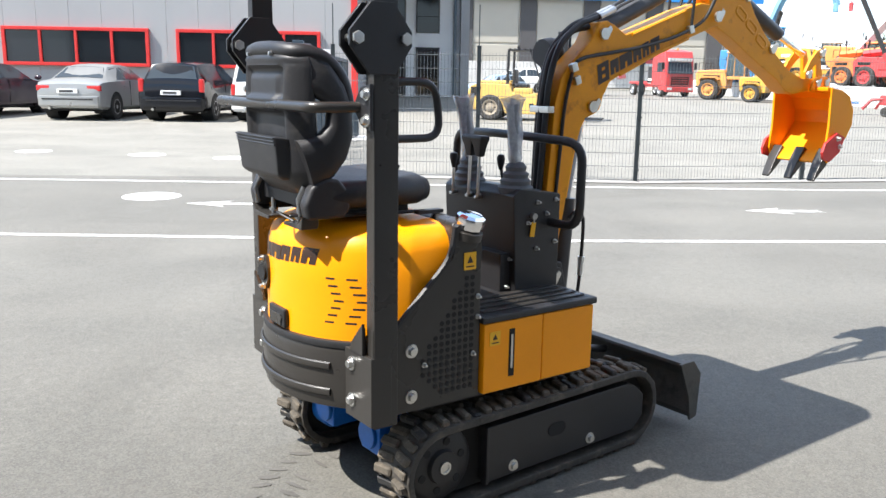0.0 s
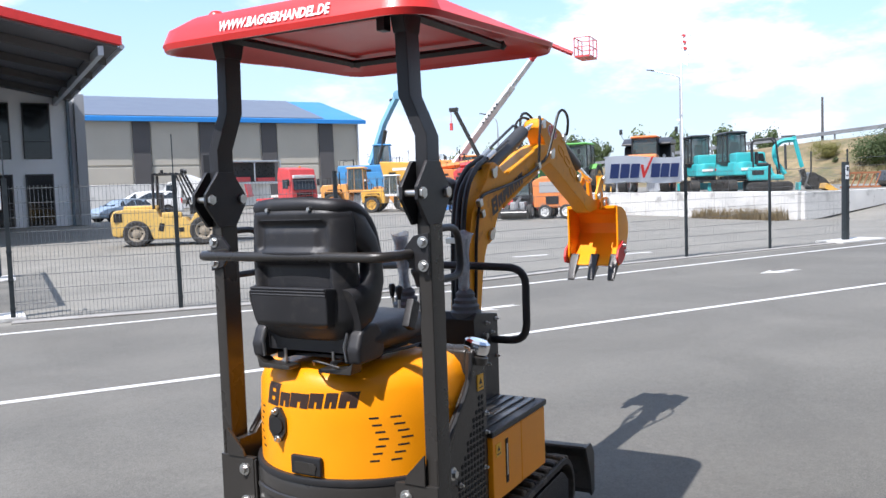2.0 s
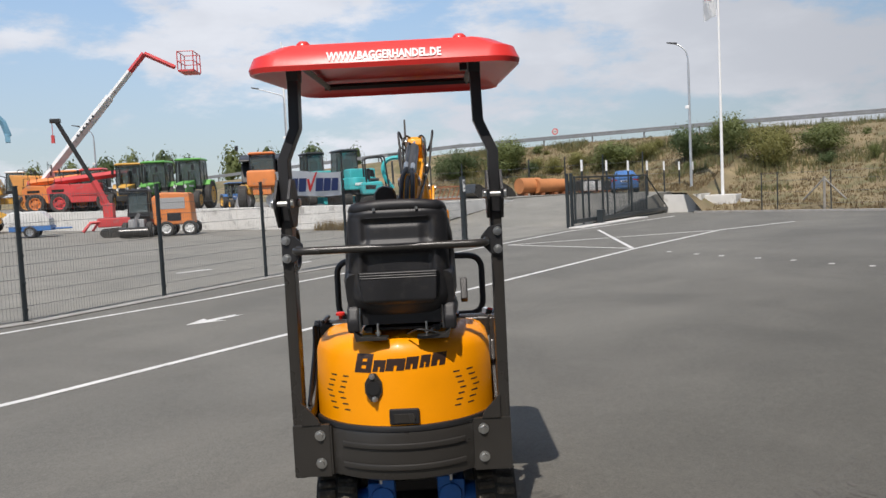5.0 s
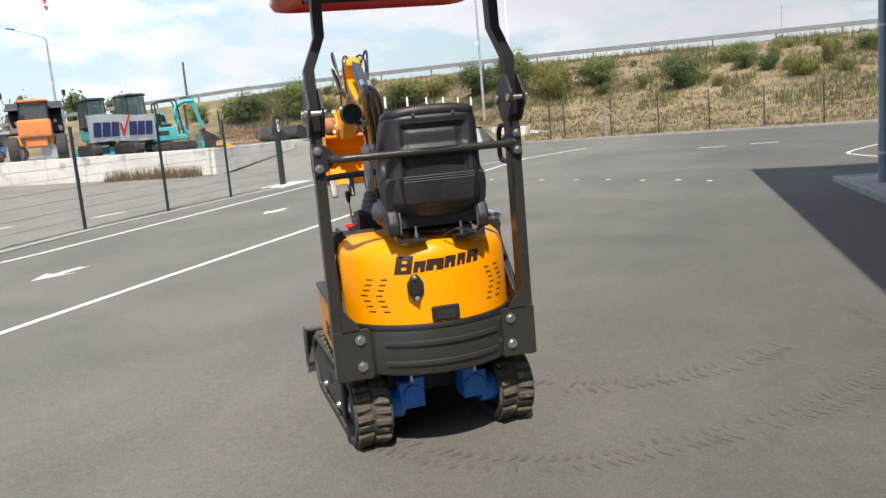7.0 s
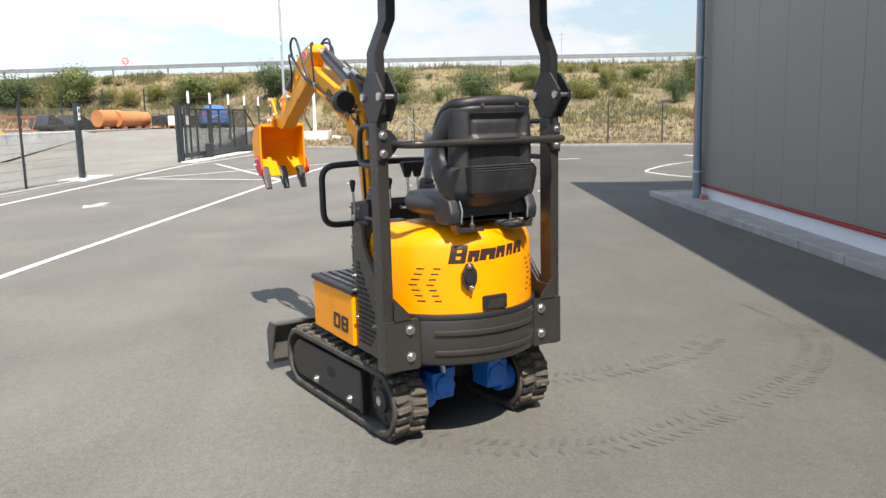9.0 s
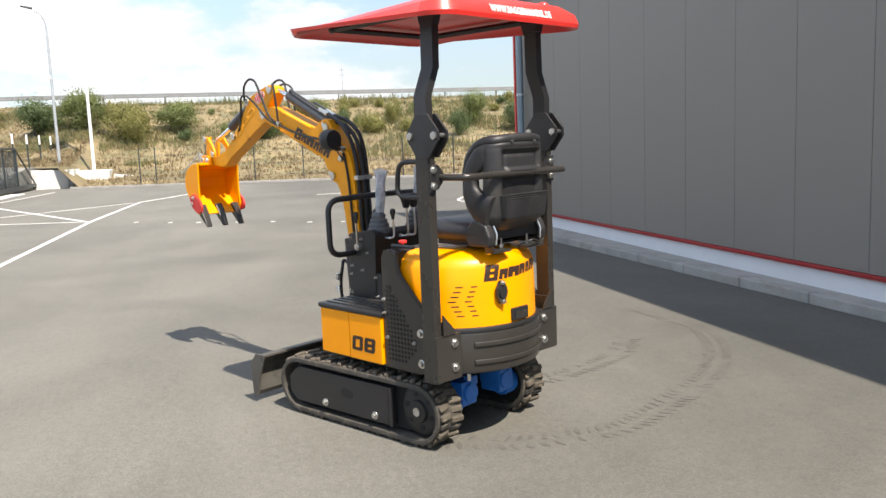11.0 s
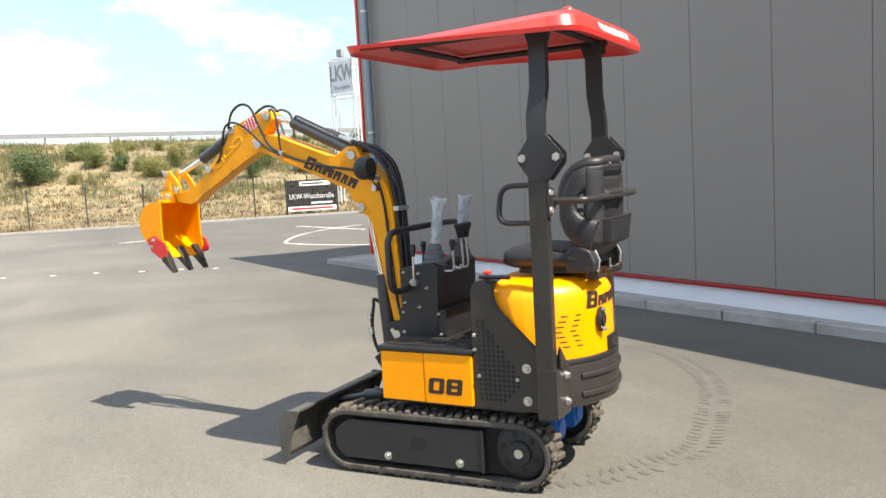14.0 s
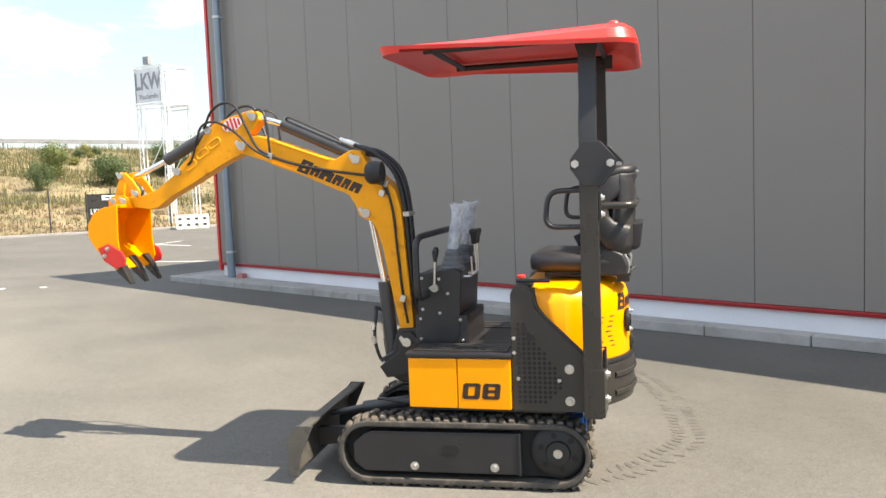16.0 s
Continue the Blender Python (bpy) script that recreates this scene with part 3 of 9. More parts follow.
M_PRINT = mat("dark_rubber_print", (0.100, 0.094, 0.084), 0.9, 0, 0.3, 6, 90, 0.2)
for path in ([(-0.12, 3.35), (-0.40, 2.85), (-0.43, 2.44), (-0.39, 2.18), (-0.19, 1.88), (0.09, 1.52), (0.38, 1.19), (0.75, 0.89), (1.17, 0.66), (1.73, 0.52), (2.55, 0.66)], [(0.60, 2.75), (0.55, 2.40), (0.61, 2.15), (0.70, 1.98), (0.81, 1.79), (1.06, 1.49), (1.45, 1.22)]):
    prints = part("tread_marks", [tread_prints(path)], M_PRINT, None)
    tagged(prints, "curved rubber track prints on the asphalt", "track marks", kind="stuff")

# paved bay with a dark border beyond the gate
M_SETTS = mat("weathered_setts", (0.27, 0.245, 0.22), 0.9, 0, 0.3, 3.0, 60, 0.4, spots=(0.18, 0.16, 0.14), spot_amount=0.35)
M_TAR = mat("dark_patched_tar", (0.05, 0.05, 0.052), 0.85, 0, 0.2, 2, 120, 0.3)
bay = setting("pavement_bay", [box(-0.30, 23.5, 0.004, 0.8, 8.0, 0.008)], M_SETTS, "paved bay of worn concrete setts", "pavement")
part("border", [box(0.27, 23.5, 0.006, 0.36, 8.2, 0.012)], M_TAR, bay)
part("border", [box(-0.30, 19.45, 0.006, 0.8, 0.14, 0.012)], M_TAR, bay)

# ---- welded mesh fence along the yard ----
def fence_wire_material():
    return mat("fence_wire", (0.13, 0.14, 0.145), 0.5, 0.3, 0.1, 4, 60, 0.0)


M_WIRE = fence_wire_material()
POSTS = [(-0.79, 12.80), (1.37, 12.48), (3.70, 12.08), (6.43, 12.42), (9.29, 12.76), (12.05, 12.83), (14.80, 12.88), (17.50, 12.80)]


def fence_panel(a, b, z0=0.06, z1=1.92):
    """One panel: upright wires every 5 cm with paired cross wires."""
    a, b = Vector((*a, 0)), Vector((*b, 0))
    d = (b - a)
    n = int(d.length / 0.05)
    ops = []
    for k in range(1, n):
        p = a + d * k / n
        ops.append(cyl((p.x, p.y, z0), (p.x, p.y, z1), 0.0021, seg=4))
    for k in range(10):
        z = z0 + 0.04 + (z1 - z0 - 0.08) * k / 9
        ops.append(cyl((a.x, a.y + 0.008, z), (b.x, b.y + 0.008, z), 0.0035, seg=4))
    return ops


def post_ops(x, y, h=2.0, w=0.06, d=0.04):
    ops = [box(x, y, h / 2, w, d, h), box(x, y, h + 0.008, w + 0.008, d + 0.008, 0.016)]
    for k in range(5):
        ops.append(box(x, y - d / 2 - 0.006, 0.25 + k * (h - 0.45) / 4, w + 0.012, 0.014, 0.035))
    return ops


fence = thing("mesh_fence", Matrix.Identity(4), "anthracite welded mesh fence with square posts along the yard", "fence")
for (xa, ya), (xb, yb) in zip(POSTS, POSTS[1:]):
    tagged(part("mesh_panel", fence_panel((xa, ya), (xb, yb)), M_WIRE, fence, "thin dark wire mesh panel"), kind="")
for x, y in POSTS[:-1]:
    part("fence_post", post_ops(x, y), M_FENCE, fence, bevel=0.003)
part("extension_post", [cyl((1.37, 12.51, 1.9), (1.37, 12.51, 2.6), 0.008)], M_FENCE, fence)
part("extension_post", [cyl((-0.79, 12.85, 1.9), (-0.79, 12.85, 2.6), 0.008)], M_FENCE, fence)
end_post = part("end_post", post_ops(17.50, 12.80, 2.02, 0.14, 0.12), M_FENCE, fence, bevel=0.004)
part("notice", [box(17.47, 12.73, 1.78, 0.12, 0.008, 0.34)], M_WHITE, end_post, "small pale notice plate")
for z, h in ((1.86, 0.10), (1.70, 0.03)):
    part("notice_bar", [box(17.47, 12.724, z, 0.08, 0.004, h)], M_CYL, end_post)
setting("trim_fence", [box(1.45, 12.26, 0.012, 4.6, 0.22, 0.024, 0, 0, -9.2), box(6.5, 12.24, 0.012, 5.7, 0.2, 0.024, 0, 0, 6.8), box(13.2, 12.60, 0.012, 7.8, 0.16, 0.024, 0, 0, 0.8)], M_KERB, "low concrete edging below the fence", "edging", 0.01)
setting("pavement_pad", [box(17.65, 12.76, 0.025, 1.7, 0.75, 0.05)], M_CONCRETE, "pale concrete pad under the gate post", "concrete pad", 0.01)

# banner tied to the fence: maker's name as plain blocks
banner = thing("fence_banner", pose(10.77, 12.70, 0.08, 0, 0, 1.5), "white vinyl banner with blue and red print on the fence", "banner")
M_VINYL = mat("banner_vinyl", (0.78, 0.79, 0.80), 0.5, 0, 0.05, 2, 60, 0.05)
M_NAVY = mat("navy_print", (0.015, 0.032, 0.13), 0.5, 0, 0.05, 3, 60, 0.0)


def banner_sheet(bm):
    n, m_ = 24, 6
    vs = [[bm.verts.new((-1.09 + 2.18 * i / n, 0.012 * math.sin(i * 0.9) * (1 - j / m_), 1.53 + 0.53 * j / m_ + 0.02 * math.sin(i * 0.26))) for i in range(n + 1)] for j in range(m_ + 1)]
    for j in range(m_):
        for i in range(n):
            bm.faces.new((vs[j][i], vs[j][i + 1], vs[j + 1][i + 1], vs[j + 1][i]))
    geo = bmesh.ops.solidify(bm, geom=bm.faces[:], thickness=0.004)


part("sheet", [banner_sheet], M_VINYL, banner)
for k, (w, mt) in enumerate([(0.24, M_NAVY), (0.25, M_NAVY), (0.25, M_NAVY), (0.36, M_RED), (0.26, M_NAVY), (0.25, M_NAVY), (0.25, M_NAVY)]):
    x = -0.85 + k * 0.277 + (0.024 if k > 3 else 0)
    shear = Matrix(((1, 0, 0.18, 0), (0, 1, 0, 0), (0, 0, 1, 0), (0, 0, 0, 1)))
    if mt is M_RED:
        bars = [prism('y', [(-w * 0.42, 0.13), (-w * 0.20, 0.13), (-w * 0.02, -0.03), (w * 0.42, 0.30), (w * 0.58, 0.30), (w * 0.02, -0.15), (-w * 0.10, -0.15)], -0.003, 0.003)]
    else:
        bars = [prism('y', [(-w / 2, -0.15), (-w / 2, 0.15), (w / 2, 0.15), (w / 2, -0.15)], -0.003, 0.003)]
    part("print_block", bars, mt, banner, m=pose(x, -0.018, 1.775) @ shear @ Matrix.Scale(0.95, 4))
for x in (-1.07, 0.0, 1.07):
    for z in (2.04, 1.55):
        part("tie", [cyl((x, -0.02, z), (x, 0.05, z), 0.012, seg=8)], M_STEEL, banner)

# ---- gate posts and sliding gates ----
M_GATE = mat("gate_grey_blue", (0.045, 0.065, 0.085), 0.45, 0.2, 0.12, 3, 60, 0.05)
gate = thing("sliding_gate", pose(25.48, 12.68, 0, 0, 0, 0.0), "anthracite steel sliding gate standing open", "gate")
part("bottom_beam", [box(5.8, 0, 0.22, 11.6, 0.14, 0.16)], M_FENCE, gate, bevel=0.01)
part("top_rail", [box(4.25, 0, 1.85, 8.5, 0.07, 0.07)], M_FENCE, gate, bevel=0.006)
for x in (0.03, 1.4, 2.9, 4.25, 6.4, 8.46):
    part("gate_upright", [box(x, 0, 1.04, 0.07, 0.07, 1.55)], M_FENCE, gate, bevel=0.006)
part("brace", [tube([(8.50, 0, 1.80), (11.55, 0, 0.30)], 0.04, 4)], M_FENCE, gate)
gate_ops = []
for k in range(82):
    gate_ops.append(box(0.10 + k * 0.101, 0, 1.04, 0.014, 0.014, 1.5))
tagged(part("gate_bar", gate_ops, M_FENCE, gate, "close-set vertical gate bars"), kind="stuff")
for x in (-0.25, 0.15):
    part("guide_post", [box(x, 0.18, 1.0, 0.12, 0.10, 2.0)], M_FENCE, gate, bevel=0.006)
part("motor_box", [box(2.1, -0.2, 0.32, 0.3, 0.25, 0.5)], M_FENCE, gate, bevel=0.02)
setting("pavement_gate", [box(28.6, 12.40, 0.02, 7.4, 0.6, 0.05)], M_CONCRETE, "pale concrete strip under the sliding gate", "concrete pad", 0.01)

left_gate = thing("gate_end_post", pose(-1.33, 13.12, 0), "blue-grey steel gate post on a pale concrete base", "gate post")
part("post", [box(0, 0, 1.0, 0.17, 0.15, 2.0)], M_GATE, left_gate, bevel=0.008)
part("lock_box", [box(-0.02, -0.10, 0.62, 0.13, 0.10, 0.16)], M_GATE, left_gate, bevel=0.01)
part("base", [box(0.05, 0, 0.03, 1.3, 0.7, 0.06)], M_CONCRETE, left_gate, bevel=0.01)
gate2 = thing("sliding_gate", pose(-1.22, 13.8, 0, 0, 0, 87.4), "blue-grey steel sliding gate pushed back beside its post", "gate")
part("bottom_beam", [box(3.35, 0, 0.20, 6.7, 0.12, 0.16)], M_GATE, gate2, bevel=0.01)
part("top_rail", [box(3.35, 0, 1.85, 6.7, 0.07, 0.07)], M_GATE, gate2, bevel=0.006)
for k in range(6):
    part("gate_upright", [box(0.04 + k * 1.32, 0, 1.04, 0.07, 0.07, 1.6)], M_GATE, gate2, bevel=0.006)
tagged(part("gate_bar", [box(0.10 + k * 0.1, 0, 1.04, 0.022, 0.022, 1.6) for k in range(66)], M_GATE, gate2, "close-set vertical gate bars"), kind="stuff")
part("drive_box", [box(6.5, -0.16, 0.40, 0.36, 0.26, 0.62)], M_GATE, gate2, bevel=0.02)
part("pad", [box(6.4, -0.2, 0.03, 1.5, 0.7, 0.06)], M_CONCRETE, gate2, bevel=0.01)
sign = thing("camera_notice", pose(-0.96, 12.98, 0), "white notice sign with a camera symbol on the gate", "sign")
part("plate", [box(0, 0, 1.70, 0.25, 0.01, 0.34)], M_WHITE, sign, bevel=0.004)
part("symbol", [box(-0.01, -0.008, 1.75, 0.15, 0.004, 0.035, 0, 12, 0), box(0.03, -0.008, 1.715, 0.02, 0.004, 0.06)], M_CYL, sign)
for z, w in ((1.66, 0.22), (1.60, 0.17), (1.57, 0.15)):
    part("rule", [box(0, -0.008, z, w, 0.004, 0.012)], M_RED, sign)
part("strap", [box(0, 0.1, 1.82, 0.03, 0.2, 0.02)], M_GATE, sign)

# ---- flagpole, lamps ----
flagpole = thing("flagpole", pose(38.3, 10.30, 0), "tall white flagpole in a concrete block", "flagpole")
part("base_block", [box(0, 0.05, 0.38, 1.3, 1.6, 0.76)], M_CONCRETE, flagpole, bevel=0.03)
part("pole", [cyl((0, 0, 0.7), (0, 0, 12.4), 0.075, 0.05)], M_WHITE, flagpole)
part("finial", [ball((0, 0, 12.45), 0.09)], M_GALV, flagpole)


def flag_sheet(bm):
    n, m_ = 8, 18
    vs = [[bm.verts.new((0.06 * math.sin(j * 0.5 + i * 0.8) + 0.03, 0.06 + (0.85 - 0.25 * j / m_) * i / n + 0.04 * math.sin(j * 0.45), 12.2 - 2.9 * j / m_ - 0.18 * (i / n))) for i in range(n + 1)] for j in range(m_ + 1)]
    for j in range(m_):
        for i in range(n):
            bm.faces.new((vs[j][i], vs[j][i + 1], vs[j + 1][i + 1], vs[j + 1][i]))
    bmesh.ops.solidify(bm, geom=bm.faces[:], thickness=0.004)


part("flag", [flag_sheet], M_VINYL, flagpole, "white flag hanging limp")
part("flag_mark", [box(0.02, 0.42, 11.0, 0.09, 0.28, 1.8, 3, 0, 0)], mat("pink_print", (0.75, 0.25, 0.28), 0.6), flagpole)


def street_lamp(x, y, h, turn, reach=0.5):
    t = thing("street_lamp", pose(x, y, 0, 0, 0, turn), "grey metal street lamp with a curved arm", "street lamp", "lamps in the yard")
    part("pole", [cyl((0, 0, 0), (0, 0, h - 1.0), 0.075, 0.05)], M_GALV, t)
    part("arm", [tube(smooth_path([(0, 0, h - 1.05), (0.04, 0, h - 0.6), (0.12 + reach * 0.2, 0, h - 0.2 - 0.12 * reach), (reach + 0.05, 0, h - 0.02)], 5), 0.035, 8)], M_GALV, t)
    part("head", [loft([[(reach + dx, dy, h + dz) for dy, dz in ((-b, lo), (b, lo), (b, hi), (-b, hi))] for dx, b, lo, hi in ((0.0, 0.10, -0.06, 0.03), (0.5, 0.07, 0.05, 0.10))])], M_CYL, t, bevel=0.015)
    part("camera_box", [box(0.1, 0, h * 0.62, 0.18, 0.14, 0.16)], M_WHITE, t, bevel=0.02)


street_lamp(38.3, 11.79, 8.25, 100)
street_lamp(39.2, 38.9, 8.7, 128, 1.6)
street_lamp(32.1, 49.4, 6.6, 138, 0.8)

# ---- terrace with its concrete retaining wall and ramp ----
TERR = 1.0
terrace = setting("ground_terrace", [prism('x', [(20.5, -0.1), (20.5, TERR + ground_z(30, 20.5)), (110, TERR + ground_z(30, 110)), (110, -0.1)], 26.2, 60),
                                     prism('y', [(26.4, -0.05), (36.2, TERR), (60, TERR), (60, -0.05)], 12.8, 20.6)], M_ASPHALT, "raised asphalt terrace with a ramp", "ground")
retaining = setting("wall_retaining", [], None, "pale concrete block retaining wall", "retaining wall")
for k in range(44):
    part("block", [box(26.05, 20.3 + 1.0 + 2.0 * k, TERR / 2 + 0.04 + ground_z(30, 21.3 + 2.0 * k), 0.5, 1.985, TERR + 0.08, math.degrees(0.0125))], M_CONCRETE, retaining, bevel=0.02, piece=True)
part("wing", [prism('y', [(26.0, 0.0), (26.0, TERR + 0.1), (33.5, TERR + 0.1), (35.5, TERR - 0.1)], 20.15, 20.5)], M_CONCRETE, retaining, bevel=0.02)
setting("wall_gate", [prism('x', [(11.2, 0), (11.2, 0.85), (14.6, 0.92), (14.6, 0)], 37.0, 37.3), prism('y', [(37.0, 0), (37.0, 0.85), (40.0, 0.85), (46, 0.2), (46, 0)], 11.0, 11.25),
                                 prism('x', [(9.4, 0), (9.4, 0.55), (6.0, 0.1), (6.0, 0)], 37.9, 38.1)], M_CONCRETE, "pale concrete upstand beside the flagpole", "retaining wall")

# ---- embankment with the road on top ----
def crest(y):
    pts = [(-200, 4.4), (-40, 4.55), (-20, 4.62), (0, 4.70), (15, 4.76), (36, 4.65), (80, 3.0), (160, 2.0)]
    for (a, p), (b, q) in zip(pts, pts[1:]):
        if a <= y <= b:
            return p + (q - p) * (y - a) / (b - a)
    return pts[0][1] if y < pts[0][0] else pts[-1][1]


def bank_foot(y):
    """Where the bank meets the yard; it runs askew to the lane."""
    return max(22.0, 35.9 + 0.37 * (y - 11)) if y < 11 else 35.9 + min(11.0, (y - 11) * 1.4)


def bank_z(x, y):
    foot = bank_foot(y)
    base = 0.0 if y < 11 else TERR + ground_z(x, y)
    top = 56.0
    if x <= foot:
        return base - 0.05
    f = min(1.0, (x - foot) / (top - foot))
    f = f * f * (3 - 2 * f) * 0.55 + f * 0.45
    z = base + (crest(y) - base) * f
    if 0.02 < f < 0.98:
        z += 0.18 * noise.noise(Vector((x * 0.35, y * 0.35, 0))) + 0.10 * noise.noise(Vector((x * 1.1, y * 1.1, 3)))
    if x > 76:
        z = max(-0.05, crest(y) - (x - 76) * 0.4)
    return z


def bank_sheet(bm):
    xs = [k / 40 for k in range(41)] + [58, 62, 68, 76, 82, 90, 100]
    ys = [-150 + k * 10 for k in range(10)] + [-50 + k * 1.1 for k in range(82)] + [40 + k * 8 for k in range(16)]
    vs = [[bm.verts.new((x, y, bank_z(x, y))) for y in ys for x in ((bank_foot(y) - 0.1) * (1 - u) + 56.6 * u if u <= 1 else u,)] for u in xs]
    for i in range(len(xs) - 1):
        for j in range(len(ys) - 1):
            bm.faces.new((vs[i][j], vs[i + 1][j], vs[i + 1][j + 1], vs[i][j + 1]))


M_DRYGRASS = mat("dry_grass_bank", (0.212, 0.166, 0.092), 0.95, 0, 0.45, 0.45, 9, 1.0, spots=(0.125, 0.120, 0.058), spot_amount=0.45)
M_WEATHERED = mat("weathered_wood", (0.26, 0.245, 0.22), 0.85, 0, 0.3, 4, 60, 0.4)
setting("ground_embankment", [bank_sheet], M_DRYGRASS, "embankment of dry yellow grass", "embankment")
setting("pavement_edge", [box(bank_foot(-12) - 0.2, -12, 0.05, 0.14, 49, 0.10, 0, 0, -math.degrees(math.atan(0.37)))], M_KERB, "pale kerb at the foot of the embankment", "kerb", 0.01)
M_RAIL = mat("dull_galvanised_rail", (0.22, 0.23, 0.24), 0.7, 0.2, 0.15, 2, 40, 0.1)
guard = thing("guard_rail", Matrix.Identity(4), "galvanised steel guard rail along the raised road", "guard rail")
for z in (0.58, 0.73):
    part("rail_beam", [tube([(56.6, y, crest(y) + z) for y in range(-100, 121, 4)], 0.085, 6, wide=0.35)], M_RAIL, guard)
for y in range(-60, 80, 4):
    part("rail_post", [box(56.72, y, crest(y) + 0.25, 0.10, 0.10, 0.9)], M_RAIL, guard)

# small fence at the foot of the bank
foot_fence = thing("wire_fence", Matrix.Identity(4), "thin wire fence with steel posts at the foot of the bank", "fence")
for y in [7.95, 7.25] + [5.05 - 2.07 * k for k in range(15)]:
    part("fence_post", [box(bank_foot(y) + 0.5, y, 0.85, 0.045, 0.045, 1.86)], M_FENCE, foot_fence)
for z in (0.4, 0.9, 1.4, 1.72):
    part("wire", [cyl((bank_foot(7.95) + 0.5, 7.95, z), (bank_foot(-26.0) + 0.5, -26.0, z), 0.006, seg=4)], M_WIRE, foot_fence)
part("end_post", [cyl((bank_foot(5.3) + 0.42, 5.3, 0.0), (bank_foot(5.3) + 0.42, 5.3, 1.5), 0.05, seg=8)], M_WEATHERED, foot_fence, "weathered wooden brace post")
for d in (0.85, -0.85):
    part("strut", [tube([(bank_foot(5.3) + 0.42, 5.3, 1.42), (bank_foot(5.3 + d) + 0.42, 5.3 + d, 0.55)], 0.035, 6)], M_WEATHERED, foot_fence, "weathered wooden brace")
back_fence = thing("wire_fence", Matrix.Identity(4), "wire fence with pale concrete posts behind the storage area", "fence")
for k in range(14):
    y = 12.0 + k * 2.6
    part("fence_post", [box(47.5, y, TERR + 1.2, 0.07, 0.07, 2.6)], M_FENCE, back_fence)
for z in (0.4, 0.9, 1.4, 1.9):
    part("wire", [cyl((47.5, 12.0, TERR + z), (47.5, 46, TERR + z), 0.008, seg=4)], M_WIRE, back_fence)

row_fence = thing("wire_fence", Matrix.Identity(4), "wire fence behind the open gate, its dark posts tipped white", "fence")
for k in range(7):
    post_b = part("fence_post", [box(27.2 + 2.7 * k, 13.05, 1.08, 0.06, 0.06, 2.16)], M_FENCE, row_fence)
    part("post_tip", [box(27.2 + 2.7 * k, 13.05, 2.38, 0.07, 0.07, 0.44)], M_WHITE, post_b, "white painted post top")
for z in (0.5, 1.0, 1.5, 2.0):
    part("wire", [cyl((27.2, 13.05, z), (43.4, 13.05, z), 0.006, seg=4)], M_WIRE, row_fence)

# ---- grey office building with red window bands, porch roof and recessed facade ----
AY = 32.0
office = setting("wall_office", [box(-22.0, AY + 10.2, 4.3, 41.6, 20.0, 8.6)], M_LGREY, "light grey panelled office wall", "building")
for k in range(36):
    part("panel", [box(-1.2 - 0.58 - k * 1.16, AY + 0.18, 4.3, 1.152, 0.06, 8.6)], M_LGREY, office, bevel=0.002, piece=True)
setting("trim_office", [box(-1.28, AY + 0.13, 4.3, 0.24, 0.14, 8.6)], M_RED, "red vertical trim at the office corner", "trim", 0.01)
for i, (x0, x1) in enumerate([(-26.4, -21.3), (-20.2, -15.1), (-13.95, -8.85), (-7.75, -2.60)]):
    win = setting("window_%d" % (i + 1), [box((x0 + x1) / 2, AY + 0.12, 2.20, x1 - x0 - 0.1, 0.05, 1.14)], M_DARK, "red framed ribbon window with four dark panes", "window")
    for a, b in [((x0, 2.82), (x1, 2.82)), ((x0, 1.56), (x1, 1.56))]:
        part("window_frame", [box((x0 + x1) / 2, AY + 0.07, a[1], x1 - x0 + 0.12, 0.16, 0.12)], M_RED, win, bevel=0.01)
    for k in range(5):
        x = x0 + (x1 - x0) * k / 4
        part("window_frame", [box(x, AY + 0.07, 2.19, 0.12 if k in (0, 4) else 0.10, 0.15, 1.15)], M_RED, win, bevel=0.01)
    for k in range(4):
        x = x0 + (x1 - x0) * (k + 0.5) / 4
        part("pane", [box(x, AY + 0.075, 2.19, (x1 - x0) / 4 - 0.11, 0.02, 1.12)], M_GLASS, win)
facade = setting("wall_facade", [box(1.7, 51.0, 3.9, 6.2, 0.8, 7.8)], M_FACADE, "pale recessed facade under the porch roof", "wall")
setting("wall_side", [box(-1.35, 41.6, 4.3, 0.25, 18.6, 8.6)], M_LGREY, "grey side wall of the porch", "wall")
for i, x in enumerate((0.45, 2.45)):
    for z0, z1, nm in ((0.05, 2.85, "door"), (3.70, 6.70, "window")):
        dd = setting("%s_%d" % (nm, i + 6), [box(x, 50.58, (z0 + z1) / 2, 1.30, 0.06, z1 - z0)], M_GLASS, "tall dark glazed " + nm, nm)
        part("frame", [box(x - 0.66, 50.56, (z0 + z1) / 2, 0.07, 0.12, z1 - z0), box(x + 0.66, 50.56, (z0 + z1) / 2, 0.07, 0.12, z1 - z0), box(x, 50.56, z1, 1.40, 0.12, 0.07), box(x, 50.56, z0 + 0.95, 1.30, 0.10, 0.04)], M_CYL, dd, bevel=0.008)
setting("trim_downpipe", [cyl((4.05, 50.45, 0), (4.05, 50.45, 7.2), 0.09)], M_PIPE, "grey downpipe on the facade", "downpipe")
setting("trim_pilaster", [box(4.60, 50.5, 3.6, 0.5, 1.2, 7.2)], M_LGREY, "grey pilaster at the facade end", "wall")
roof_pts = [(-1.6, 8.47), (4.0, 7.30), (4.0, 7.10), (-1.6, 8.22)]
porch = setting("ceiling_porch", [prism('y', roof_pts, 33.2, 51.8)], mat("grey_soffit_sheet", (0.13, 0.13, 0.14), 0.6, 0.1, 0.1, 0.6, 30, 0.05), "corrugated porch roof seen from below", "porch roof")
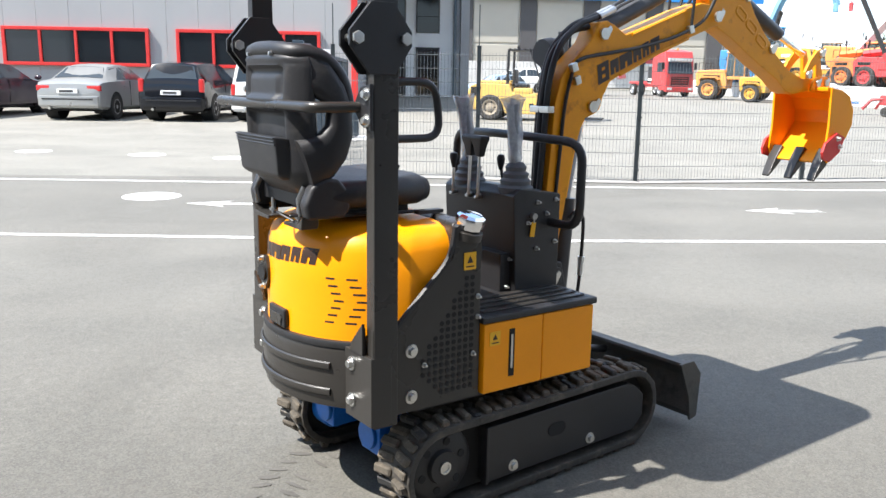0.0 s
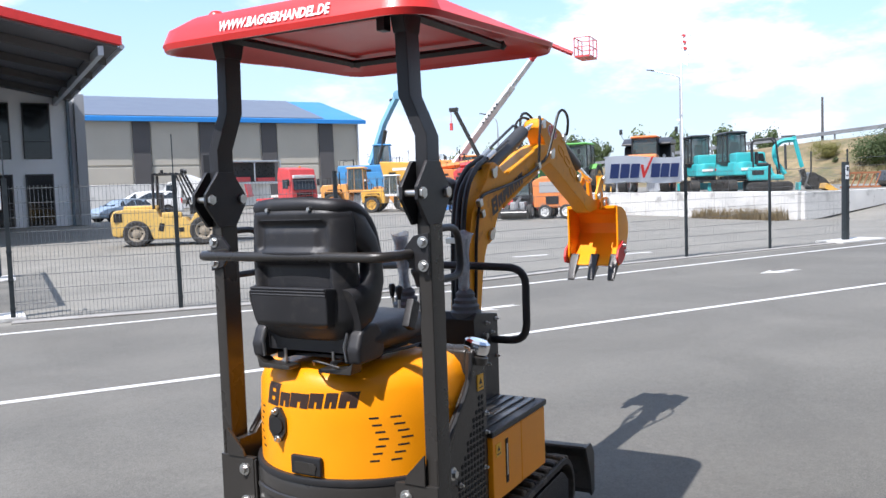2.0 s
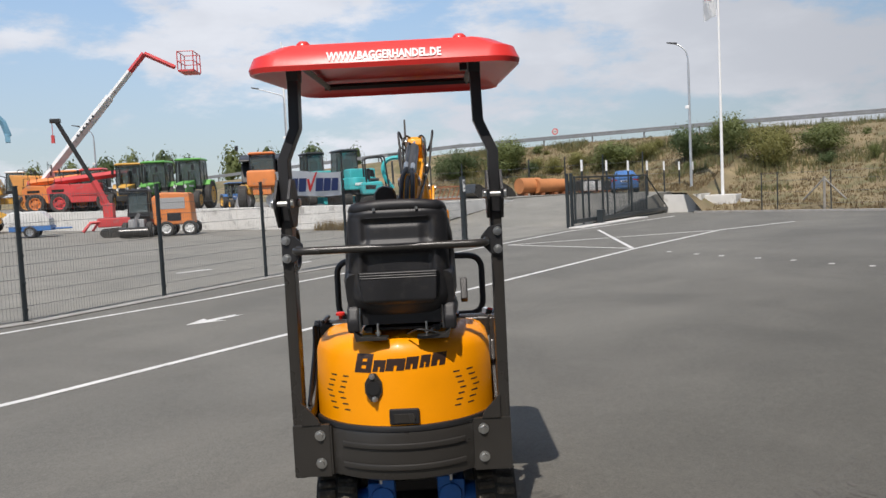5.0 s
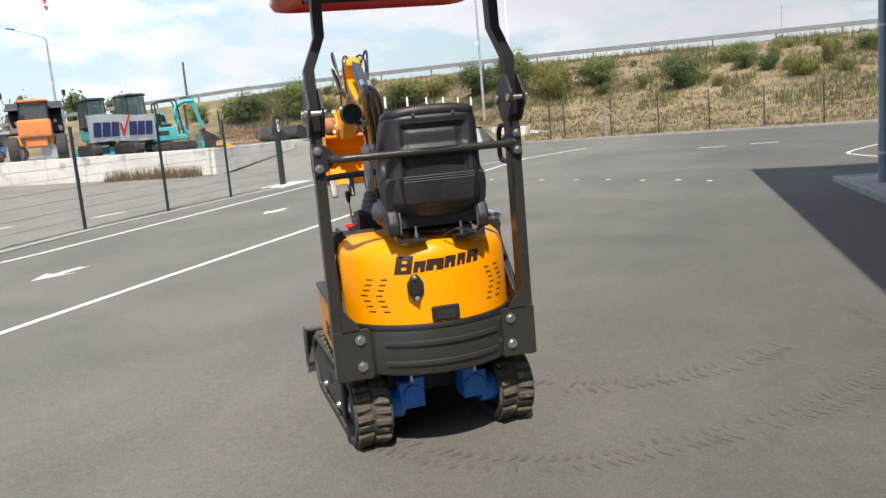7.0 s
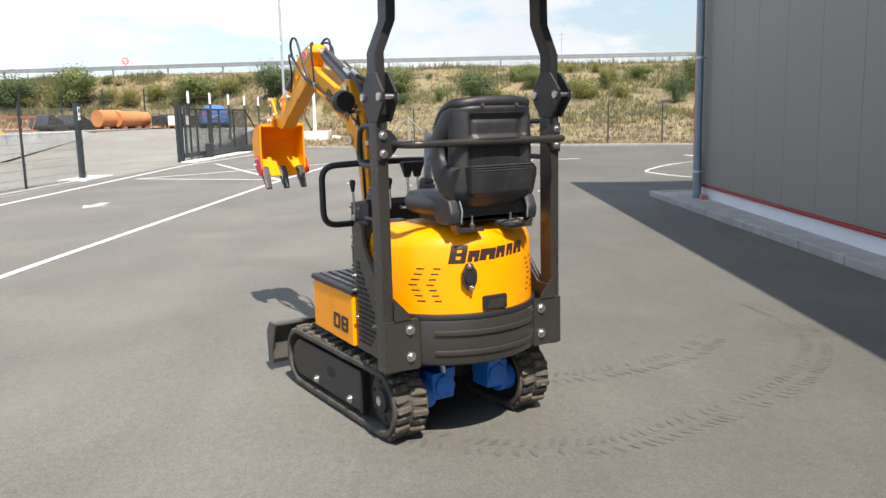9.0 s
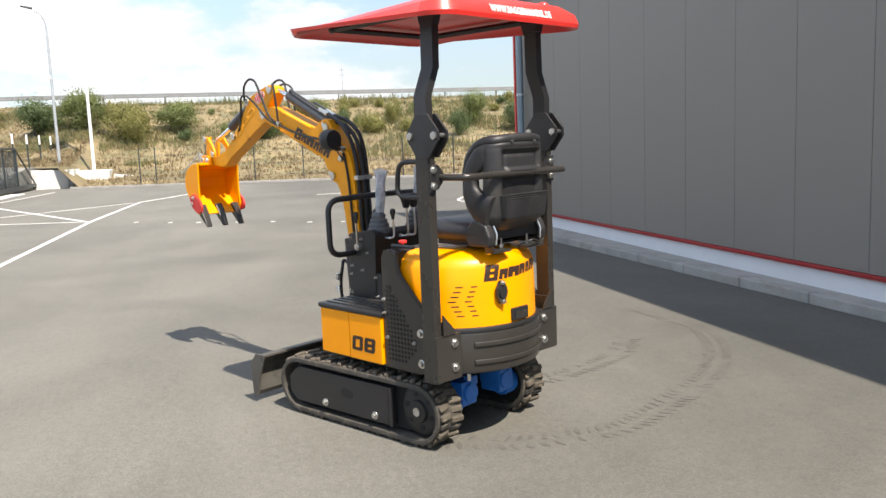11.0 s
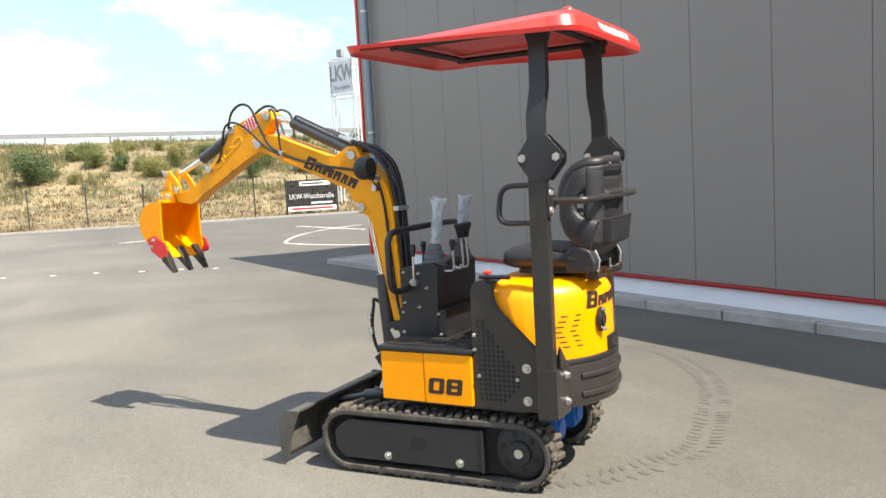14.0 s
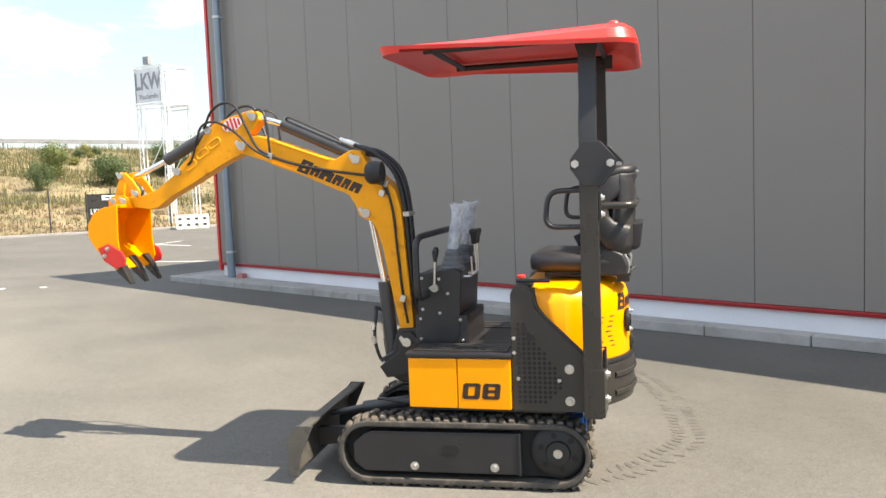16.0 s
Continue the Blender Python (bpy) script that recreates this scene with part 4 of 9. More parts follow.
setting("trim_porch", [prism('y', [(-1.6, 8.65), (4.1, 7.48), (4.1, 7.16), (-1.6, 8.30)], 32.9, 33.2)], M_RED, "red sloping roof edge of the porch", "trim")
for y in (35.5, 39.5, 43.5, 47.5):
    part("rafter", [prism('y', [(-1.5, 8.20), (3.9, 7.08), (3.9, 6.80), (-1.5, 7.84)], y - 0.1, y + 0.1)], M_HALL_DARK, porch)
part("eaves_beam", [box(3.4, 42.5, 6.98, 0.2, 18.5, 0.35), tube([(4.12, 33, 7.12), (4.12, 52, 7.12)], 0.09, 8)], M_GALV, porch)
for ob in [o for o in scene.objects if o.parent is None and o.name.split(".")[0] in ("wall_office", "trim_office", "window_1", "window_2", "window_3", "window_4", "ceiling_porch", "trim_porch")]:
    ob.location += Vector((0.15, 0, 0.25))
for ob in [o for o in scene.objects if o.parent is None and o.name.split(".")[0] in ("wall_facade", "wall_side", "door_6", "door_7", "window_6", "window_7", "trim_downpipe", "trim_pilaster")]:
    ob.location += Vector((0.12, 0, 0.44))
cam_ops = thing("security_camera", pose(-1.5, 31.95, 0), "white security camera on the office corner", "camera")
part("housing", [cyl((-0.1, -0.35, 5.6), (0.05, 0.0, 5.75), 0.08), box(0.05, 0.1, 5.7, 0.08, 0.25, 0.08)], M_WHITE, cam_ops)
part("housing", [cyl((0.75, -0.35, 5.35), (0.45, 0.0, 5.55), 0.08), box(0.42, 0.1, 5.55, 0.08, 0.25, 0.08)], M_WHITE, cam_ops)

# ---- large hall with blue roof at the back of the yard ----
HY = 84.0
hall = setting("wall_hall_back", [box(10.0, HY + 12, 4.3, 56.0, 24, 8.6)], M_HALL, "beige panelled hall with dark columns and a blue roof", "building")
for k in range(9):
    x = 36.6 - k * 6.33
    part("column", [box(x - 2.4, HY - 0.1, 4.3, 1.6, 0.25, 8.5)], M_HALL_DARK, hall, bevel=0.02, piece=True)
    part("panel", [box(x - 5.6, HY - 0.03, 6.3, 4.5, 0.12, 4.2)], M_HALL, hall, bevel=0.03, piece=True)
    part("panel", [box(x - 5.6, HY - 0.03, 2.0, 4.5, 0.12, 4.0)], M_HALL, hall, bevel=0.03, piece=True)
roof = setting("ceiling_hall", [prism('x', [(HY - 0.8, 8.5), (HY - 0.8, 8.75), (HY + 12, 12.1), (HY + 25, 8.75), (HY + 25, 8.5)], -18.6, 38.6)], M_BLUE_ROOF, "shallow blue sheet metal roof", "roof")
part("solar_field", [prism('x', [(HY - 0.3, 8.90), (HY - 0.3, 8.96), (HY + 11.4, 12.09), (HY + 11.4, 12.0)], -18.0, 34.0)], M_SOLAR, roof)
part("gutter", [box(10, HY - 0.85, 8.55, 57.2, 0.16, 0.4)], M_BLUE_ROOF, roof)
part("downpipe", [cyl((37.9, HY - 0.2, 0), (37.9, HY - 0.2, 8.5), 0.09)], M_GALV, hall)
setting("wall_block", [box(13.5, 76.0, 1.1, 23, 0.8, 2.2)], M_CONCRETE, "stacked concrete block wall before the hall", "wall", 0.03)
for ob in [o for o in scene.objects if o.parent is None and o.name.split(".")[0] in ("wall_hall_back", "ceiling_hall", "wall_block")]:
    ob.location += Vector((-1.0, 0, 0.98))

# ---- the mini excavator: x ahead, y to its left, z up from the ground ----
digger = thing("mini_excavator", pose(0.399, 3.225, 0, 0, 0, 30.8), "small yellow-orange tracked excavator with red canopy parked on asphalt", "excavator")
UNDER = pose(-0.1, 0, 0, 0, 0, 3.0) @ pose(0.1, 0, 0)


def bolt(parent, x, y, z, axis, r=0.016, sub="bolt"):
    """A zinc bolt with washer whose head looks along axis."""
    d = Vector(axis)
    p = Vector((x, y, z))
    part(sub, [cyl(p - d * 0.004, p + d * 0.004, r * 1.35, seg=14), cyl(p + d * 0.003, p + d * 0.016, r * 0.95, r * 0.8, seg=6)], M_STEEL, parent, bevel=0.0015)


def stadium(x0, x1, z0, z1, n=10, front_lift=0.0):
    """Outline of a track: two half rounds joined."""
    r = (z1 - z0) / 2
    zc = (z0 + z1) / 2
    pts = []
    for k in range(n + 1):
        a = -math.pi / 2 + math.pi * k / n
        pts.append((x1 - r + r * math.cos(a), zc + r * math.sin(a)))
    for k in range(n + 1):
        a = math.pi / 2 + math.pi * k / n
        pts.append((x0 + r + r * math.cos(a), zc + r * math.sin(a)))
    return pts


def along(outline, step):
    """Points and tangents at even steps round a closed outline."""
    pts = [Vector(p) for p in outline]
    total = sum((pts[i] - pts[i - 1]).length for i in range(len(pts)))
    n = round(total / step)
    out, i, run = [], 0, 0.0
    for k in range(n):
        want = k * total / n
        while run + (pts[(i + 1) % len(pts)] - pts[i]).length < want:
            run += (pts[(i + 1) % len(pts)] - pts[i]).length
            i += 1
        a, b = pts[i], pts[(i + 1) % len(pts)]
        t = (b - a).normalized()
        out.append((a + t * (want - run), t))
    return out


for side in (1, -1):
    yc = side * 0.352
    track = part("track", [], None, digger, "black rubber crawler track with dusty lugs")
    outer, inner = stadium(-0.715, 0.535, 0.016, 0.330), stadium(-0.690, 0.510, 0.044, 0.302)

    def belt(bm, yc=yc, outer=outer, inner=inner):
        rings = []
        for y in (yc - 0.090, yc + 0.090):
            rings.append(([bm.verts.new((a, y, b)) for a, b in outer], [bm.verts.new((a, y, b)) for a, b in inner]))
        n = len(outer)
        fs = []
        for k in range(n):
            j = (k + 1) % n
            (o0, i0), (o1, i1) = rings
            fs += [bm.faces.new((o0[k], o0[j], o1[j], o1[k])), bm.faces.new((i0[k], i1[k], i1[j], i0[j])),
                   bm.faces.new((o0[k], i0[k], i0[j], o0[j])), bm.faces.new((o1[k], o1[j], i1[j], i1[k]))]
        bmesh.ops.recalc_face_normals(bm, faces=fs)
    part("belt", [belt], M_BELT, track, m=UNDER, bevel=0.006)
    lug_ops_a, lug_ops_b = [], []
    for i, (p, t) in enumerate(along(outer, 0.046)):
        nrm = Vector((t.y, -t.x))
        ang = math.degrees(math.atan2(t.y, t.x))
        for half in (1, -1):
            h = 0.020 if (i + (half > 0)) % 2 else 0.011
            c = p + nrm * (h / 2 - 0.003) + t * (0.010 * half)
            (lug_ops_a if (i * 7 + half) % 5 else lug_ops_b).append(box(c.x, yc + half * 0.042, c.y, 0.031, 0.076, h + 0.005, 0, -ang, half * 12))
    for op in lug_ops_a:
        part("lug", [op], M_RUBBER_DUST, track, m=UNDER, bevel=0.006, piece=True)
    for op in lug_ops_b:
        part("lug", [op], M_RUBBER, track, m=UNDER, bevel=0.006, piece=True)
    frame_pts = [(0.40, 0.262), (0.455, 0.215), (0.455, 0.125), (0.40, 0.076), (-0.375, 0.076), (-0.375, 0.280), (0.36, 0.280)]
    part("track_frame", [prism('y', frame_pts, yc + side * 0.02, yc + side * 0.083)], M_BLACK, digger, "black steel track side frame", bevel=0.006, m=UNDER)
    # solid core coloured near-black for the shade inside the track
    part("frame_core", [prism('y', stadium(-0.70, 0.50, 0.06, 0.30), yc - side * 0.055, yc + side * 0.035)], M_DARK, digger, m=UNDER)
    part("frame_slot", [prism('y', stadium(-0.085, 0.005, 0.168, 0.218, 6), yc + side * 0.0815, yc + side * 0.0855)], M_DARK, digger, "oval opening drawn as a dark plate on the frame", m=UNDER)
    part("frame_end_lip", [box(-0.378, yc + side * 0.075, 0.178, 0.012, 0.03, 0.21)], M_BLACK, digger, bevel=0.003, m=UNDER)
    sprocket = part("sprocket", [lathe([(r, side * d) for r, d in ((0.125, -0.02), (0.13, 0.0), (0.11, 0.012), (0.06, 0.014), (0.055, 0.03), (0.0, 0.032))], (-0.56, yc + side * 0.05, 0.187), 'y', 24)], M_HOSE, digger, "black drive sprocket", m=UNDER)
    part("hub_ring", [lathe([(r, side * d) for r, d in ((0.022, 0.028), (0.022, 0.034), (0.016, 0.034), (0.015, 0.03), (0.0, 0.03))], (-0.56, yc + side * 0.053, 0.187), 'y', 18)], M_STEEL, sprocket, m=UNDER)
    for k in range(6):
        a = k * math.pi / 3 + 0.3
        part("hub_hole", [cyl((-0.56 + 0.085 * math.cos(a), yc + side * 0.060, 0.187 + 0.085 * math.sin(a)), (-0.56 + 0.085 * math.cos(a), yc + side * 0.0655, 0.187 + 0.085 * math.sin(a)), 0.014, seg=10)], M_DARK, sprocket, m=UNDER)
    bm_b = UNDER @ Vector((0.143, yc + side * 0.083, 0.108))
    bolt(digger, bm_b.x, bm_b.y, bm_b.z, (0, side, 0))
    bm_b = UNDER @ Vector((-0.255, yc + side * 0.083, 0.110))
    bolt(digger, bm_b.x, bm_b.y, bm_b.z, (0, side, 0))
    part("travel_motor", [box(-0.61, side * 0.155, 0.235, 0.13, 0.12, 0.13), cyl((-0.69, side * 0.15, 0.235), (-0.53, side * 0.15, 0.235), 0.052), box(-0.66, side * 0.125, 0.295, 0.05, 0.06, 0.05),
                          cyl((-0.60, side * 0.19, 0.19), (-0.60, side * 0.272, 0.19), 0.070)], M_BLUE_MOTOR, digger, "blue painted hydraulic travel motor", bevel=0.008, m=UNDER)
    for dz in (0.0, 0.035):
        part("motor_hose", [tube(smooth_path([(-0.66, side * 0.14, 0.315 + dz * 0.3), (-0.62, side * (0.10 - dz), 0.352), (-0.50, side * 0.06, 0.37)], 5), 0.010, 8)], M_HOSE, digger, m=UNDER)
    for x, y in ((-0.675, 0.155), (-0.645, 0.115)):
        part("motor_fitting", [cyl((x, side * y, 0.300), (x, side * y, 0.338), 0.0105, seg=6)], M_STEEL, digger, m=UNDER)
part("chassis", [box(-0.05, 0, 0.22, 0.62, 0.42, 0.16), box(-0.05, 0, 0.32, 0.42, 0.34, 0.05), cyl((-0.1, 0, 0.33), (-0.1, 0, 0.40), 0.24, seg=28)], M_BLACK, digger, "black undercarriage cross frame", bevel=0.01, m=UNDER)

# dozer blade
UNDER_B = UNDER @ pose(0.025, 0, -0.012)
blade_prof = [(0.655, 0.295), (0.70, 0.285), (0.735, 0.235), (0.735, 0.17), (0.715, 0.085), (0.735, 0.055), (0.752, 0.055), (0.748, 0.09), (0.762, 0.17), (0.762, 0.245), (0.716, 0.308), (0.655, 0.312)]
blade = part("dozer_blade", [prism('y', blade_prof, -0.46, 0.46)], M_BLADE, digger, "black steel dozer blade", bevel=0.004, m=UNDER_B)
for s in (1, -1):
    part("end_plate", [prism('y', [(0.63, 0.315), (0.72, 0.315), (0.775, 0.25), (0.765, 0.06), (0.72, 0.05), (0.70, 0.16)], s * 0.455 - 0.006, s * 0.455 + 0.006)], M_BLADE, blade, bevel=0.002, m=UNDER_B)
    part("push_arm", [prism('y', [(0.25, 0.24), (0.25, 0.17), (0.70, 0.13), (0.70, 0.23)], s * 0.17 - 0.02, s * 0.17 + 0.02)], M_BLACK, blade, bevel=0.005, m=UNDER_B)
part("blade_cylinder", [cyl((0.22, 0, 0.33), (0.50, 0, 0.29), 0.032), cyl((0.50, 0, 0.29), (0.69, 0, 0.25), 0.017)], M_CYL, blade, bevel=0.003, m=UNDER_B)

# upper frame, floor and lower boxes
part("turntable_frame", [box(-0.24, 0, 0.395, 0.76, 0.80, 0.03), box(-0.62, 0, 0.41, 0.3, 0.74, 0.06)], M_BLACK, digger, "black steel turntable frame", bevel=0.006)
for s in (1, -1):
    part("side_box", [box(0.0145, s * 0.30, 0.523, 0.245, 0.27, 0.245)], M_ORANGE, digger, "yellow-orange front side box", bevel=0.006)
    door = part("side_door", [box(-0.240, s * 0.30, 0.523, 0.260, 0.272, 0.247)], M_ORANGE, digger, "yellow-orange side door", bevel=0.006)
    if s < 0:
        part("door_slot", [prism('y', [(-0.262, 0.445), (-0.238, 0.445), (-0.238, 0.615), (-0.262, 0.615)], -0.4375, -0.4355)], M_DARK, door, "dark vertical inspection slot")
        part("slot_gauge", [box(-0.250, -0.4378, 0.535, 0.008, 0.002, 0.12)], M_STEEL, door)
        part("sticker", [box(-0.325, -0.4370, 0.592, 0.045, 0.003, 0.048)], M_YELLOW_STICKER, door, "yellow warning sticker")
        part("sticker_bar", [prism('y', [(-0.336, 0.588), (-0.314, 0.588), (-0.325, 0.608)], -0.4393, -0.4384), box(-0.325, -0.4388, 0.577, 0.030, 0.001, 0.004)], M_LETTER, door)
    else:
        for k, bars in enumerate(("zero", "eight")):
            x_mid = -0.178 - k * 0.098
            w, h = 0.086, 0.078
            rects = [(-w / 2, -h / 2 + 0.006, -w / 2 + 0.027, h / 2 - 0.006), (w / 2 - 0.027, -h / 2 + 0.006, w / 2, h / 2 - 0.006), (-w / 2 + 0.006, h / 2 - 0.017, w / 2 - 0.006, h / 2), (-w / 2 + 0.006, -h / 2, w / 2 - 0.006, -h / 2 + 0.017)]
            if bars == "eight":
                rects.append((-w / 2 + 0.012, -0.008, w / 2 - 0.012, 0.008))
            for r_ in rects:
                decal("number", [r_], lambda u, v, x_mid=x_mid: (x_mid - u - 0.12 * v, 0.44, 0.488 + v), door, (0, -1, 0), M_LETTER, door)
floor_plate = part("floor_plate", [box(-0.116, 0, 0.661, 0.530, 0.885, 0.026)], M_BLACK, digger, "black floor plate with grip ribs", bevel=0.008)
for s in (1, -1):
    for k in range(4):
        part("grip_rib", [box(-0.115, s * (0.245 + k * 0.048), 0.677, 0.47, 0.026, 0.008)], M_GREYBLACK, floor_plate, bevel=0.003)
part("core_box", [box(-0.11, 0, 0.52, 0.50, 0.35, 0.25)], M_BLACK, digger)

# engine hood: plan outline with a bowed back
def back_x(y, grow=0.0):
    """The round back of hood and weight: an arc about a point under the seat."""
    return -0.51 - math.sqrt(max(0.0, (0.418 + grow) ** 2 - min(abs(y), 0.405 + grow) ** 2))


def hood_outline(front, grow=0.0, inset=0.0):
    w = 0.400 + grow
    ys = [w * math.sin(math.pi / 2 * k / 12) for k in range(13)]
    half = [(front, w - inset)] + [(back_x(y, grow) + inset, max(0.0, y - inset) if y > 0 else 0.0) for y in reversed(ys)]
    return half + [(a, -b) for a, b in reversed(half[:-1])]


hood_rings = []
for z, ins in [(0.615, 0.0), (0.80, 0.002), (0.905, 0.006), (0.945, 0.018), (0.972, 0.042), (0.985, 0.075), (0.990, 0.12)]:
    hood_rings.append([(a, b, z) for a, b in hood_outline(-0.42, -0.012, ins)])
hood = part("engine_hood", [loft(hood_rings)], M_ORANGE, digger, "glossy yellow-orange rounded engine hood", sharp=50)
part("hood_seal", [loft([[(a, b, z) for a, b in hood_outline(-0.42, g)] for z, g in ((0.600, 0.004), (0.612, 0.006), (0.622, 0.002))])], M_HOSE, hood)
cw_rings = []
for z, g in [(0.385, -0.03), (0.40, 0.0), (0.43, 0.006), (0.58, 0.006), (0.598, 0.0)]:
    cw_rings.append([(a, b, z) for a, b in hood_outline(-0.60, g)])
weight = part("counterweight", [loft(cw_rings)], M_GREYBLACK, digger, "anthracite painted counterweight with two pressed ribs", sharp=50)
for z in (0.540, 0.452):
    pts = [(back_x(y, 0.006) - 0.004, y, z) for y in [-0.255 + 0.51 * k / 24 for k in range(25)]]
    part("rib", [tube(pts, 0.013, 8, wide=0.55)], M_GREYBLACK, weight)
# louvre slots in the hood, their shade laid on as flat near-black decals
for y0, lean in ((0.300, -1), (0.244, -1), (-0.246, 1), (-0.302, 1)):
    for k in range(7):
        y = y0 + lean * (abs(k - 3) - 1.5) * 0.0085
        decal("louvre", [(-0.0130, -0.0032, 0.0130, 0.0032)], lambda u, v, y=y, z=0.680 + k * 0.0237: (-0.95, y + u, z + v), hood, (1, 0, 0), M_DARK, hood, 0.0006)
# maker's mark on the hood as plain slanted blocks, printed flat
def logo_rects(w, h):
    """A block with one short slit; the tall first block has two small eyes."""
    if h > 0.07:
        return [(-w / 2, -h / 2, -w * 0.12, h / 2), (w * 0.16, -h / 2, w / 2, h / 2), (-w * 0.12, h * 0.26, w * 0.16, h / 2), (-w * 0.12, -h * 0.10, w * 0.16, h * 0.10), (-w * 0.12, -h / 2, w * 0.16, -h * 0.28)]
    return [(-w / 2, -h / 2, -w * 0.07, h / 2), (w * 0.09, -h / 2, w / 2, h / 2), (-w * 0.07, -h * 0.08, w * 0.09, h / 2)]


for y, w, h, z in [(0.147, 0.070, 0.078, 0.882), (0.083, 0.050, 0.049, 0.872), (0.015, 0.078, 0.050, 0.876), (-0.053, 0.050, 0.051, 0.880), (-0.107, 0.040, 0.051, 0.883), (-0.163, 0.058, 0.053, 0.886)]:
    decal("logo_block", logo_rects(w, h), lambda u, v, y=y, z=z: (-0.9, y - u - 0.22 * v, z + v), hood, (1, 0, 0), M_LETTER, hood)
# exhaust flange and latch
fx = back_x(0.11, -0.004)
flange = part("exhaust_flange", [prism('x', [(0.110 + a, 0.785 + b) for a, b in [(-0.012, -0.058), (0.012, -0.058), (0.036, -0.02), (0.036, 0.02), (0.012, 0.058), (-0.012, 0.058), (-0.036, 0.02), (-0.036, -0.02)]], fx - 0.008, fx + 0.01)], M_GREYBLACK, hood, "dark exhaust outlet flange", bevel=0.003)
part("outlet", [lathe([(0.029, -0.004), (0.029, 0.012), (0.023, 0.012), (0.021, 0.004), (0.0, 0.004)], (fx - 0.012, 0.110, 0.785), 'x', 18)], M_DARK, flange)
for dz in (-0.047, 0.047):
    bolt(flange, fx - 0.009, 0.110 + dz * 0.08, 0.785 + dz, (-1, 0, 0), 0.009)
latch = part("hood_latch", [box(back_x(0, -0.012) - 0.001, -0.012, 0.661, 0.02, 0.125, 0.066)], M_BLACK, hood, "black recessed hood latch", bevel=0.008)
part("lock", [box(back_x(0, -0.012) - 0.012, -0.012, 0.655, 0.006, 0.085, 0.038), cyl((back_x(0, 0) + 0.006, -0.052, 0.66), (back_x(0, 0) - 0.004, -0.052, 0.66), 0.009)], M_GREYBLACK, latch, bevel=0.002)

# perforated side panels, posts and brackets
for s in (1, -1):
    poly = [(-0.376, 0.395), (-0.376, 0.955), (-0.395, 0.995), (-0.44, 1.004), (-0.478, 0.985), (-0.492, 0.885), (-0.712, 0.672), (-0.80, 0.672), (-0.80, 0.395)]
    panel = part("side_panel", [prism('y', poly, s * 0.392, s * 0.419)], M_GREYBLACK, digger, "anthracite perforated side panel", bevel=0.004)
    part("panel_top", [prism('y', [(-0.376, 0.90), (-0.376, 0.955), (-0.395, 0.995), (-0.44, 1.004), (-0.478, 0.99), (-0.478, 0.90)], s * 0.18, s * 0.393)], M_GREYBLACK, panel, bevel=0.012)
    part("panel_seal", [tube(rounded([(-0.484, s * 0.414, 0.985), (-0.497, s * 0.414, 0.885), (-0.716, s * 0.414, 0.672)], 0.06), 0.010, 6)], M_HOSE, panel)
    # dark discs on the panel face paint the shade within its holes
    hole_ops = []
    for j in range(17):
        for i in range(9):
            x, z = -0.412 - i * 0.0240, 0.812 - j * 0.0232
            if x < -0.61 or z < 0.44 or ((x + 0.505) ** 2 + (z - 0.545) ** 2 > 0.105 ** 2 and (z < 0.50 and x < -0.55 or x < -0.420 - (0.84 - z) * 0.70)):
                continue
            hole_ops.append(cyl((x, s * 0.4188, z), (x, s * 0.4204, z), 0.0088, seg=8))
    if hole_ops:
        tagged(part("perforation", hole_ops, M_DARK, panel, "rows of round dark discs drawn as ventilation holes"), kind="stuff")
    for x, z in [(-0.388, 0.745), (-0.388, 0.675), (-0.405, 0.55), (-0.60, 0.545)]:
        bolt(panel, x, s * 0.419, z, (0, s, 0), 0.007)
    for z in (0.600, 0.447):
        bolt(panel, -0.648, s * 0.419, z, (0, s, 0), 0.017)
    # post: lower tube, bracket, cranked upper tube
    post = part("canopy_post", [box(-0.760, s * 0.432, 0.93, 0.085, 0.048, 1.10)], M_GREYBLACK, digger, "anthracite square tube canopy post", bevel=0.005)
    part("post_foot", [box(-0.760, s * 0.446, 0.55, 0.09, 0.012, 0.30), box(-0.808, s * 0.37, 0.50, 0.012, 0.16, 0.21), prism('x', [(s * 0.41, 0.60), (s * 0.33, 0.60), (s * 0.405, 0.70)], -0.815, -0.803)], M_GREYBLACK, post, bevel=0.003)
    part("post_plate", [prism('z', [(-0.818, s * 0.298), (-0.814, s * 0.457), (-0.74, s * 0.457), (-0.74, s * 0.405), (-0.800, s * 0.40), (-0.790, s * 0.298)], 0.388, 0.612)], M_GREYBLACK, post, bevel=0.003)
    part("post_gusset", [prism('x', [(s * 0.415, 0.612), (s * 0.335, 0.612), (s * 0.345, 0.640), (s * 0.415, 0.715)], -0.822, -0.812)], M_GREYBLACK, post, bevel=0.002)
    for z in (0.560, 0.440):
        bolt(post, -0.818, s * 0.340, z + 0.007, (-1, 0, 0), 0.017)
    hexa = [(-0.735, 1.455), (-0.680, 1.535), (-0.680, 1.575), (-0.740, 1.655), (-0.815, 1.655), (-0.883, 1.575), (-0.883, 1.535), (-0.820, 1.455)]
    for y in (0.458, 0.402):
        part("bracket_plate", [prism('y', hexa, s * y - 0.006, s * y + 0.006)], M_BLACK, post, bevel=0.002)
    for x in (-0.703, -0.860):
        part("bracket_bolt", [cyl((x, s * 0.475, 1.555), (x, s * 0.385, 1.555), 0.011), cyl((x, s * 0.464, 1.555), (x, s * 0.476, 1.555), 0.019, seg=6), cyl((x, s * 0.396, 1.555), (x, s * 0.384, 1.555), 0.019, seg=6)], M_STEEL, post, bevel=0.002)
    sections = []
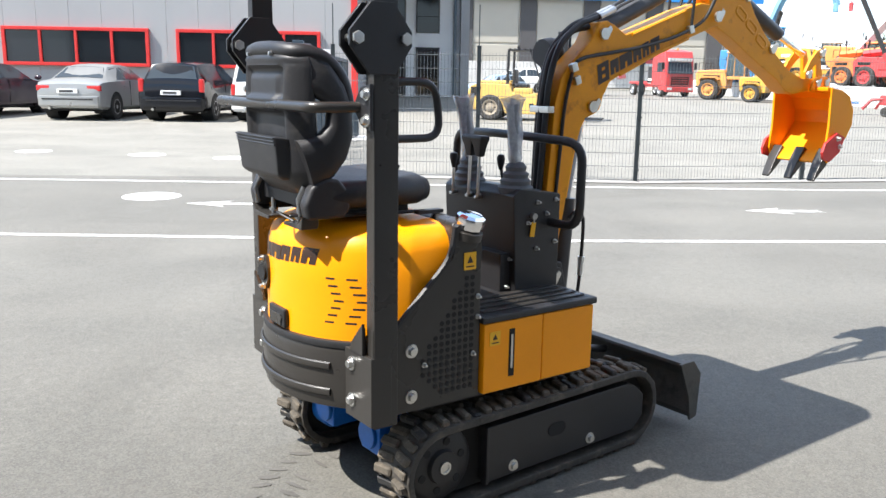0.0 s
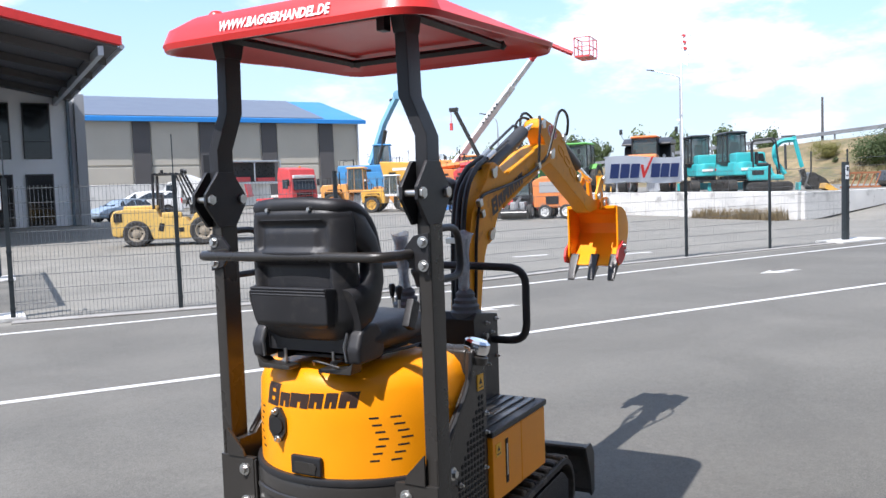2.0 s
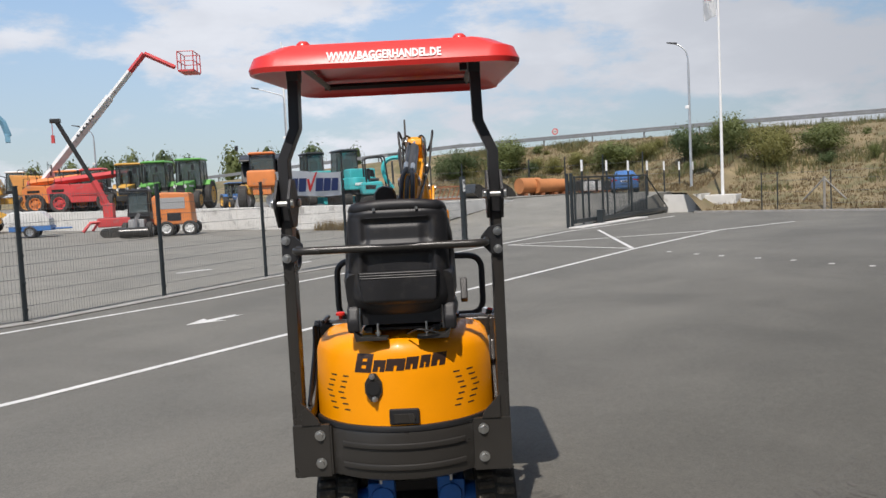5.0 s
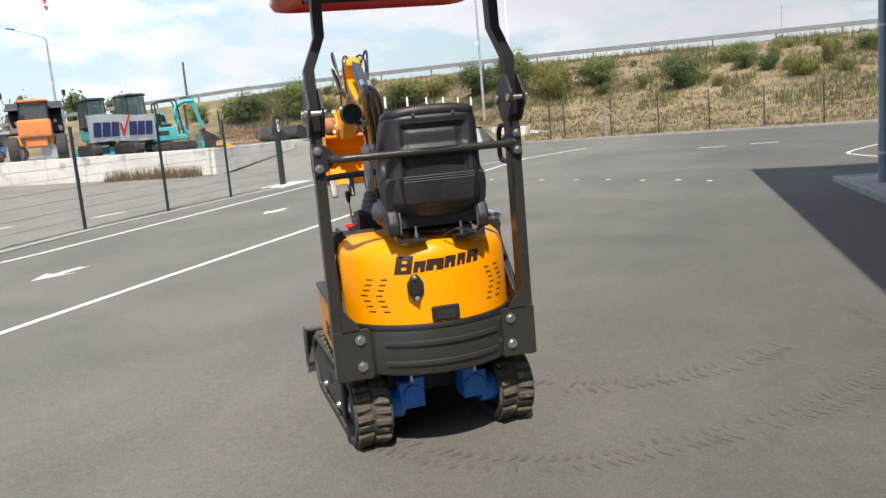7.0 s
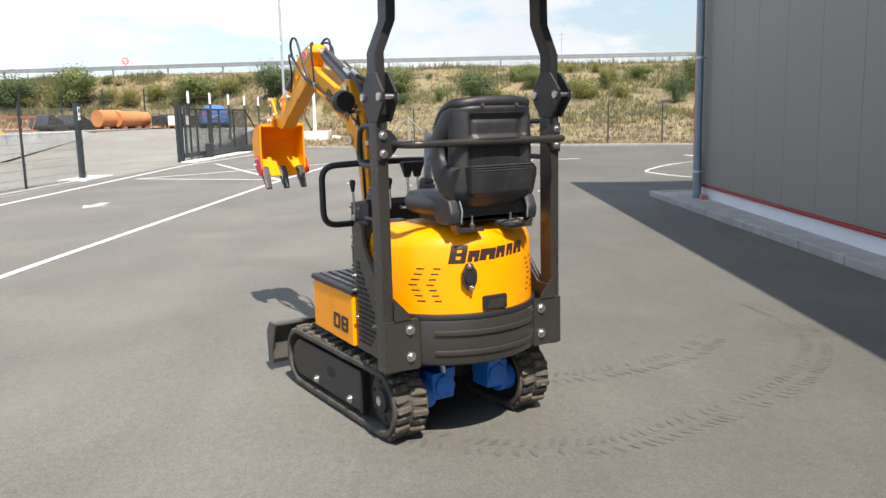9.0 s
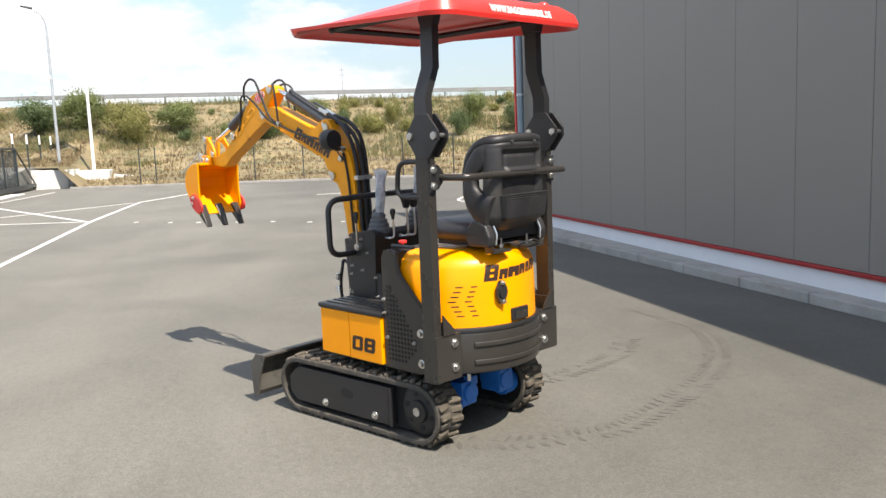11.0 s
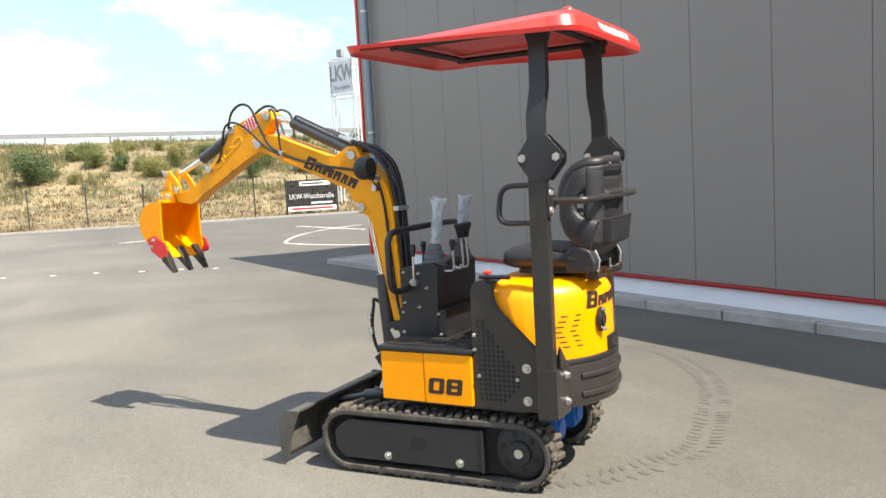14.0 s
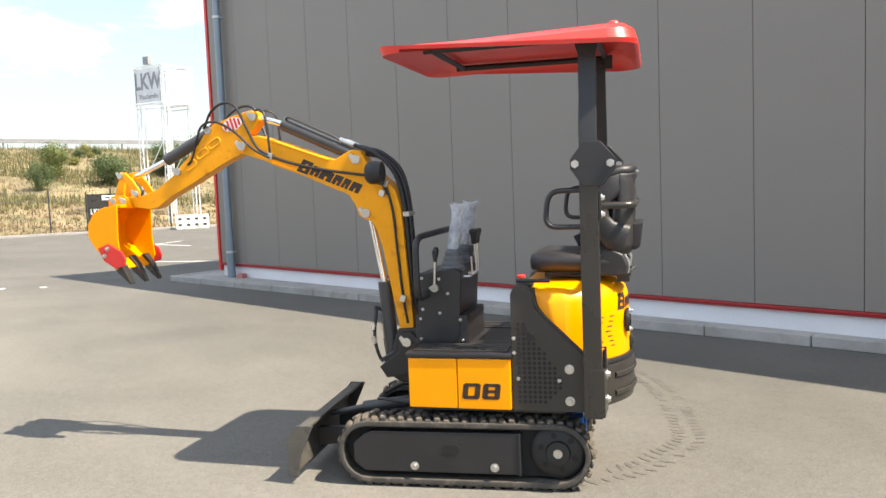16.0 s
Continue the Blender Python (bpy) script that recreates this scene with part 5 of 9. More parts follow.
    for y, z in [(0.430, 1.46), (0.432, 1.735), (0.376, 1.865), (0.370, 2.12)]:
        sections.append([(-0.720, s * y - 0.022, z), (-0.800, s * y - 0.022, z), (-0.800, s * y + 0.022, z), (-0.720, s * y + 0.022, z)])
    part("upper_post", [loft(sections)], M_BLACK, post, bevel=0.004)
    part("post_cap", [prism('y', [(-0.70, 2.12), (-0.82, 2.12), (-0.802, 2.06), (-0.718, 2.06)], s * 0.37 - 0.024, s * 0.37 + 0.024)], M_BLACK, post, bevel=0.003)
    # hand loop on the front of the post
    loop = rounded([(-0.722, s * 0.432, 1.437), (-0.575, s * 0.432, 1.437), (-0.555, s * 0.432, 1.27), (-0.722, s * 0.432, 1.27)], 0.06, 5)
    part("grab_loop", [tube(loop, 0.0125, 10)], M_BLACK, post, "black bent tube grab handle")
    part("bar_plate", [prism('x', [(s * 0.455, 1.43), (s * 0.455, 1.295), (s * 0.40, 1.31), (s * 0.365, 1.35), (s * 0.365, 1.38), (s * 0.40, 1.42)], -0.815, -0.803)], M_BLACK, post, bevel=0.003)
    for z in (1.400, 1.325):
        bolt(post, -0.815, s * 0.435, z, (-1, 0, 0), 0.014)
    post.location.y = 0.011 + s * 0.007
bar = rounded([(-0.812, 0.402, 1.362), (-0.955, 0.392, 1.362), (-0.955, -0.372, 1.362), (-0.812, -0.382, 1.362)], 0.05, 5)
part("rear_bar", [tube(bar, 0.0165, 10)], M_GREYBLACK, digger, "anthracite bent tube rear guard bar")

# canopy: a pressed red roof with a turned-down rim
def canopy_ring(x0, x1, w0, w1, z_of, rad, n=6):
    """Rounded plan ring from the back x0 to the front x1; w0, w1 half widths there."""
    out = []
    for cx, cy, a0 in ((x1 - rad, w1 - rad, 0), (x0 + rad, w0 - rad, 90), (x0 + rad, -w0 + rad, 180), (x1 - rad, -w1 + rad, 270)):
        for k in range(n + 1):
            a = radians(a0 + 90 * k / n)
            x, y = cx + rad * math.cos(a), cy + rad * math.sin(a)
            out.append((x, y, z_of(x, y)))
    return out


def can_top(x, y):
    f = (x + 0.97) / 1.2
    return 2.188 - 0.040 * f - 0.05 * (y / 0.5) ** 2


canopy_rings = [canopy_ring(-0.985, 0.215, 0.545, 0.520, lambda x, y: 2.072 + 0.045 * (x + 0.97) - 0.012 * math.cos(3.0 * (x + 0.4)), 0.13),
                canopy_ring(-0.990, 0.222, 0.550, 0.525, lambda x, y: 2.092 + 0.042 * (x + 0.97) - 0.012 * math.cos(3.0 * (x + 0.4)), 0.13),
                canopy_ring(-0.972, 0.206, 0.530, 0.510, lambda x, y: can_top(x, 0.45) - 0.006, 0.115),
                canopy_ring(-0.930, 0.165, 0.478, 0.462, lambda x, y: can_top(x, y * 0.8) + 0.010, 0.12),
                canopy_ring(-0.80, 0.05, 0.34, 0.34, lambda x, y: can_top(x, y * 0.8) + 0.016, 0.10),
                canopy_ring(-0.50, -0.25, 0.10, 0.10, lambda x, y: 2.20, 0.05)]
under = [canopy_ring(-0.972, 0.205, 0.532, 0.507, lambda x, y: 2.073 + 0.045 * (x + 0.97) - 0.012 * math.cos(3.0 * (x + 0.4)), 0.12),
         canopy_ring(-0.945, 0.18, 0.503, 0.484, lambda x, y: 2.120, 0.12),
         canopy_ring(-0.90, 0.13, 0.44, 0.43, lambda x, y: 2.150, 0.11),
         canopy_ring(-0.50, -0.25, 0.10, 0.10, lambda x, y: 2.165, 0.05)]
canopy = part("canopy", [loft(list(reversed(under)) + canopy_rings)], M_RED_ROOF, digger, "red moulded plastic sun canopy", sharp=32)
for s in (1, -1):
    part("knob", [lathe([(0.046, -0.02), (0.040, 0.004), (0.030, 0.008), (0.027, 0.024), (0.017, 0.034), (0.0, 0.037)], (-0.88, s * 0.315 + 0.006, 2.168))], M_RED_ROOF, canopy)
    part("canopy_rail", [tube([(-0.84, s * 0.36, 2.128), (0.02, s * 0.35, 2.128)], 0.017, 4)], M_BLACK, canopy, bevel=0.003)
for x in (-0.80, -0.02):
    part("canopy_rail", [tube([(x, -0.37, 2.128), (x, 0.37, 2.128)], 0.017, 4)], M_BLACK, canopy, bevel=0.003)
part("hinge_bracket", [box(-0.82, -0.32, 2.10, 0.04, 0.03, 0.07)], M_BLACK, canopy, bevel=0.003)
rim_text = text_part("web_address", "WWW.BAGGERHANDEL.DE", 0.047, pose(-0.9975, -0.010, 2.120, 76, 0, -90), M_WHITE, canopy, 0.0, 0.76, 0.0, 0.0018)
for v_, p_ in zip(rim_text.data.vertices, on_surface(canopy, [v.co.copy() for v in rim_text.data.vertices], (1, 0, 0), 0.005)):
    v_.co = p_

# seat
seat = part("seat", [], None, digger, "black vinyl suspension seat with winged backrest")
def soft_box(a, lo, hi, e):
    """1 between lo and hi, falling to 0 over e."""
    def up(t):
        t = min(1.0, max(0.0, t))
        return t * t * (3 - 2 * t)
    return up((a - lo) / e + 0.5) * up((hi - a) / e + 0.5)


def backrest_shell(bm):
    """Moulded shell: rounded outline, crown band, two hollows; closed by the pad in front."""
    nu, nv = 44, 56
    back_g, front_g = [], []
    for j in range(nv + 1):
        v = j / nv
        z = 1.070 + 0.465 * v
        top = max(0.0, (z - 1.455) / 0.080)
        low = max(0.0, (1.15 - z) / 0.08)
        hw = 0.206 - 0.012 * max(0.0, v - 0.5) - 0.085 * (1 - math.sqrt(max(0.0, 1 - min(1.0, top) ** 2.4))) - 0.022 * low ** 1.5
        xb = -0.922 - 0.012 * math.sin(math.pi * v) - 0.010 * v + 0.050 * top ** 3 + 0.055 * low ** 1.6
        rb_, rf = [], []
        for i in range(nu + 1):
            u = 2 * i / nu - 1
            y = hw * u
            edge = abs(u) ** 7
            x = xb + 0.060 * edge + 0.014 * u * u
            if z > 1.478:
                x -= 0.007 * min(1, (z - 1.478) / 0.006)
            x += 0.020 * soft_box(y, -0.138, 0.138, 0.022) * soft_box(z, 1.372, 1.462, 0.016)
            x -= 0.008 * soft_box(y, -0.100, 0.118, 0.012) * soft_box(z, 1.36, 1.437, 0.010)
            x += 0.034 * soft_box(y, -0.140, 0.140, 0.03) * soft_box(z, 1.22, 1.330, 0.018)
            rb_.append(bm.verts.new((x, y, z)))
            rf.append(bm.verts.new((max(xb + 0.062, -0.806 - 0.025 * v - 0.03 * edge), y, z)))
        back_g.append(rb_)
        front_g.append(rf)
    for j in range(nv):
        for i in range(nu):
            bm.faces.new((back_g[j][i], back_g[j + 1][i], back_g[j + 1][i + 1], back_g[j][i + 1]))
            bm.faces.new((front_g[j][i], front_g[j][i + 1], front_g[j + 1][i + 1], front_g[j + 1][i]))
        for i in (0, nu):
            q = (back_g[j][i], front_g[j][i], front_g[j + 1][i], back_g[j + 1][i])
            bm.faces.new(q if i == 0 else q[::-1])
    for i in range(nu):
        for j in (0, nv):
            q = (back_g[j][i], back_g[j][i + 1], front_g[j][i + 1], front_g[j][i])
            bm.faces.new(q if j == 0 else q[::-1])


back = part("backrest", [backrest_shell], M_SEAT, seat, sharp=60)
crest_half = [(-0.728, 0.188, 1.335), (-0.750, 0.184, 1.425), (-0.795, 0.180, 1.480), (-0.848, 0.172, 1.503), (-0.893, 0.148, 1.508), (-0.910, 0.08, 1.515)]
part("top_roll", [tube(smooth_path(crest_half + [(-0.913, 0, 1.517)] + [(a, -b, c) for a, b, c in reversed(crest_half)]), 0.026, 12)], M_SEAT, back)


def wing_ring(a, b, y, t):
    """Rounded section between the outer and the inner edge of a wing."""
    c, h = (Vector((a[0], y, a[1])) + Vector((b[0], y, b[1]))) / 2, Vector((a[0] - b[0], 0, a[1] - b[1])) / 2
    ring = []
    for k in range(14):
        g = 2 * math.pi * k / 14
        cu, sv = math.cos(g), math.sin(g)
        ring.append(tuple(c + h * (abs(cu) ** 0.6 * (1 if cu > 0 else -1)) + Vector((0, t * abs(sv) ** 0.7 * (1 if sv > 0 else -1), 0))))
    return ring


for s in (1, -1):
    edge = [((-0.905, 1.515), (-0.900, 1.420), 0.150, 0.020), ((-0.840, 1.520), (-0.882, 1.400), 0.194, 0.030), ((-0.780, 1.482), (-0.850, 1.385), 0.214, 0.033), ((-0.732, 1.410), (-0.812, 1.362), 0.232, 0.033), ((-0.708, 1.33), (-0.792, 1.325), 0.242, 0.033), ((-0.708, 1.250), (-0.796, 1.290), 0.246, 0.034), ((-0.730, 1.185), (-0.822, 1.265), 0.244, 0.036), ((-0.775, 1.130), (-0.860, 1.252), 0.236, 0.042), ((-0.845, 1.085), (-0.900, 1.245), 0.212, 0.044)]
    part("wing", [loft([wing_ring((a[0] - 0.016 * (y - 0.15) / 0.1, a[1]), (b[0] - 0.010 * (y - 0.15) / 0.1, b[1]), s * (0.06 + y * 0.56), t * 0.95) for a, b, y, t in edge])], M_SEAT, back, sharp=70)
    part("hinge_cover", [prism('y', [(-0.885, 1.0), (-0.895, 1.05), (-0.87, 1.105), (-0.825, 1.13), (-0.775, 1.125), (-0.745, 1.09), (-0.735, 1.03), (-0.76, 1.0)], s * 0.198 - 0.026, s * 0.198 + 0.026)], M_SEAT, seat, bevel=0.014, seg=3)
    part("back_bolt", [cyl((-0.925, s * 0.085, 1.503), (-0.942, s * 0.085, 1.503), 0.0065, seg=8)], M_STEEL, back)
part("map_pocket", [loft([[(-0.890, -0.140, 1.118), (-0.925, -0.130, 1.118), (-0.925, 0.130, 1.118), (-0.890, 0.140, 1.118)], [(-0.905, -0.152, 1.135), (-0.948, -0.148, 1.135), (-0.948, 0.148, 1.135), (-0.905, 0.152, 1.135)], [(-0.915, -0.168, 1.250), (-0.962, -0.156, 1.256), (-0.962, 0.156, 1.256), (-0.915, 0.168, 1.250)]])], M_SEAT, back, bevel=0.008)
for k in range(3):
    part("pocket_rib", [tube([(-0.962 + k * 0.002, -0.152, 1.250 - k * 0.010), (-0.962 + k * 0.002, 0.152, 1.250 - k * 0.010)], 0.003, 6)], M_SEAT, back)
cush = []
for x, z0, z1, hw in [(-0.405, 1.055, 1.075, 0.14), (-0.415, 1.03, 1.105, 0.19), (-0.47, 1.02, 1.125, 0.225), (-0.62, 1.02, 1.115, 0.235), (-0.80, 1.02, 1.115, 0.225), (-0.86, 1.03, 1.10, 0.20)]:
    r = (z1 - z0) / 2
    ring = []
    for k in range(9):
        a = -math.pi / 2 + math.pi * k / 8
        ring.append((x, hw - r + r * math.cos(a), (z0 + z1) / 2 + r * math.sin(a)))
    for k in range(9):
        a = math.pi / 2 + math.pi * k / 8
        ring.append((x, -hw + r + r * math.cos(a), (z0 + z1) / 2 + r * math.sin(a)))
    cush.append(ring)
part("cushion", [loft(cush)], M_SEAT, seat, sharp=55)
part("seat_belt_buckle", [box(-0.63, -0.262, 1.13, 0.05, 0.03, 0.10, 0, 25, 0)], M_BLACK, seat, bevel=0.006)
part("slide_rail", [box(-0.66, 0.14, 1.005, 0.36, 0.03, 0.025), box(-0.66, -0.14, 1.005, 0.36, 0.03, 0.025), box(-0.70, 0, 0.998, 0.16, 0.34, 0.012)], M_BLACK, seat, bevel=0.003)
part("slide_lever", [tube([(-0.45, -0.21, 1.0), (-0.56, -0.20, 1.0), (-0.90, -0.12, 1.005)], 0.006, 6), box(-0.44, -0.22, 0.998, 0.10, 0.03, 0.012)], M_BLACK, seat)

for s in (1, -1):
    part("seat_stud", [cyl((-0.86, s * 0.10, 0.972), (-0.86, s * 0.10, 1.035), 0.006, seg=8), cyl((-0.86, s * 0.10, 0.990), (-0.86, s * 0.10, 1.000), 0.012, seg=6)], M_STEEL, seat, "zinc mounting stud")
    part("seat_bracket", [prism('x', [(s * 0.19, 0.968), (s * 0.06, 0.968), (s * 0.06, 0.980), (s * 0.17, 0.986), (s * 0.20, 1.010)], -0.895, -0.835)], M_GREYBLACK, seat, bevel=0.003)
    part("hinge_strap", [tube([(-0.885, s * 0.170, 1.01), (-0.892, s * 0.168, 1.06), (-0.872, s * 0.168, 1.10)], 0.004, 6, wide=2.2)], M_STEEL, seat)
part("seat_wire", [tube(smooth_path([(-0.86, -0.02, 0.985), (-0.92, -0.07, 1.012), (-0.90, -0.15, 0.992)], 5), 0.004, 6)], M_HOSE, seat)

# right hand side: fuel cap, stickers; left: stop knob
cap = part("fuel_cap", [lathe([(0.030, 0.0), (0.030, 0.012), (0.044, 0.014), (0.047, 0.03), (0.046, 0.05), (0.036, 0.058), (0.0, 0.060)], (0, 0, 0), 'z', 10)], M_CHROME, digger, "shiny chrome fuel filler cap", m=pose(-0.422, -0.398, 0.962, 14, 6, 0) @ Matrix.Scale(1.04, 4), sharp=20)
part("filler_neck", [lathe([(0.05, -0.02), (0.05, 0.005), (0.034, 0.012)], (0, 0, 0), 'z', 16)], M_GREYBLACK, cap, m=pose(-0.422, -0.398, 0.962, 14, 6, 0) @ Matrix.Scale(1.04, 4))
part("sticker", [box(-0.425, -0.4205, 0.868, 0.048, 0.003, 0.058)], M_YELLOW_STICKER, digger, "yellow warning sticker")
part("sticker_bar", [prism('y', [(-0.437, 0.862), (-0.413, 0.862), (-0.425, 0.886)], -0.4228, -0.4220), box(-0.425, -0.4224, 0.850, 0.032, 0.001, 0.004)], M_LETTER, digger)
part("stop_knob", [cyl((-0.415, 0.30, 1.0), (-0.415, 0.30, 1.025), 0.009), lathe([(0.0, 0.018), (0.021, 0.020), (0.022, 0.030), (0.016, 0.035), (0.0, 0.036)], (-0.415, 0.30, 1.0))], M_RED, digger, "red push knob on the hood shoulder")
seat.location = (-0.028, -0.020, 0.012)
part("rod_bar", [tube([(-0.40, 0.36, 1.012), (-0.56, 0.36, 1.012)], 0.010, 6)], M_BLACK, digger)

# console with levers
M_GRIP = mat("grey_grip", (0.20, 0.22, 0.25), 0.4, 0, 0.1, 8, 100, 0.1)


def film_sleeve(seed):
    """A crumpled sleeve of film, pinched below and flared open on top."""
    rnd = random.Random(seed)

    def op(bm):
        rings = []
        prof = [(0.016, -0.005), (0.027, 0.02), (0.025, 0.06), (0.029, 0.11), (0.029, 0.16), (0.031, 0.205), (0.040, 0.238), (0.044, 0.247)]
        ph = [rnd.uniform(0, 6.28) for _ in range(4)]
        for k, (r, z) in enumerate(prof):
            ring = []
            for i in range(18):
                a = 2 * math.pi * i / 18
                q = r * (1 + 0.16 * math.sin(3 * a + ph[0] + k * 0.5) + 0.10 * math.sin(5 * a + ph[1] - k * 0.9) + rnd.uniform(-0.05, 0.05))
                ring.append(bm.verts.new((q * math.cos(a), q * 0.8 * math.sin(a), z + 0.006 * math.sin(2 * a + ph[2]) * k / 7)))
            rings.append(ring)
        for a, b in zip(rings, rings[1:]):
            for i in range(18):
                bm.faces.new((a[i], a[(i + 1) % 18], b[(i + 1) % 18], b[i]))
    return op



console = part("control_console", [prism('y', [(0.14, 0.67), (0.14, 1.03), (-0.06, 1.060), (-0.09, 1.035), (-0.07, 0.67)], -0.230, 0.205)], M_BLACK, digger, "black steel control console with zinc screws", bevel=0.006)
part("console_foot", [box(0.02, 0, 0.745, 0.28, 0.40, 0.145)], M_BLACK, console, bevel=0.006)
for s in (1, -1):
    yy = 0.207 if s > 0 else -0.232
    for x, z in [(0.115, 1.01), (0.025, 1.005), (0.115, 0.85), (0.025, 0.83), (-0.02, 0.93), (0.07, 0.96)]:
        bolt(console, x, yy, z, (0, s, 0), 0.006)
    for x, z in [(0.13, 0.80), (-0.08, 0.795), (0.13, 0.695), (-0.09, 0.69)]:
        bolt(console, x, s * 0.202, z, (0, s, 0), 0.006)
for y in (0.16, -0.17):
    bolt(console, -0.075, y, 0.72, (-1, 0, 0), 0.008)
part("key_tag", [box(0.0, -0.238, 0.905, 0.020, 0.004, 0.055, 0, 8, 0)], M_YELLOW_STICKER, console, "yellow key tag")
part("key", [cyl((0.0, -0.229, 0.955), (0.0, -0.249, 0.955), 0.012), tube([(0.0, -0.243, 0.955), (0.004, -0.240, 0.93)], 0.003, 5)], M_STEEL, console)
part("label_plate", [box(0.03, -0.2035, 0.77, 0.03, 0.002, 0.035)], M_WHITE, console, "small pale label plate")
for jx, y, lx, ly in ((-0.035, 0.122, -8, 0), (-0.035, -0.165, -7, 3)):
    stick = part("joystick", [], None, digger, "joystick wrapped in clear plastic film with ribbed grey boot")
    part("bellows", [lathe([(0.060, 1.035), (0.066, 1.058), (0.055, 1.068), (0.058, 1.083), (0.046, 1.093), (0.049, 1.108), (0.037, 1.118), (0.040, 1.133), (0.026, 1.15), (0.0, 1.155)], (jx + 0.005, y, 0))], M_BELLOWS, stick)
    tip = pose(jx, y, 1.14, ly, lx, 0)
    part("grip", [lathe([(0.014, -0.01), (0.016, 0.08), (0.022, 0.12), (0.020, 0.19), (0.026, 0.225), (0.0, 0.235)], (0, 0, 0), 'z', 12)], M_GRIP, stick, "grey grip under film", m=tip)
    part("film", [film_sleeve(3 if y > 0 else 8)], M_BAG, stick, "loose clear plastic film", m=tip, sharp=70)
for y, a in ((-0.005, 0.0), (-0.062, 0.0)):
    lever = part("travel_lever", [tube(rounded([(-0.085, y + 0.03, 1.012), (-0.122, y + 0.028, 1.010), (-0.126, y, 1.012), (-0.128, y - 0.002, 1.05), (-0.122, y, 1.19)], 0.012, 4), 0.0065, 8)], M_STEEL, digger, "bent steel travel lever with black paddle grip")
    part("paddle", [loft([[(-0.133, y - 0.014, 1.165), (-0.108, y - 0.014, 1.165), (-0.108, y + 0.014, 1.165), (-0.133, y + 0.014, 1.165)], [(-0.138, y - 0.024, 1.205), (-0.105, y - 0.024, 1.205), (-0.105, y + 0.024, 1.205), (-0.138, y + 0.024, 1.205)], [(-0.145, y - 0.034, 1.232), (-0.100, y - 0.034, 1.232), (-0.100, y + 0.034, 1.232), (-0.145, y + 0.034, 1.232)], [(-0.142, y - 0.032, 1.244), (-0.102, y - 0.032, 1.244), (-0.102, y + 0.032, 1.244), (-0.142, y + 0.032, 1.244)]])], M_HOSE, lever, bevel=0.005)
    part("spring", [cyl((-0.092, y + 0.03, 1.012), (-0.108, y + 0.03, 1.012), 0.011, seg=10)], M_STEEL, lever)
for x, y, z0, z1 in [(0.045, 0.222, 0.960, 1.115)]:
    lever = part("blade_lever", [cyl((x, y, z0), (x - 0.012, y + 0.012, z1), 0.006, seg=8)], M_STEEL, digger, "thin steel lever with black knob on a round hub")
    part("hub", [cyl((x, y - 0.018, z0), (x, y + 0.008, z0), 0.020, seg=16), cyl((x, y + 0.006, z0), (x, y + 0.014, z0), 0.009, seg=8)], M_STEEL, lever)
    part("knob", [lathe([(0.008, -0.02), (0.012, 0.0), (0.016, 0.03), (0.011, 0.042), (0.0, 0.044)], (x - 0.012, y + 0.012, z1), 'z', 10)], M_HOSE, lever)
swing = part("swing_lever", [tube(rounded([(-0.085, 0.130, 1.010), (-0.122, 0.128, 1.008), (-0.126, 0.100, 1.010), (-0.127, 0.098, 1.04), (-0.124, 0.100, 1.13)], 0.012, 4), 0.006, 8)], M_STEEL, digger, "bent steel lever with black ball knob")
part("knob", [lathe([(0.007, -0.02), (0.011, 0.0), (0.017, 0.022), (0.014, 0.036), (0.0, 0.042)], (-0.124, 0.100, 1.13), 'z', 12)], M_HOSE, swing)
front_lever = part("control_lever", [cyl((0.085, 0.05, 1.03), (0.075, 0.055, 1.12), 0.006, seg=8)], M_CYL, digger, "short lever with black knob on the console top")
part("knob", [lathe([(0.007, -0.02), (0.013, 0.0), (0.017, 0.025), (0.012, 0.04), (0.0, 0.044)], (0.075, 0.055, 1.115), 'z', 10)], M_HOSE, front_lever)
rail = rounded([(0.09, 0.19, 0.925), (0.09, 0.378, 0.925), (0.092, 0.378, 1.230), (0.035, 0.11, 1.243), (0.035, -0.12, 1.243), (0.092, -0.385, 1.230), (0.09, -0.385, 0.925), (0.09, -0.21, 0.925)], 0.075, 6)
part("console_rail", [tube(rail, 0.0165, 10)], M_BLACK, digger, "black bent tube guard rail round the console")

# swing post, boom, arm, bucket
part("swing_post", [prism('y', [(0.13, 0.42), (0.30, 0.44), (0.385, 0.50), (0.40, 0.56), (0.33, 0.60), (0.30, 0.72), (0.19, 0.73), (0.13, 0.66)], -0.085, 0.085)], M_BLACK, digger, "black steel swing post", bevel=0.008)
for s in (1, -1):
    part("post_ear", [prism('y', [(0.14, 0.50), (0.36, 0.46), (0.40, 0.52), (0.29, 0.60), (0.28, 0.70), (0.22, 0.715), (0.17, 0.66)], s * 0.092 - 0.01, s * 0.092 + 0.01)], M_BLACK, digger, bevel=0.004)


SLEW = pose(0.25, 0, 0, 0, 0, -1.6) @ pose(-0.25, 0, 0)


def pin(parent, x, z, y=0.075, r=0.024):
    """A zinc pivot pin with a keeper plate on both sides."""
    for s in (1, -1):
        part("pivot_pin", [cyl((x, s * y, z), (x, s * (y + 0.012), z), r, seg=16), prism('y', [(x - r * 0.9, z - r * 0.7), (x + r * 0.9, z - r * 0.9), (x + r * 1.9, z + r * 0.9), (x + r * 1.3, z + r * 1.5)], min(s * y, s * (y + 0.006)), max(s * y, s * (y + 0.006)))], M_STEEL, parent, bevel=0.002, m=SLEW)


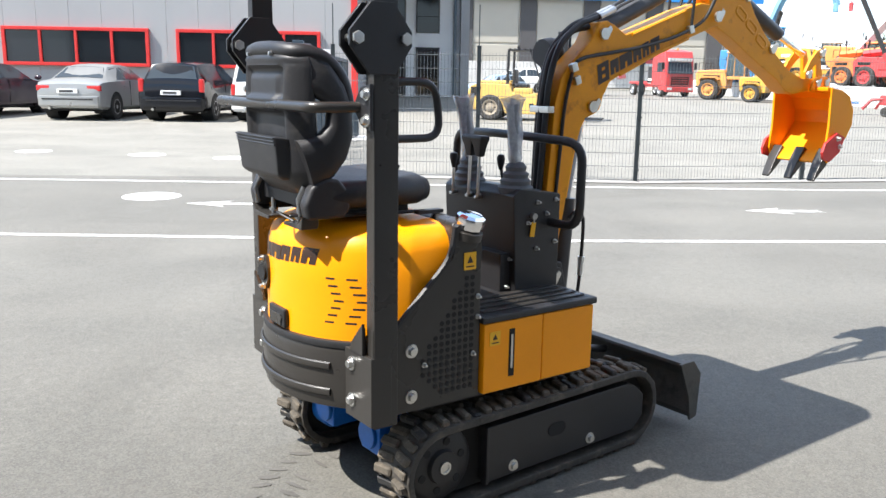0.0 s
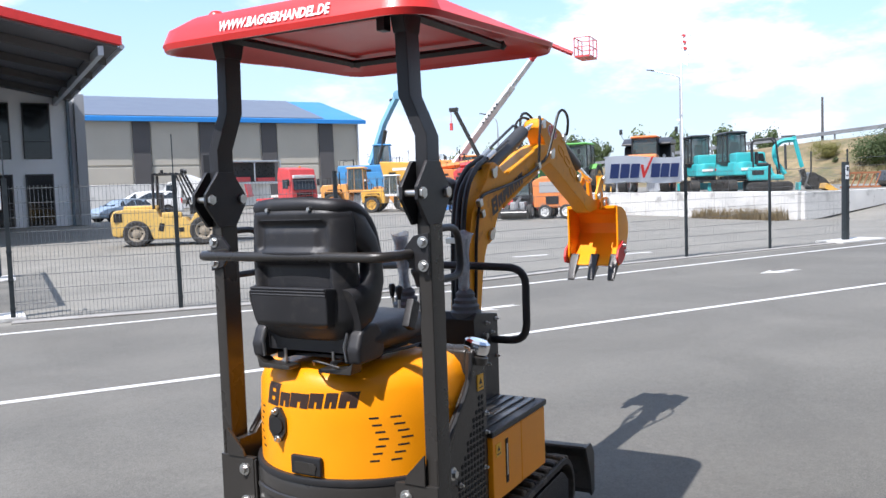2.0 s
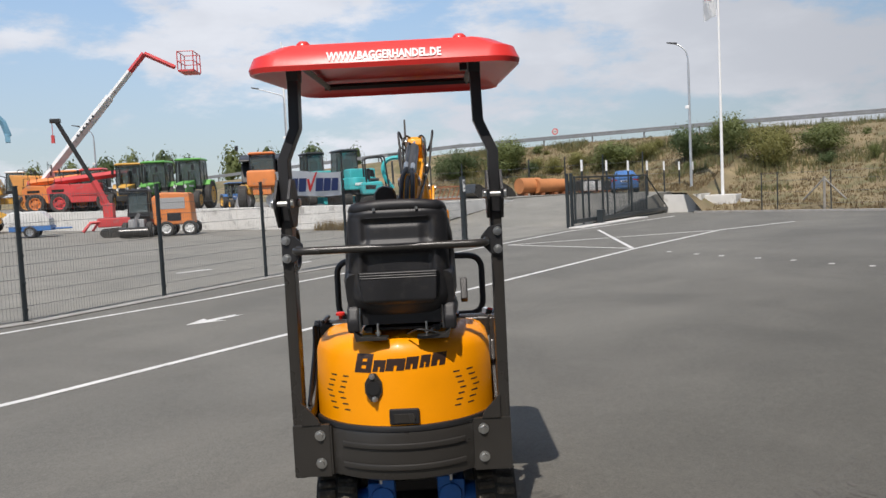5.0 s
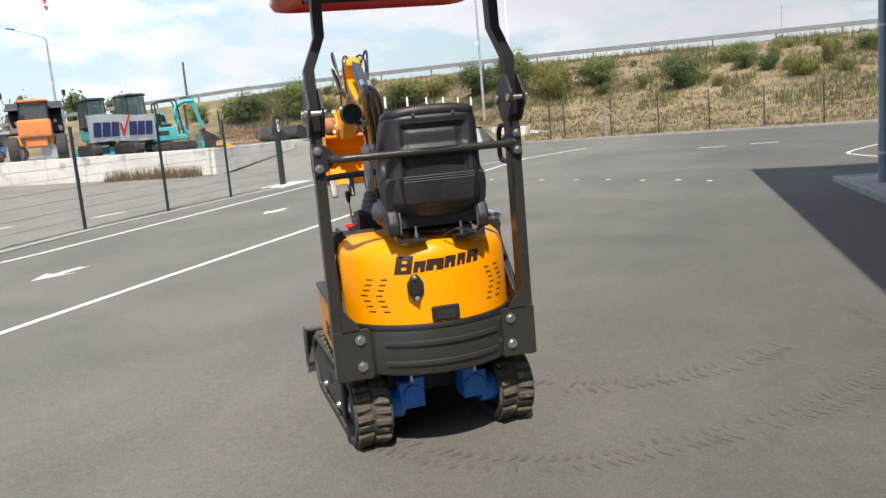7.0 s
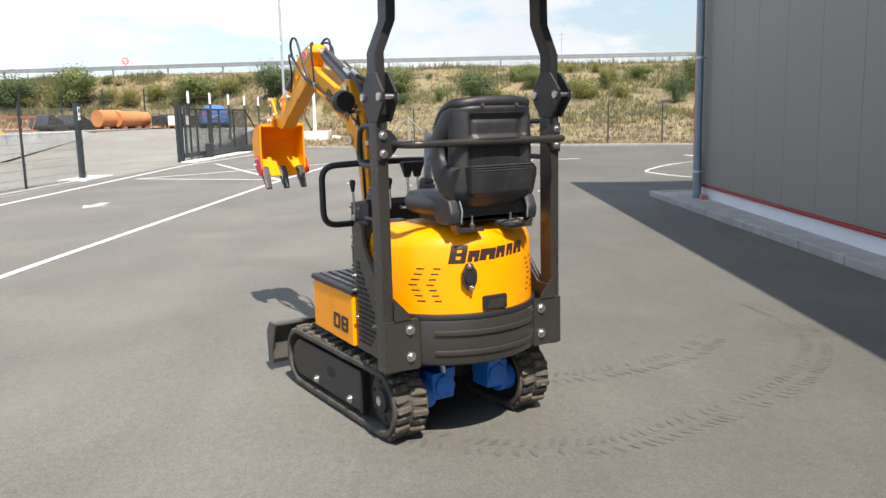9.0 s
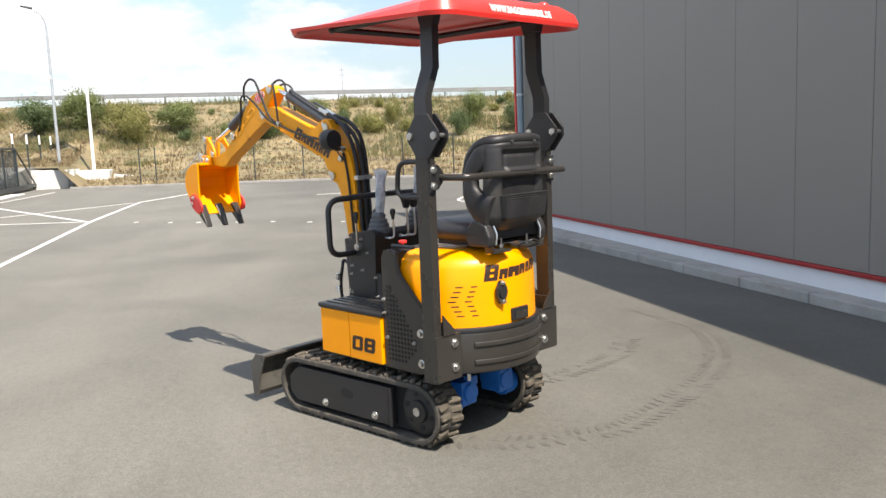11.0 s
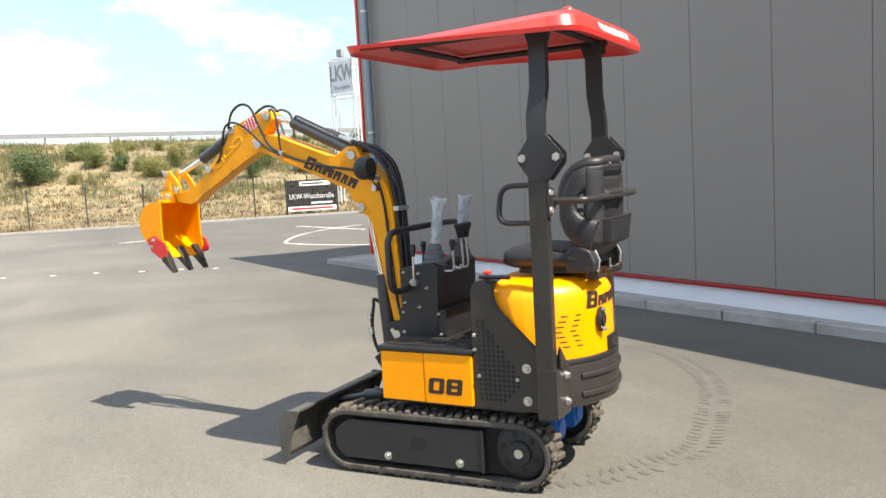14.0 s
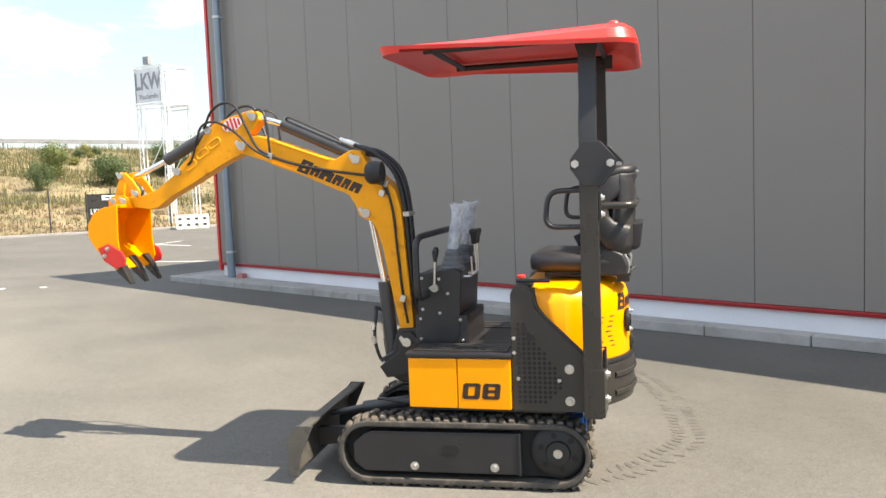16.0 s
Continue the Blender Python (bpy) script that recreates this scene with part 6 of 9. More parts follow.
boom_pts = [(0.205, 0.62), (0.245, 0.60), (0.275, 0.63), (0.318, 0.86), (0.372, 1.16), (0.400, 1.255), (0.425, 1.30), (0.470, 1.315), (0.500, 1.335), (0.515, 1.385), (0.550, 1.445), (0.70, 1.520), (0.86, 1.583), (1.02, 1.642), (1.16, 1.690), (1.205, 1.705), (1.215, 1.745), (1.18, 1.785), (1.08, 1.792), (0.97, 1.760), (0.78, 1.690), (0.625, 1.640), (0.565, 1.672), (0.520, 1.690), (0.475, 1.680), (0.430, 1.60), (0.33, 1.515), (0.285, 1.46), (0.258, 1.36), (0.243, 1.15), (0.220, 0.85)]
boom = part("boom", [prism('y', boom_pts, -0.050, 0.050)], M_BOOM, digger, "yellow-orange cranked steel boom", bevel=0.006, m=SLEW)
for s in (1, -1):
    part("boom_flange", [tube([(0.60, s * 0.052, 1.475), (0.80, s * 0.052, 1.562), (1.00, s * 0.052, 1.637)], 0.007, 6), tube([(0.66, s * 0.052, 1.640), (0.97, s * 0.052, 1.752)], 0.007, 6)], M_BOOM, boom, m=SLEW)
    for u, w, h in [(0.0, 0.066, 0.078), (0.066, 0.050, 0.056), (0.134, 0.076, 0.056), (0.203, 0.050, 0.056), (0.256, 0.040, 0.056), (0.314, 0.058, 0.056)]:
        cx, cz = (0.508 + u * 0.925, 1.484 + u * 0.385) if s < 0 else (0.800 - u * 0.925, 1.606 - u * 0.385)

        def on_side(a, b, cx=cx, cz=cz, s=s):
            a2 = -s * (a + 0.24 * b)
            return SLEW @ Vector((cx + a2 * 0.923 - b * 0.385, s * 0.1, cz + a2 * 0.385 + b * 0.923))
        decal("logo_block", logo_rects(w, h), on_side, boom, tuple(SLEW.to_3x3() @ Vector((0, -s, 0))), M_LETTER, boom)
for x, z, y in [(0.237, 0.656, 0.10), (0.454, 1.346, 0.052), (0.498, 1.636, 0.052), (1.168, 1.738, 0.066)]:
    pin(boom, x, z, y)
for x, z in [(1.0, 1.675), (0.335, 1.50), (0.355, 1.45), (0.262, 0.885)]:
    for s in (1, -1):
        part("hose_clamp", [box(x, s * 0.062, z, 0.03, 0.024, 0.034, 0, -20, 0)], M_STEEL, boom, bevel=0.003, m=SLEW)
lift = part("lift_cylinder", [cyl((0.352, 0, 0.515), (0.385, 0, 0.97), 0.038, seg=18), cyl((0.340, -0.03, 0.50), (0.340, 0.03, 0.50), 0.035)], M_CYL, digger, "dark grey boom lift cylinder", bevel=0.004, m=SLEW)
part("piston_rod", [cyl((0.385, 0, 0.96), (0.447, 0, 1.32), 0.017, seg=14)], M_CHROME, lift, "bright chrome piston rod", m=SLEW)
part("rod_eye", [cyl((0.454, -0.03, 1.346), (0.454, 0.03, 1.346), 0.03)], M_CYL, lift, m=SLEW)
for s in (1, -1):
    pin(lift, 0.350, 0.52, 0.09, 0.02)
    break
armcyl = part("arm_cylinder", [cyl((0.515, 0, 1.655), (0.945, 0, 1.852), 0.036, seg=18), cyl((0.498, -0.03, 1.640), (0.498, 0.03, 1.640), 0.032)], M_CYL, digger, "dark grey arm cylinder on the boom", bevel=0.004, m=SLEW)
part("piston_rod", [cyl((0.94, 0, 1.850), (1.095, 0, 1.896), 0.017, seg=14)], M_CHROME, armcyl, m=SLEW)
part("feed_pipe", [tube(rounded([(0.60, 0.02, 1.745), (0.63, 0.025, 1.765), (0.90, 0.025, 1.888), (0.925, 0.01, 1.872)], 0.015), 0.007, 6), tube(rounded([(0.58, -0.02, 1.735), (0.61, -0.025, 1.755), (0.72, -0.025, 1.80)], 0.015), 0.007, 6)], M_CYL, armcyl, m=SLEW)
part("fitting", [cyl((0.52, 0.02, 1.715), (0.60, 0.02, 1.748), 0.013, seg=8), cyl((0.50, -0.02, 1.705), (0.58, -0.02, 1.74), 0.013, seg=8)], M_STEEL, armcyl, m=SLEW)
def stadium_rim(l, w, r):
    """A raised lip round an oval, in the plane of x and z."""
    def op(bm):
        path = []
        for c, a0 in ((l / 2 - w / 2, -90), (-l / 2 + w / 2, 90)):
            for k in range(9):
                a = radians(a0 + 22.5 * k)
                path.append((c + w / 2 * math.cos(a), w / 2 * math.sin(a), math.cos(a), math.sin(a)))
        rings = []
        for px_, pz_, nx, nz in path:
            rings.append([bm.verts.new((px_ + nx * r * math.cos(g), r * 0.7 * math.sin(g), pz_ + nz * r * math.cos(g))) for g in [k * math.pi / 3 for k in range(6)]])
        n = len(rings)
        for i in range(n):
            a, b = rings[i], rings[(i + 1) % n]
            for k in range(6):
                bm.faces.new((a[k], a[(k + 1) % 6], b[(k + 1) % 6], b[k]))
    return op


arm_pts = [(1.20, 1.690), (1.30, 1.648), (1.50, 1.545), (1.66, 1.470), (1.745, 1.412), (1.800, 1.400), (1.97, 1.425), (1.985, 1.455), (1.96, 1.478), (1.86, 1.480), (1.750, 1.515), (1.640, 1.588), (1.585, 1.645), (1.53, 1.69), (1.455, 1.765), (1.405, 1.835), (1.36, 1.868), (1.22, 1.912), (1.115, 1.934), (1.075, 1.915), (1.065, 1.880), (1.085, 1.85), (1.135, 1.80), (1.150, 1.735)]
arm = part("dipper_arm", [prism('y', arm_pts, -0.046, 0.046)], M_BOOM, digger, "yellow-orange dipper arm with pressed slots", bevel=0.006, m=SLEW)
for x, z in [(1.60, 1.612), (1.10, 1.896), (1.385, 1.838)]:
    pin(arm, x, z, 0.048, 0.022)
for s in (1, -1):
    for x, z in [(1.355, 1.762), (1.435, 1.708), (1.515, 1.645)]:
        part("pressed_slot", [stadium_rim(0.082, 0.036, 0.007)], M_BOOM, arm, "pressed oval slot", m=SLEW @ pose(x, s * 0.0455, z, 0, 32, 0), sharp=60)
    sticker = part("striped_sticker", [cyl((0, s * 0.0462, 0), (0, s * 0.0474, 0), 0.036, seg=24)], M_WHITE, arm, "red and white striped oval warning sticker", m=SLEW @ pose(1.235, 0, 1.862, 0, 17, 0) @ Matrix.Diagonal((1.75, 1, 1, 1)))
    for k, h in ((-0.046, 0.037), (-0.023, 0.060), (0.0, 0.070), (0.023, 0.060), (0.046, 0.037)):
        part("stripe", [box(k, s * 0.0482, 0, 0.0125, 0.0014, h)], M_RED, sticker, m=SLEW @ pose(1.235, 0, 1.862, 0, 17, 0))
bcyl = part("bucket_cylinder", [cyl((1.375, 0, 1.838), (1.70, 0, 1.682), 0.034, seg=18), cyl((1.378, -0.03, 1.84), (1.378, 0.03, 1.84), 0.03)], M_CYL, digger, "dark grey bucket cylinder", bevel=0.004, m=SLEW)
part("piston_rod", [cyl((1.70, 0, 1.682), (1.915, 0, 1.595), 0.016, seg=14)], M_CHROME, bcyl, m=SLEW)
for s in (1, -1):
    link = part("bucket_link", [prism('y', [(1.975, 1.625), (1.935, 1.615), (1.885, 1.565), (1.85, 1.51), (1.855, 1.475), (1.885, 1.475), (1.91, 1.53), (1.955, 1.570), (1.99, 1.585)], s * 0.062 - 0.008, s * 0.062 + 0.008)], M_BOOM, digger, "yellow-orange bucket linkage plate", bevel=0.003, m=SLEW)
    part("tip_link", [prism('y', [(1.955, 1.625), (1.99, 1.615), (2.045, 1.470), (2.02, 1.435), (1.985, 1.445)], s * 0.035 - 0.010, s * 0.035 + 0.010)], M_BOOM, link, bevel=0.004, m=SLEW)
for x, z in [(1.968, 1.602), (1.872, 1.496), (2.026, 1.457), (1.956, 1.455)]:
    pin(link, x, z, 0.070, 0.018)

# bucket: side profile swept over its width, open towards the machine
shell_out = [(1.800, 1.432), (1.94, 1.434), (2.03, 1.424), (2.10, 1.392), (2.143, 1.325), (2.145, 1.255), (2.105, 1.190), (2.045, 1.130), (1.965, 1.062)]
shell_in = [(1.972, 1.080), (2.038, 1.140), (2.095, 1.198), (2.132, 1.257), (2.130, 1.320), (2.090, 1.380), (2.025, 1.410), (1.94, 1.420), (1.930, 1.418)]
bucket = part("bucket", [prism('y', shell_out[1:] + shell_in[:-1], -0.160, 0.160)], M_ORANGE, digger, "yellow-orange digging bucket with three dark teeth", bevel=0.002, m=SLEW)
for s in (1, -1):
    part("bucket_side", [prism('y', shell_out[1:] + [(1.935, 1.12), (1.948, 1.24)], s * 0.160 - 0.006, s * 0.160 + 0.006)], M_ORANGE, bucket, bevel=0.002, m=SLEW)
    part("side_cutter", [prism('y', [(2.075, 1.190), (2.005, 1.215), (1.915, 1.165), (1.895, 1.120), (1.905, 1.085), (1.965, 1.070), (2.04, 1.115)], s * 0.172 - 0.007, s * 0.172 + 0.007)], M_RED, bucket, "red side cutter", bevel=0.003, m=SLEW)
    for x, z in [(2.01, 1.185), (2.03, 1.145)]:
        q = SLEW @ Vector((x, s * 0.180, z))
        bolt(bucket, q.x, q.y, q.z, (0, s, 0), 0.010)
    part("bucket_ear", [prism('y', [(1.905, 1.415), (2.06, 1.405), (2.065, 1.460), (2.03, 1.490), (1.955, 1.488), (1.92, 1.465)], s * 0.066 - 0.008, s * 0.066 + 0.008)], M_ORANGE, bucket, bevel=0.003, m=SLEW)
    part("wear_pad", [box(1.945, s * 0.128, 1.428, 0.05, 0.055, 0.02)], M_ORANGE, bucket, bevel=0.004, m=SLEW)
for y in (-0.130, 0.0, 0.130):
    part("tooth", [loft([[(2.010, y - 0.026, 1.115), (1.975, y - 0.026, 1.135), (1.975, y + 0.026, 1.135), (2.010, y + 0.026, 1.115)], [(1.975, y - 0.026, 1.050), (1.935, y - 0.026, 1.080), (1.935, y + 0.026, 1.080), (1.975, y + 0.026, 1.050)], [(1.892, y - 0.021, 0.972), (1.885, y - 0.021, 0.980), (1.885, y + 0.021, 0.980), (1.892, y + 0.021, 0.972)]])], M_GREYBLACK, bucket, "dark steel tooth", bevel=0.004, m=SLEW)
part("lip_plate", [box(1.968, 0, 1.090, 0.012, 0.31, 0.075, 0, 45, 0)], M_ORANGE, bucket, bevel=0.003, m=SLEW)

# hoses and work light
for pts, r in [([(0.52, 0.02, 1.715), (0.44, 0.03, 1.695), (0.36, 0.04, 1.66), (0.27, 0.045, 1.57), (0.225, 0.04, 1.44), (0.205, 0.04, 1.25), (0.19, 0.035, 0.95), (0.17, 0.03, 0.72)], 0.017),
               ([(0.50, -0.02, 1.705), (0.42, -0.03, 1.69), (0.35, -0.04, 1.665), (0.255, -0.045, 1.58), (0.21, -0.04, 1.44), (0.195, -0.04, 1.25), (0.175, -0.035, 0.95), (0.16, -0.03, 0.72)], 0.017),
               ([(0.43, 0.0, 1.665), (0.34, 0.0, 1.64), (0.245, 0.0, 1.55), (0.205, 0.0, 1.40), (0.19, 0.0, 1.2), (0.175, 0.0, 0.9), (0.16, 0.0, 0.72)], 0.018),
               ([(1.0, 0.064, 1.675), (0.88, 0.062, 1.633), (0.70, 0.060, 1.590), (0.52, 0.060, 1.560), (0.38, 0.060, 1.535), (0.335, 0.062, 1.49), (0.30, 0.060, 1.35), (0.285, 0.058, 1.15), (0.265, 0.056, 0.90), (0.245, 0.05, 0.75)], 0.010),
               ([(1.0, -0.064, 1.675), (0.88, -0.062, 1.633), (0.70, -0.060, 1.590), (0.52, -0.060, 1.560), (0.38, -0.060, 1.535), (0.335, -0.062, 1.49), (0.30, -0.060, 1.35), (0.285, -0.058, 1.15), (0.265, -0.056, 0.90), (0.245, -0.05, 0.75)], 0.010),
               ([(1.0, 0.064, 1.675), (1.07, 0.085, 1.73), (1.13, 0.10, 1.86), (1.175, 0.11, 1.955), (1.25, 0.11, 1.975), (1.33, 0.10, 1.935), (1.39, 0.07, 1.865), (1.41, 0.05, 1.85)], 0.010),
               ([(1.0, -0.064, 1.675), (1.07, -0.085, 1.73), (1.13, -0.10, 1.86), (1.175, -0.11, 1.955), (1.25, -0.11, 1.975), (1.33, -0.10, 1.935), (1.39, -0.07, 1.865), (1.41, -0.05, 1.85)], 0.010),
               ([(1.0, 0.070, 1.665), (1.09, 0.095, 1.72), (1.19, 0.115, 1.82), (1.30, 0.115, 1.875), (1.40, 0.09, 1.86), (1.46, 0.06, 1.78), (1.50, 0.052, 1.68), (1.53, 0.05, 1.65)], 0.009),
               ([(1.10, 0.03, 1.93), (1.06, 0.05, 1.935), (1.02, 0.07, 1.90), (1.005, 0.07, 1.80), (1.0, 0.066, 1.69)], 0.009),
               ([(1.10, -0.03, 1.93), (1.06, -0.05, 1.935), (1.02, -0.07, 1.90), (1.005, -0.07, 1.80), (1.0, -0.066, 1.69)], 0.009),
               ([(0.30, 0.05, 0.56), (0.385, 0.075, 0.535), (0.425, 0.078, 0.60), (0.438, 0.070, 0.70), (0.428, 0.055, 0.80), (0.405, 0.03, 0.83), (0.385, 0.01, 0.80)], 0.013),
               ([(0.32, -0.05, 0.50), (0.39, -0.06, 0.50), (0.415, -0.06, 0.57), (0.426, -0.06, 0.70), (0.430, -0.06, 0.86), (0.415, -0.06, 0.908), (0.385, -0.055, 0.915), (0.36, -0.045, 0.89)], 0.010),
               ([(0.10, 0.16, 0.40), (0.20, 0.20, 0.36), (0.32, 0.17, 0.36), (0.42, 0.08, 0.34)], 0.012),
               ([(0.10, -0.16, 0.40), (0.22, -0.18, 0.35), (0.34, -0.13, 0.37), (0.44, -0.06, 0.33)], 0.012)]:
    part("hydraulic_hose", [tube(smooth_path([(x + (0.030 if x < 0.46 and z > 0.8 and r > 0.012 else 0.0), y * (0.72 if r > 0.012 else 1.0), z) for x, y, z in pts], 5), r * 0.74, 8)], M_HOSE, digger, "black rubber hydraulic hose", m=SLEW)
part("hose_coupling", [cyl((0.423, -0.06, 0.645), (0.426, -0.06, 0.70), 0.012, seg=8), cyl((0.426, -0.06, 0.70), (0.427, -0.06, 0.725), 0.015, seg=6)], M_STEEL, digger, m=SLEW)
for x, z, dx in ((0.430, 0.640, 0.006), (0.437, 0.715, 0.0)):
    part("hose_coupling", [cyl((x, 0.074, z), (x + dx, 0.072, z + 0.040), 0.0135, seg=8), cyl((x + dx * 0.6, 0.073, z + 0.014), (x + dx * 0.8, 0.0725, z + 0.028), 0.017, seg=6)], M_STEEL, digger, m=SLEW)
part("hose_band", [box(0.232, 0, 1.335, 0.034, 0.112, 0.026)], M_STEEL, digger, bevel=0.003)
lamp = part("work_light", [lathe([(0.045, -0.03), (0.052, 0.0), (0.050, 0.025), (0.038, 0.040), (0.0, 0.043)], (0, 0, 0), 'x', 14)], M_HOSE, digger, "black work light on the boom", m=pose(0.365, 0.125, 1.560) @ Matrix.Scale(1.22, 4))
part("light_bracket", [box(0.35, 0.075, 1.505, 0.02, 0.06, 0.02), tube([(0.36, 0.10, 1.52), (0.33, 0.09, 1.47), (0.33, 0.06, 1.44)], 0.004, 5)], M_BLACK, lamp)

# ---- vehicles of the yard: each built with x ahead, y to its left ----
def paint(name, col, rough=0.4, coat=0.2):
    dusty = tuple(c * 0.78 + 0.045 for c in col)
    return mat(name, dusty, rough + 0.08, 0, 0.16, 1.6, 40, 0.06, coat=coat * 0.5, spots=tuple(c * 0.5 + 0.09 for c in dusty), spot_amount=0.16)


P_YELLOW = paint("loader_yellow", (0.80, 0.42, 0.02))
P_FORK = paint("forklift_yellow", (0.80, 0.50, 0.09), 0.5)
P_ORANGE = paint("machine_orange", (0.80, 0.22, 0.02))
P_LORANGE = paint("pale_orange", (0.82, 0.35, 0.05), 0.5)
P_GREEN = paint("tractor_green", (0.10, 0.45, 0.04))
P_TEAL = paint("teal_paint", (0.0, 0.46, 0.48))
P_BLUE = paint("machine_blue", (0.01, 0.15, 0.46))
P_AZURE = paint("azure_machine", (0.02, 0.27, 0.60))
P_SKY = paint("pale_blue_boom", (0.16, 0.40, 0.56), 0.55)
P_RED = paint("truck_red", (0.65, 0.02, 0.02))
P_WHITE = paint("vehicle_white", (0.78, 0.78, 0.76))
P_SILVER = mat("silver_car_paint", (0.36, 0.36, 0.35), 0.3, 0.5, 0.05, 2, 60, 0.0, coat=0.5)
P_CARBLACK = mat("black_car_paint", (0.006, 0.007, 0.010), 0.10, 0.0, 0.1, 2, 60, 0.0, coat=0.3)
P_CARBLACK.node_tree.nodes["Principled BSDF"].inputs["Specular IOR Level"].default_value = 0.35
P_PLUM = mat("dark_plum_car_paint", (0.028, 0.015, 0.024), 0.22, 0.0, 0.1, 2, 60, 0.0, coat=0.2)
P_ICE = mat("pale_blue_car_paint", (0.30, 0.38, 0.46), 0.3, 0.2, 0.05, 2, 60, 0.0, coat=0.3)
P_GREY = paint("machine_grey", (0.16, 0.165, 0.17), 0.5)
M_LAMP_RED = mat("red_tail_lamp", (0.50, 0.03, 0.03), 0.2, 0, 0.1, 8, 60, 0.0)
M_LAMP_CLEAR = mat("clear_lamp", (0.75, 0.75, 0.73), 0.15, 0, 0.1, 8, 60, 0.0)


def wheel(parent, x, y, r, w, z=None, rim=None, name="wheel"):
    """A wheel with tyre and rim, its axle along y."""
    z = r if z is None else z
    wh = part(name, [lathe([(r * 0.58, -w * 0.44), (r * 0.68, -w / 2), (r * 0.90, -w / 2), (r, -w * 0.36), (r, w * 0.36), (r * 0.90, w / 2), (r * 0.68, w / 2), (r * 0.58, w * 0.44), (r * 0.56, 0), (r * 0.58, -w * 0.44)], (x, y, z), 'y', 24, False)], M_TYRE, parent)
    faces = []
    for s in (1, -1):
        faces.append(lathe([(r * 0.62, s * w * 0.30), (r * 0.62, s * w * 0.47), (r * 0.56, s * w * 0.46), (r * 0.50, s * w * 0.30), (r * 0.36, s * w * 0.26), (r * 0.30, s * w * 0.36), (r * 0.17, s * w * 0.36), (r * 0.15, s * w * 0.46), (0.0, s * w * 0.47)], (x, y, z), 'y', 20, False))
    rm = part("rim", faces, rim or M_RIM, wh)
    for s in (1, -1):
        part("hub_ring", [cyl((x + r * 0.43 * math.cos(k * 1.2566), y + s * w * 0.25, z + r * 0.43 * math.sin(k * 1.2566)), (x + r * 0.43 * math.cos(k * 1.2566), y + s * w * 0.30, z + r * 0.43 * math.sin(k * 1.2566)), r * 0.07, seg=8) for k in range(5)], M_DARK, wh)
    return wh


def cab(parent, x0, x1, w, z0, z1, post=None, roof=None, lean=0.08):
    """A glazed operator's cab: panes between corner posts under a roof."""
    post, roof = post or M_BLACK, roof or M_BLACK
    c = part("cab", [box((x0 + x1) / 2, 0, z0 + 0.10, x1 - x0, w, 0.20)], post, parent, "glazed operator cab", bevel=0.02)
    for px, d in ((x0 + 0.04, lean), (x1 - 0.04, -lean), ((x0 + x1) / 2 - 0.08, 0)):
        for s in (1, -1):
            part("post", [tube([(px, s * (w / 2 - 0.04), z0 + 0.1), (px + d, s * (w / 2 - 0.07), z1 - 0.04)], 0.034, 4)], post, c)
    part("roof", [loft([[(x0 + 0.02, -w / 2, z1 - 0.04), (x1 - 0.02, -w / 2, z1 - 0.04), (x1 - 0.02, w / 2, z1 - 0.04), (x0 + 0.02, w / 2, z1 - 0.04)], [(x0 - 0.02, -w / 2 - 0.02, z1 + 0.02), (x1 + 0.06, -w / 2 - 0.02, z1 + 0.02), (x1 + 0.06, w / 2 + 0.02, z1 + 0.02), (x0 - 0.02, w / 2 + 0.02, z1 + 0.02)], [(x0 + 0.10, -w / 2 + 0.10, z1 + 0.09), (x1 - 0.08, -w / 2 + 0.10, z1 + 0.09), (x1 - 0.08, w / 2 - 0.10, z1 + 0.09), (x0 + 0.10, w / 2 - 0.10, z1 + 0.09)]])], roof, c, bevel=0.025)
    for s in (1, -1):
        part("pane", [prism('y', [(x0 + 0.06, z0 + 0.19), (x1 - 0.06, z0 + 0.19), (x1 - 0.06 - lean, z1 - 0.06), (x0 + 0.06 + lean, z1 - 0.06)], s * (w / 2 - 0.05) - 0.005, s * (w / 2 - 0.05) + 0.005)], M_CABGLASS, c)
    for px, d in ((x0 + 0.05, lean), (x1 - 0.05, -lean)):
        part("pane", [loft([[(px - 0.005, -w / 2 + 0.07, z0 + 0.19), (px + 0.005, -w / 2 + 0.07, z0 + 0.19), (px + 0.005, w / 2 - 0.07, z0 + 0.19), (px - 0.005, w / 2 - 0.07, z0 + 0.19)],
                            [(px + d - 0.005, -w / 2 + 0.09, z1 - 0.06), (px + d + 0.005, -w / 2 + 0.09, z1 - 0.06), (px + d + 0.005, w / 2 - 0.09, z1 - 0.06), (px + d - 0.005, w / 2 - 0.09, z1 - 0.06)]])], M_CABGLASS, c)
    mx = (x0 + x1) / 2 - 0.12
    part("cab_seat", [box(mx, 0, z0 + 0.42, 0.45, 0.42, 0.14), box(mx - 0.22, 0, z0 + 0.78, 0.12, 0.40, 0.62)], M_SEAT, c, bevel=0.05)
    return c


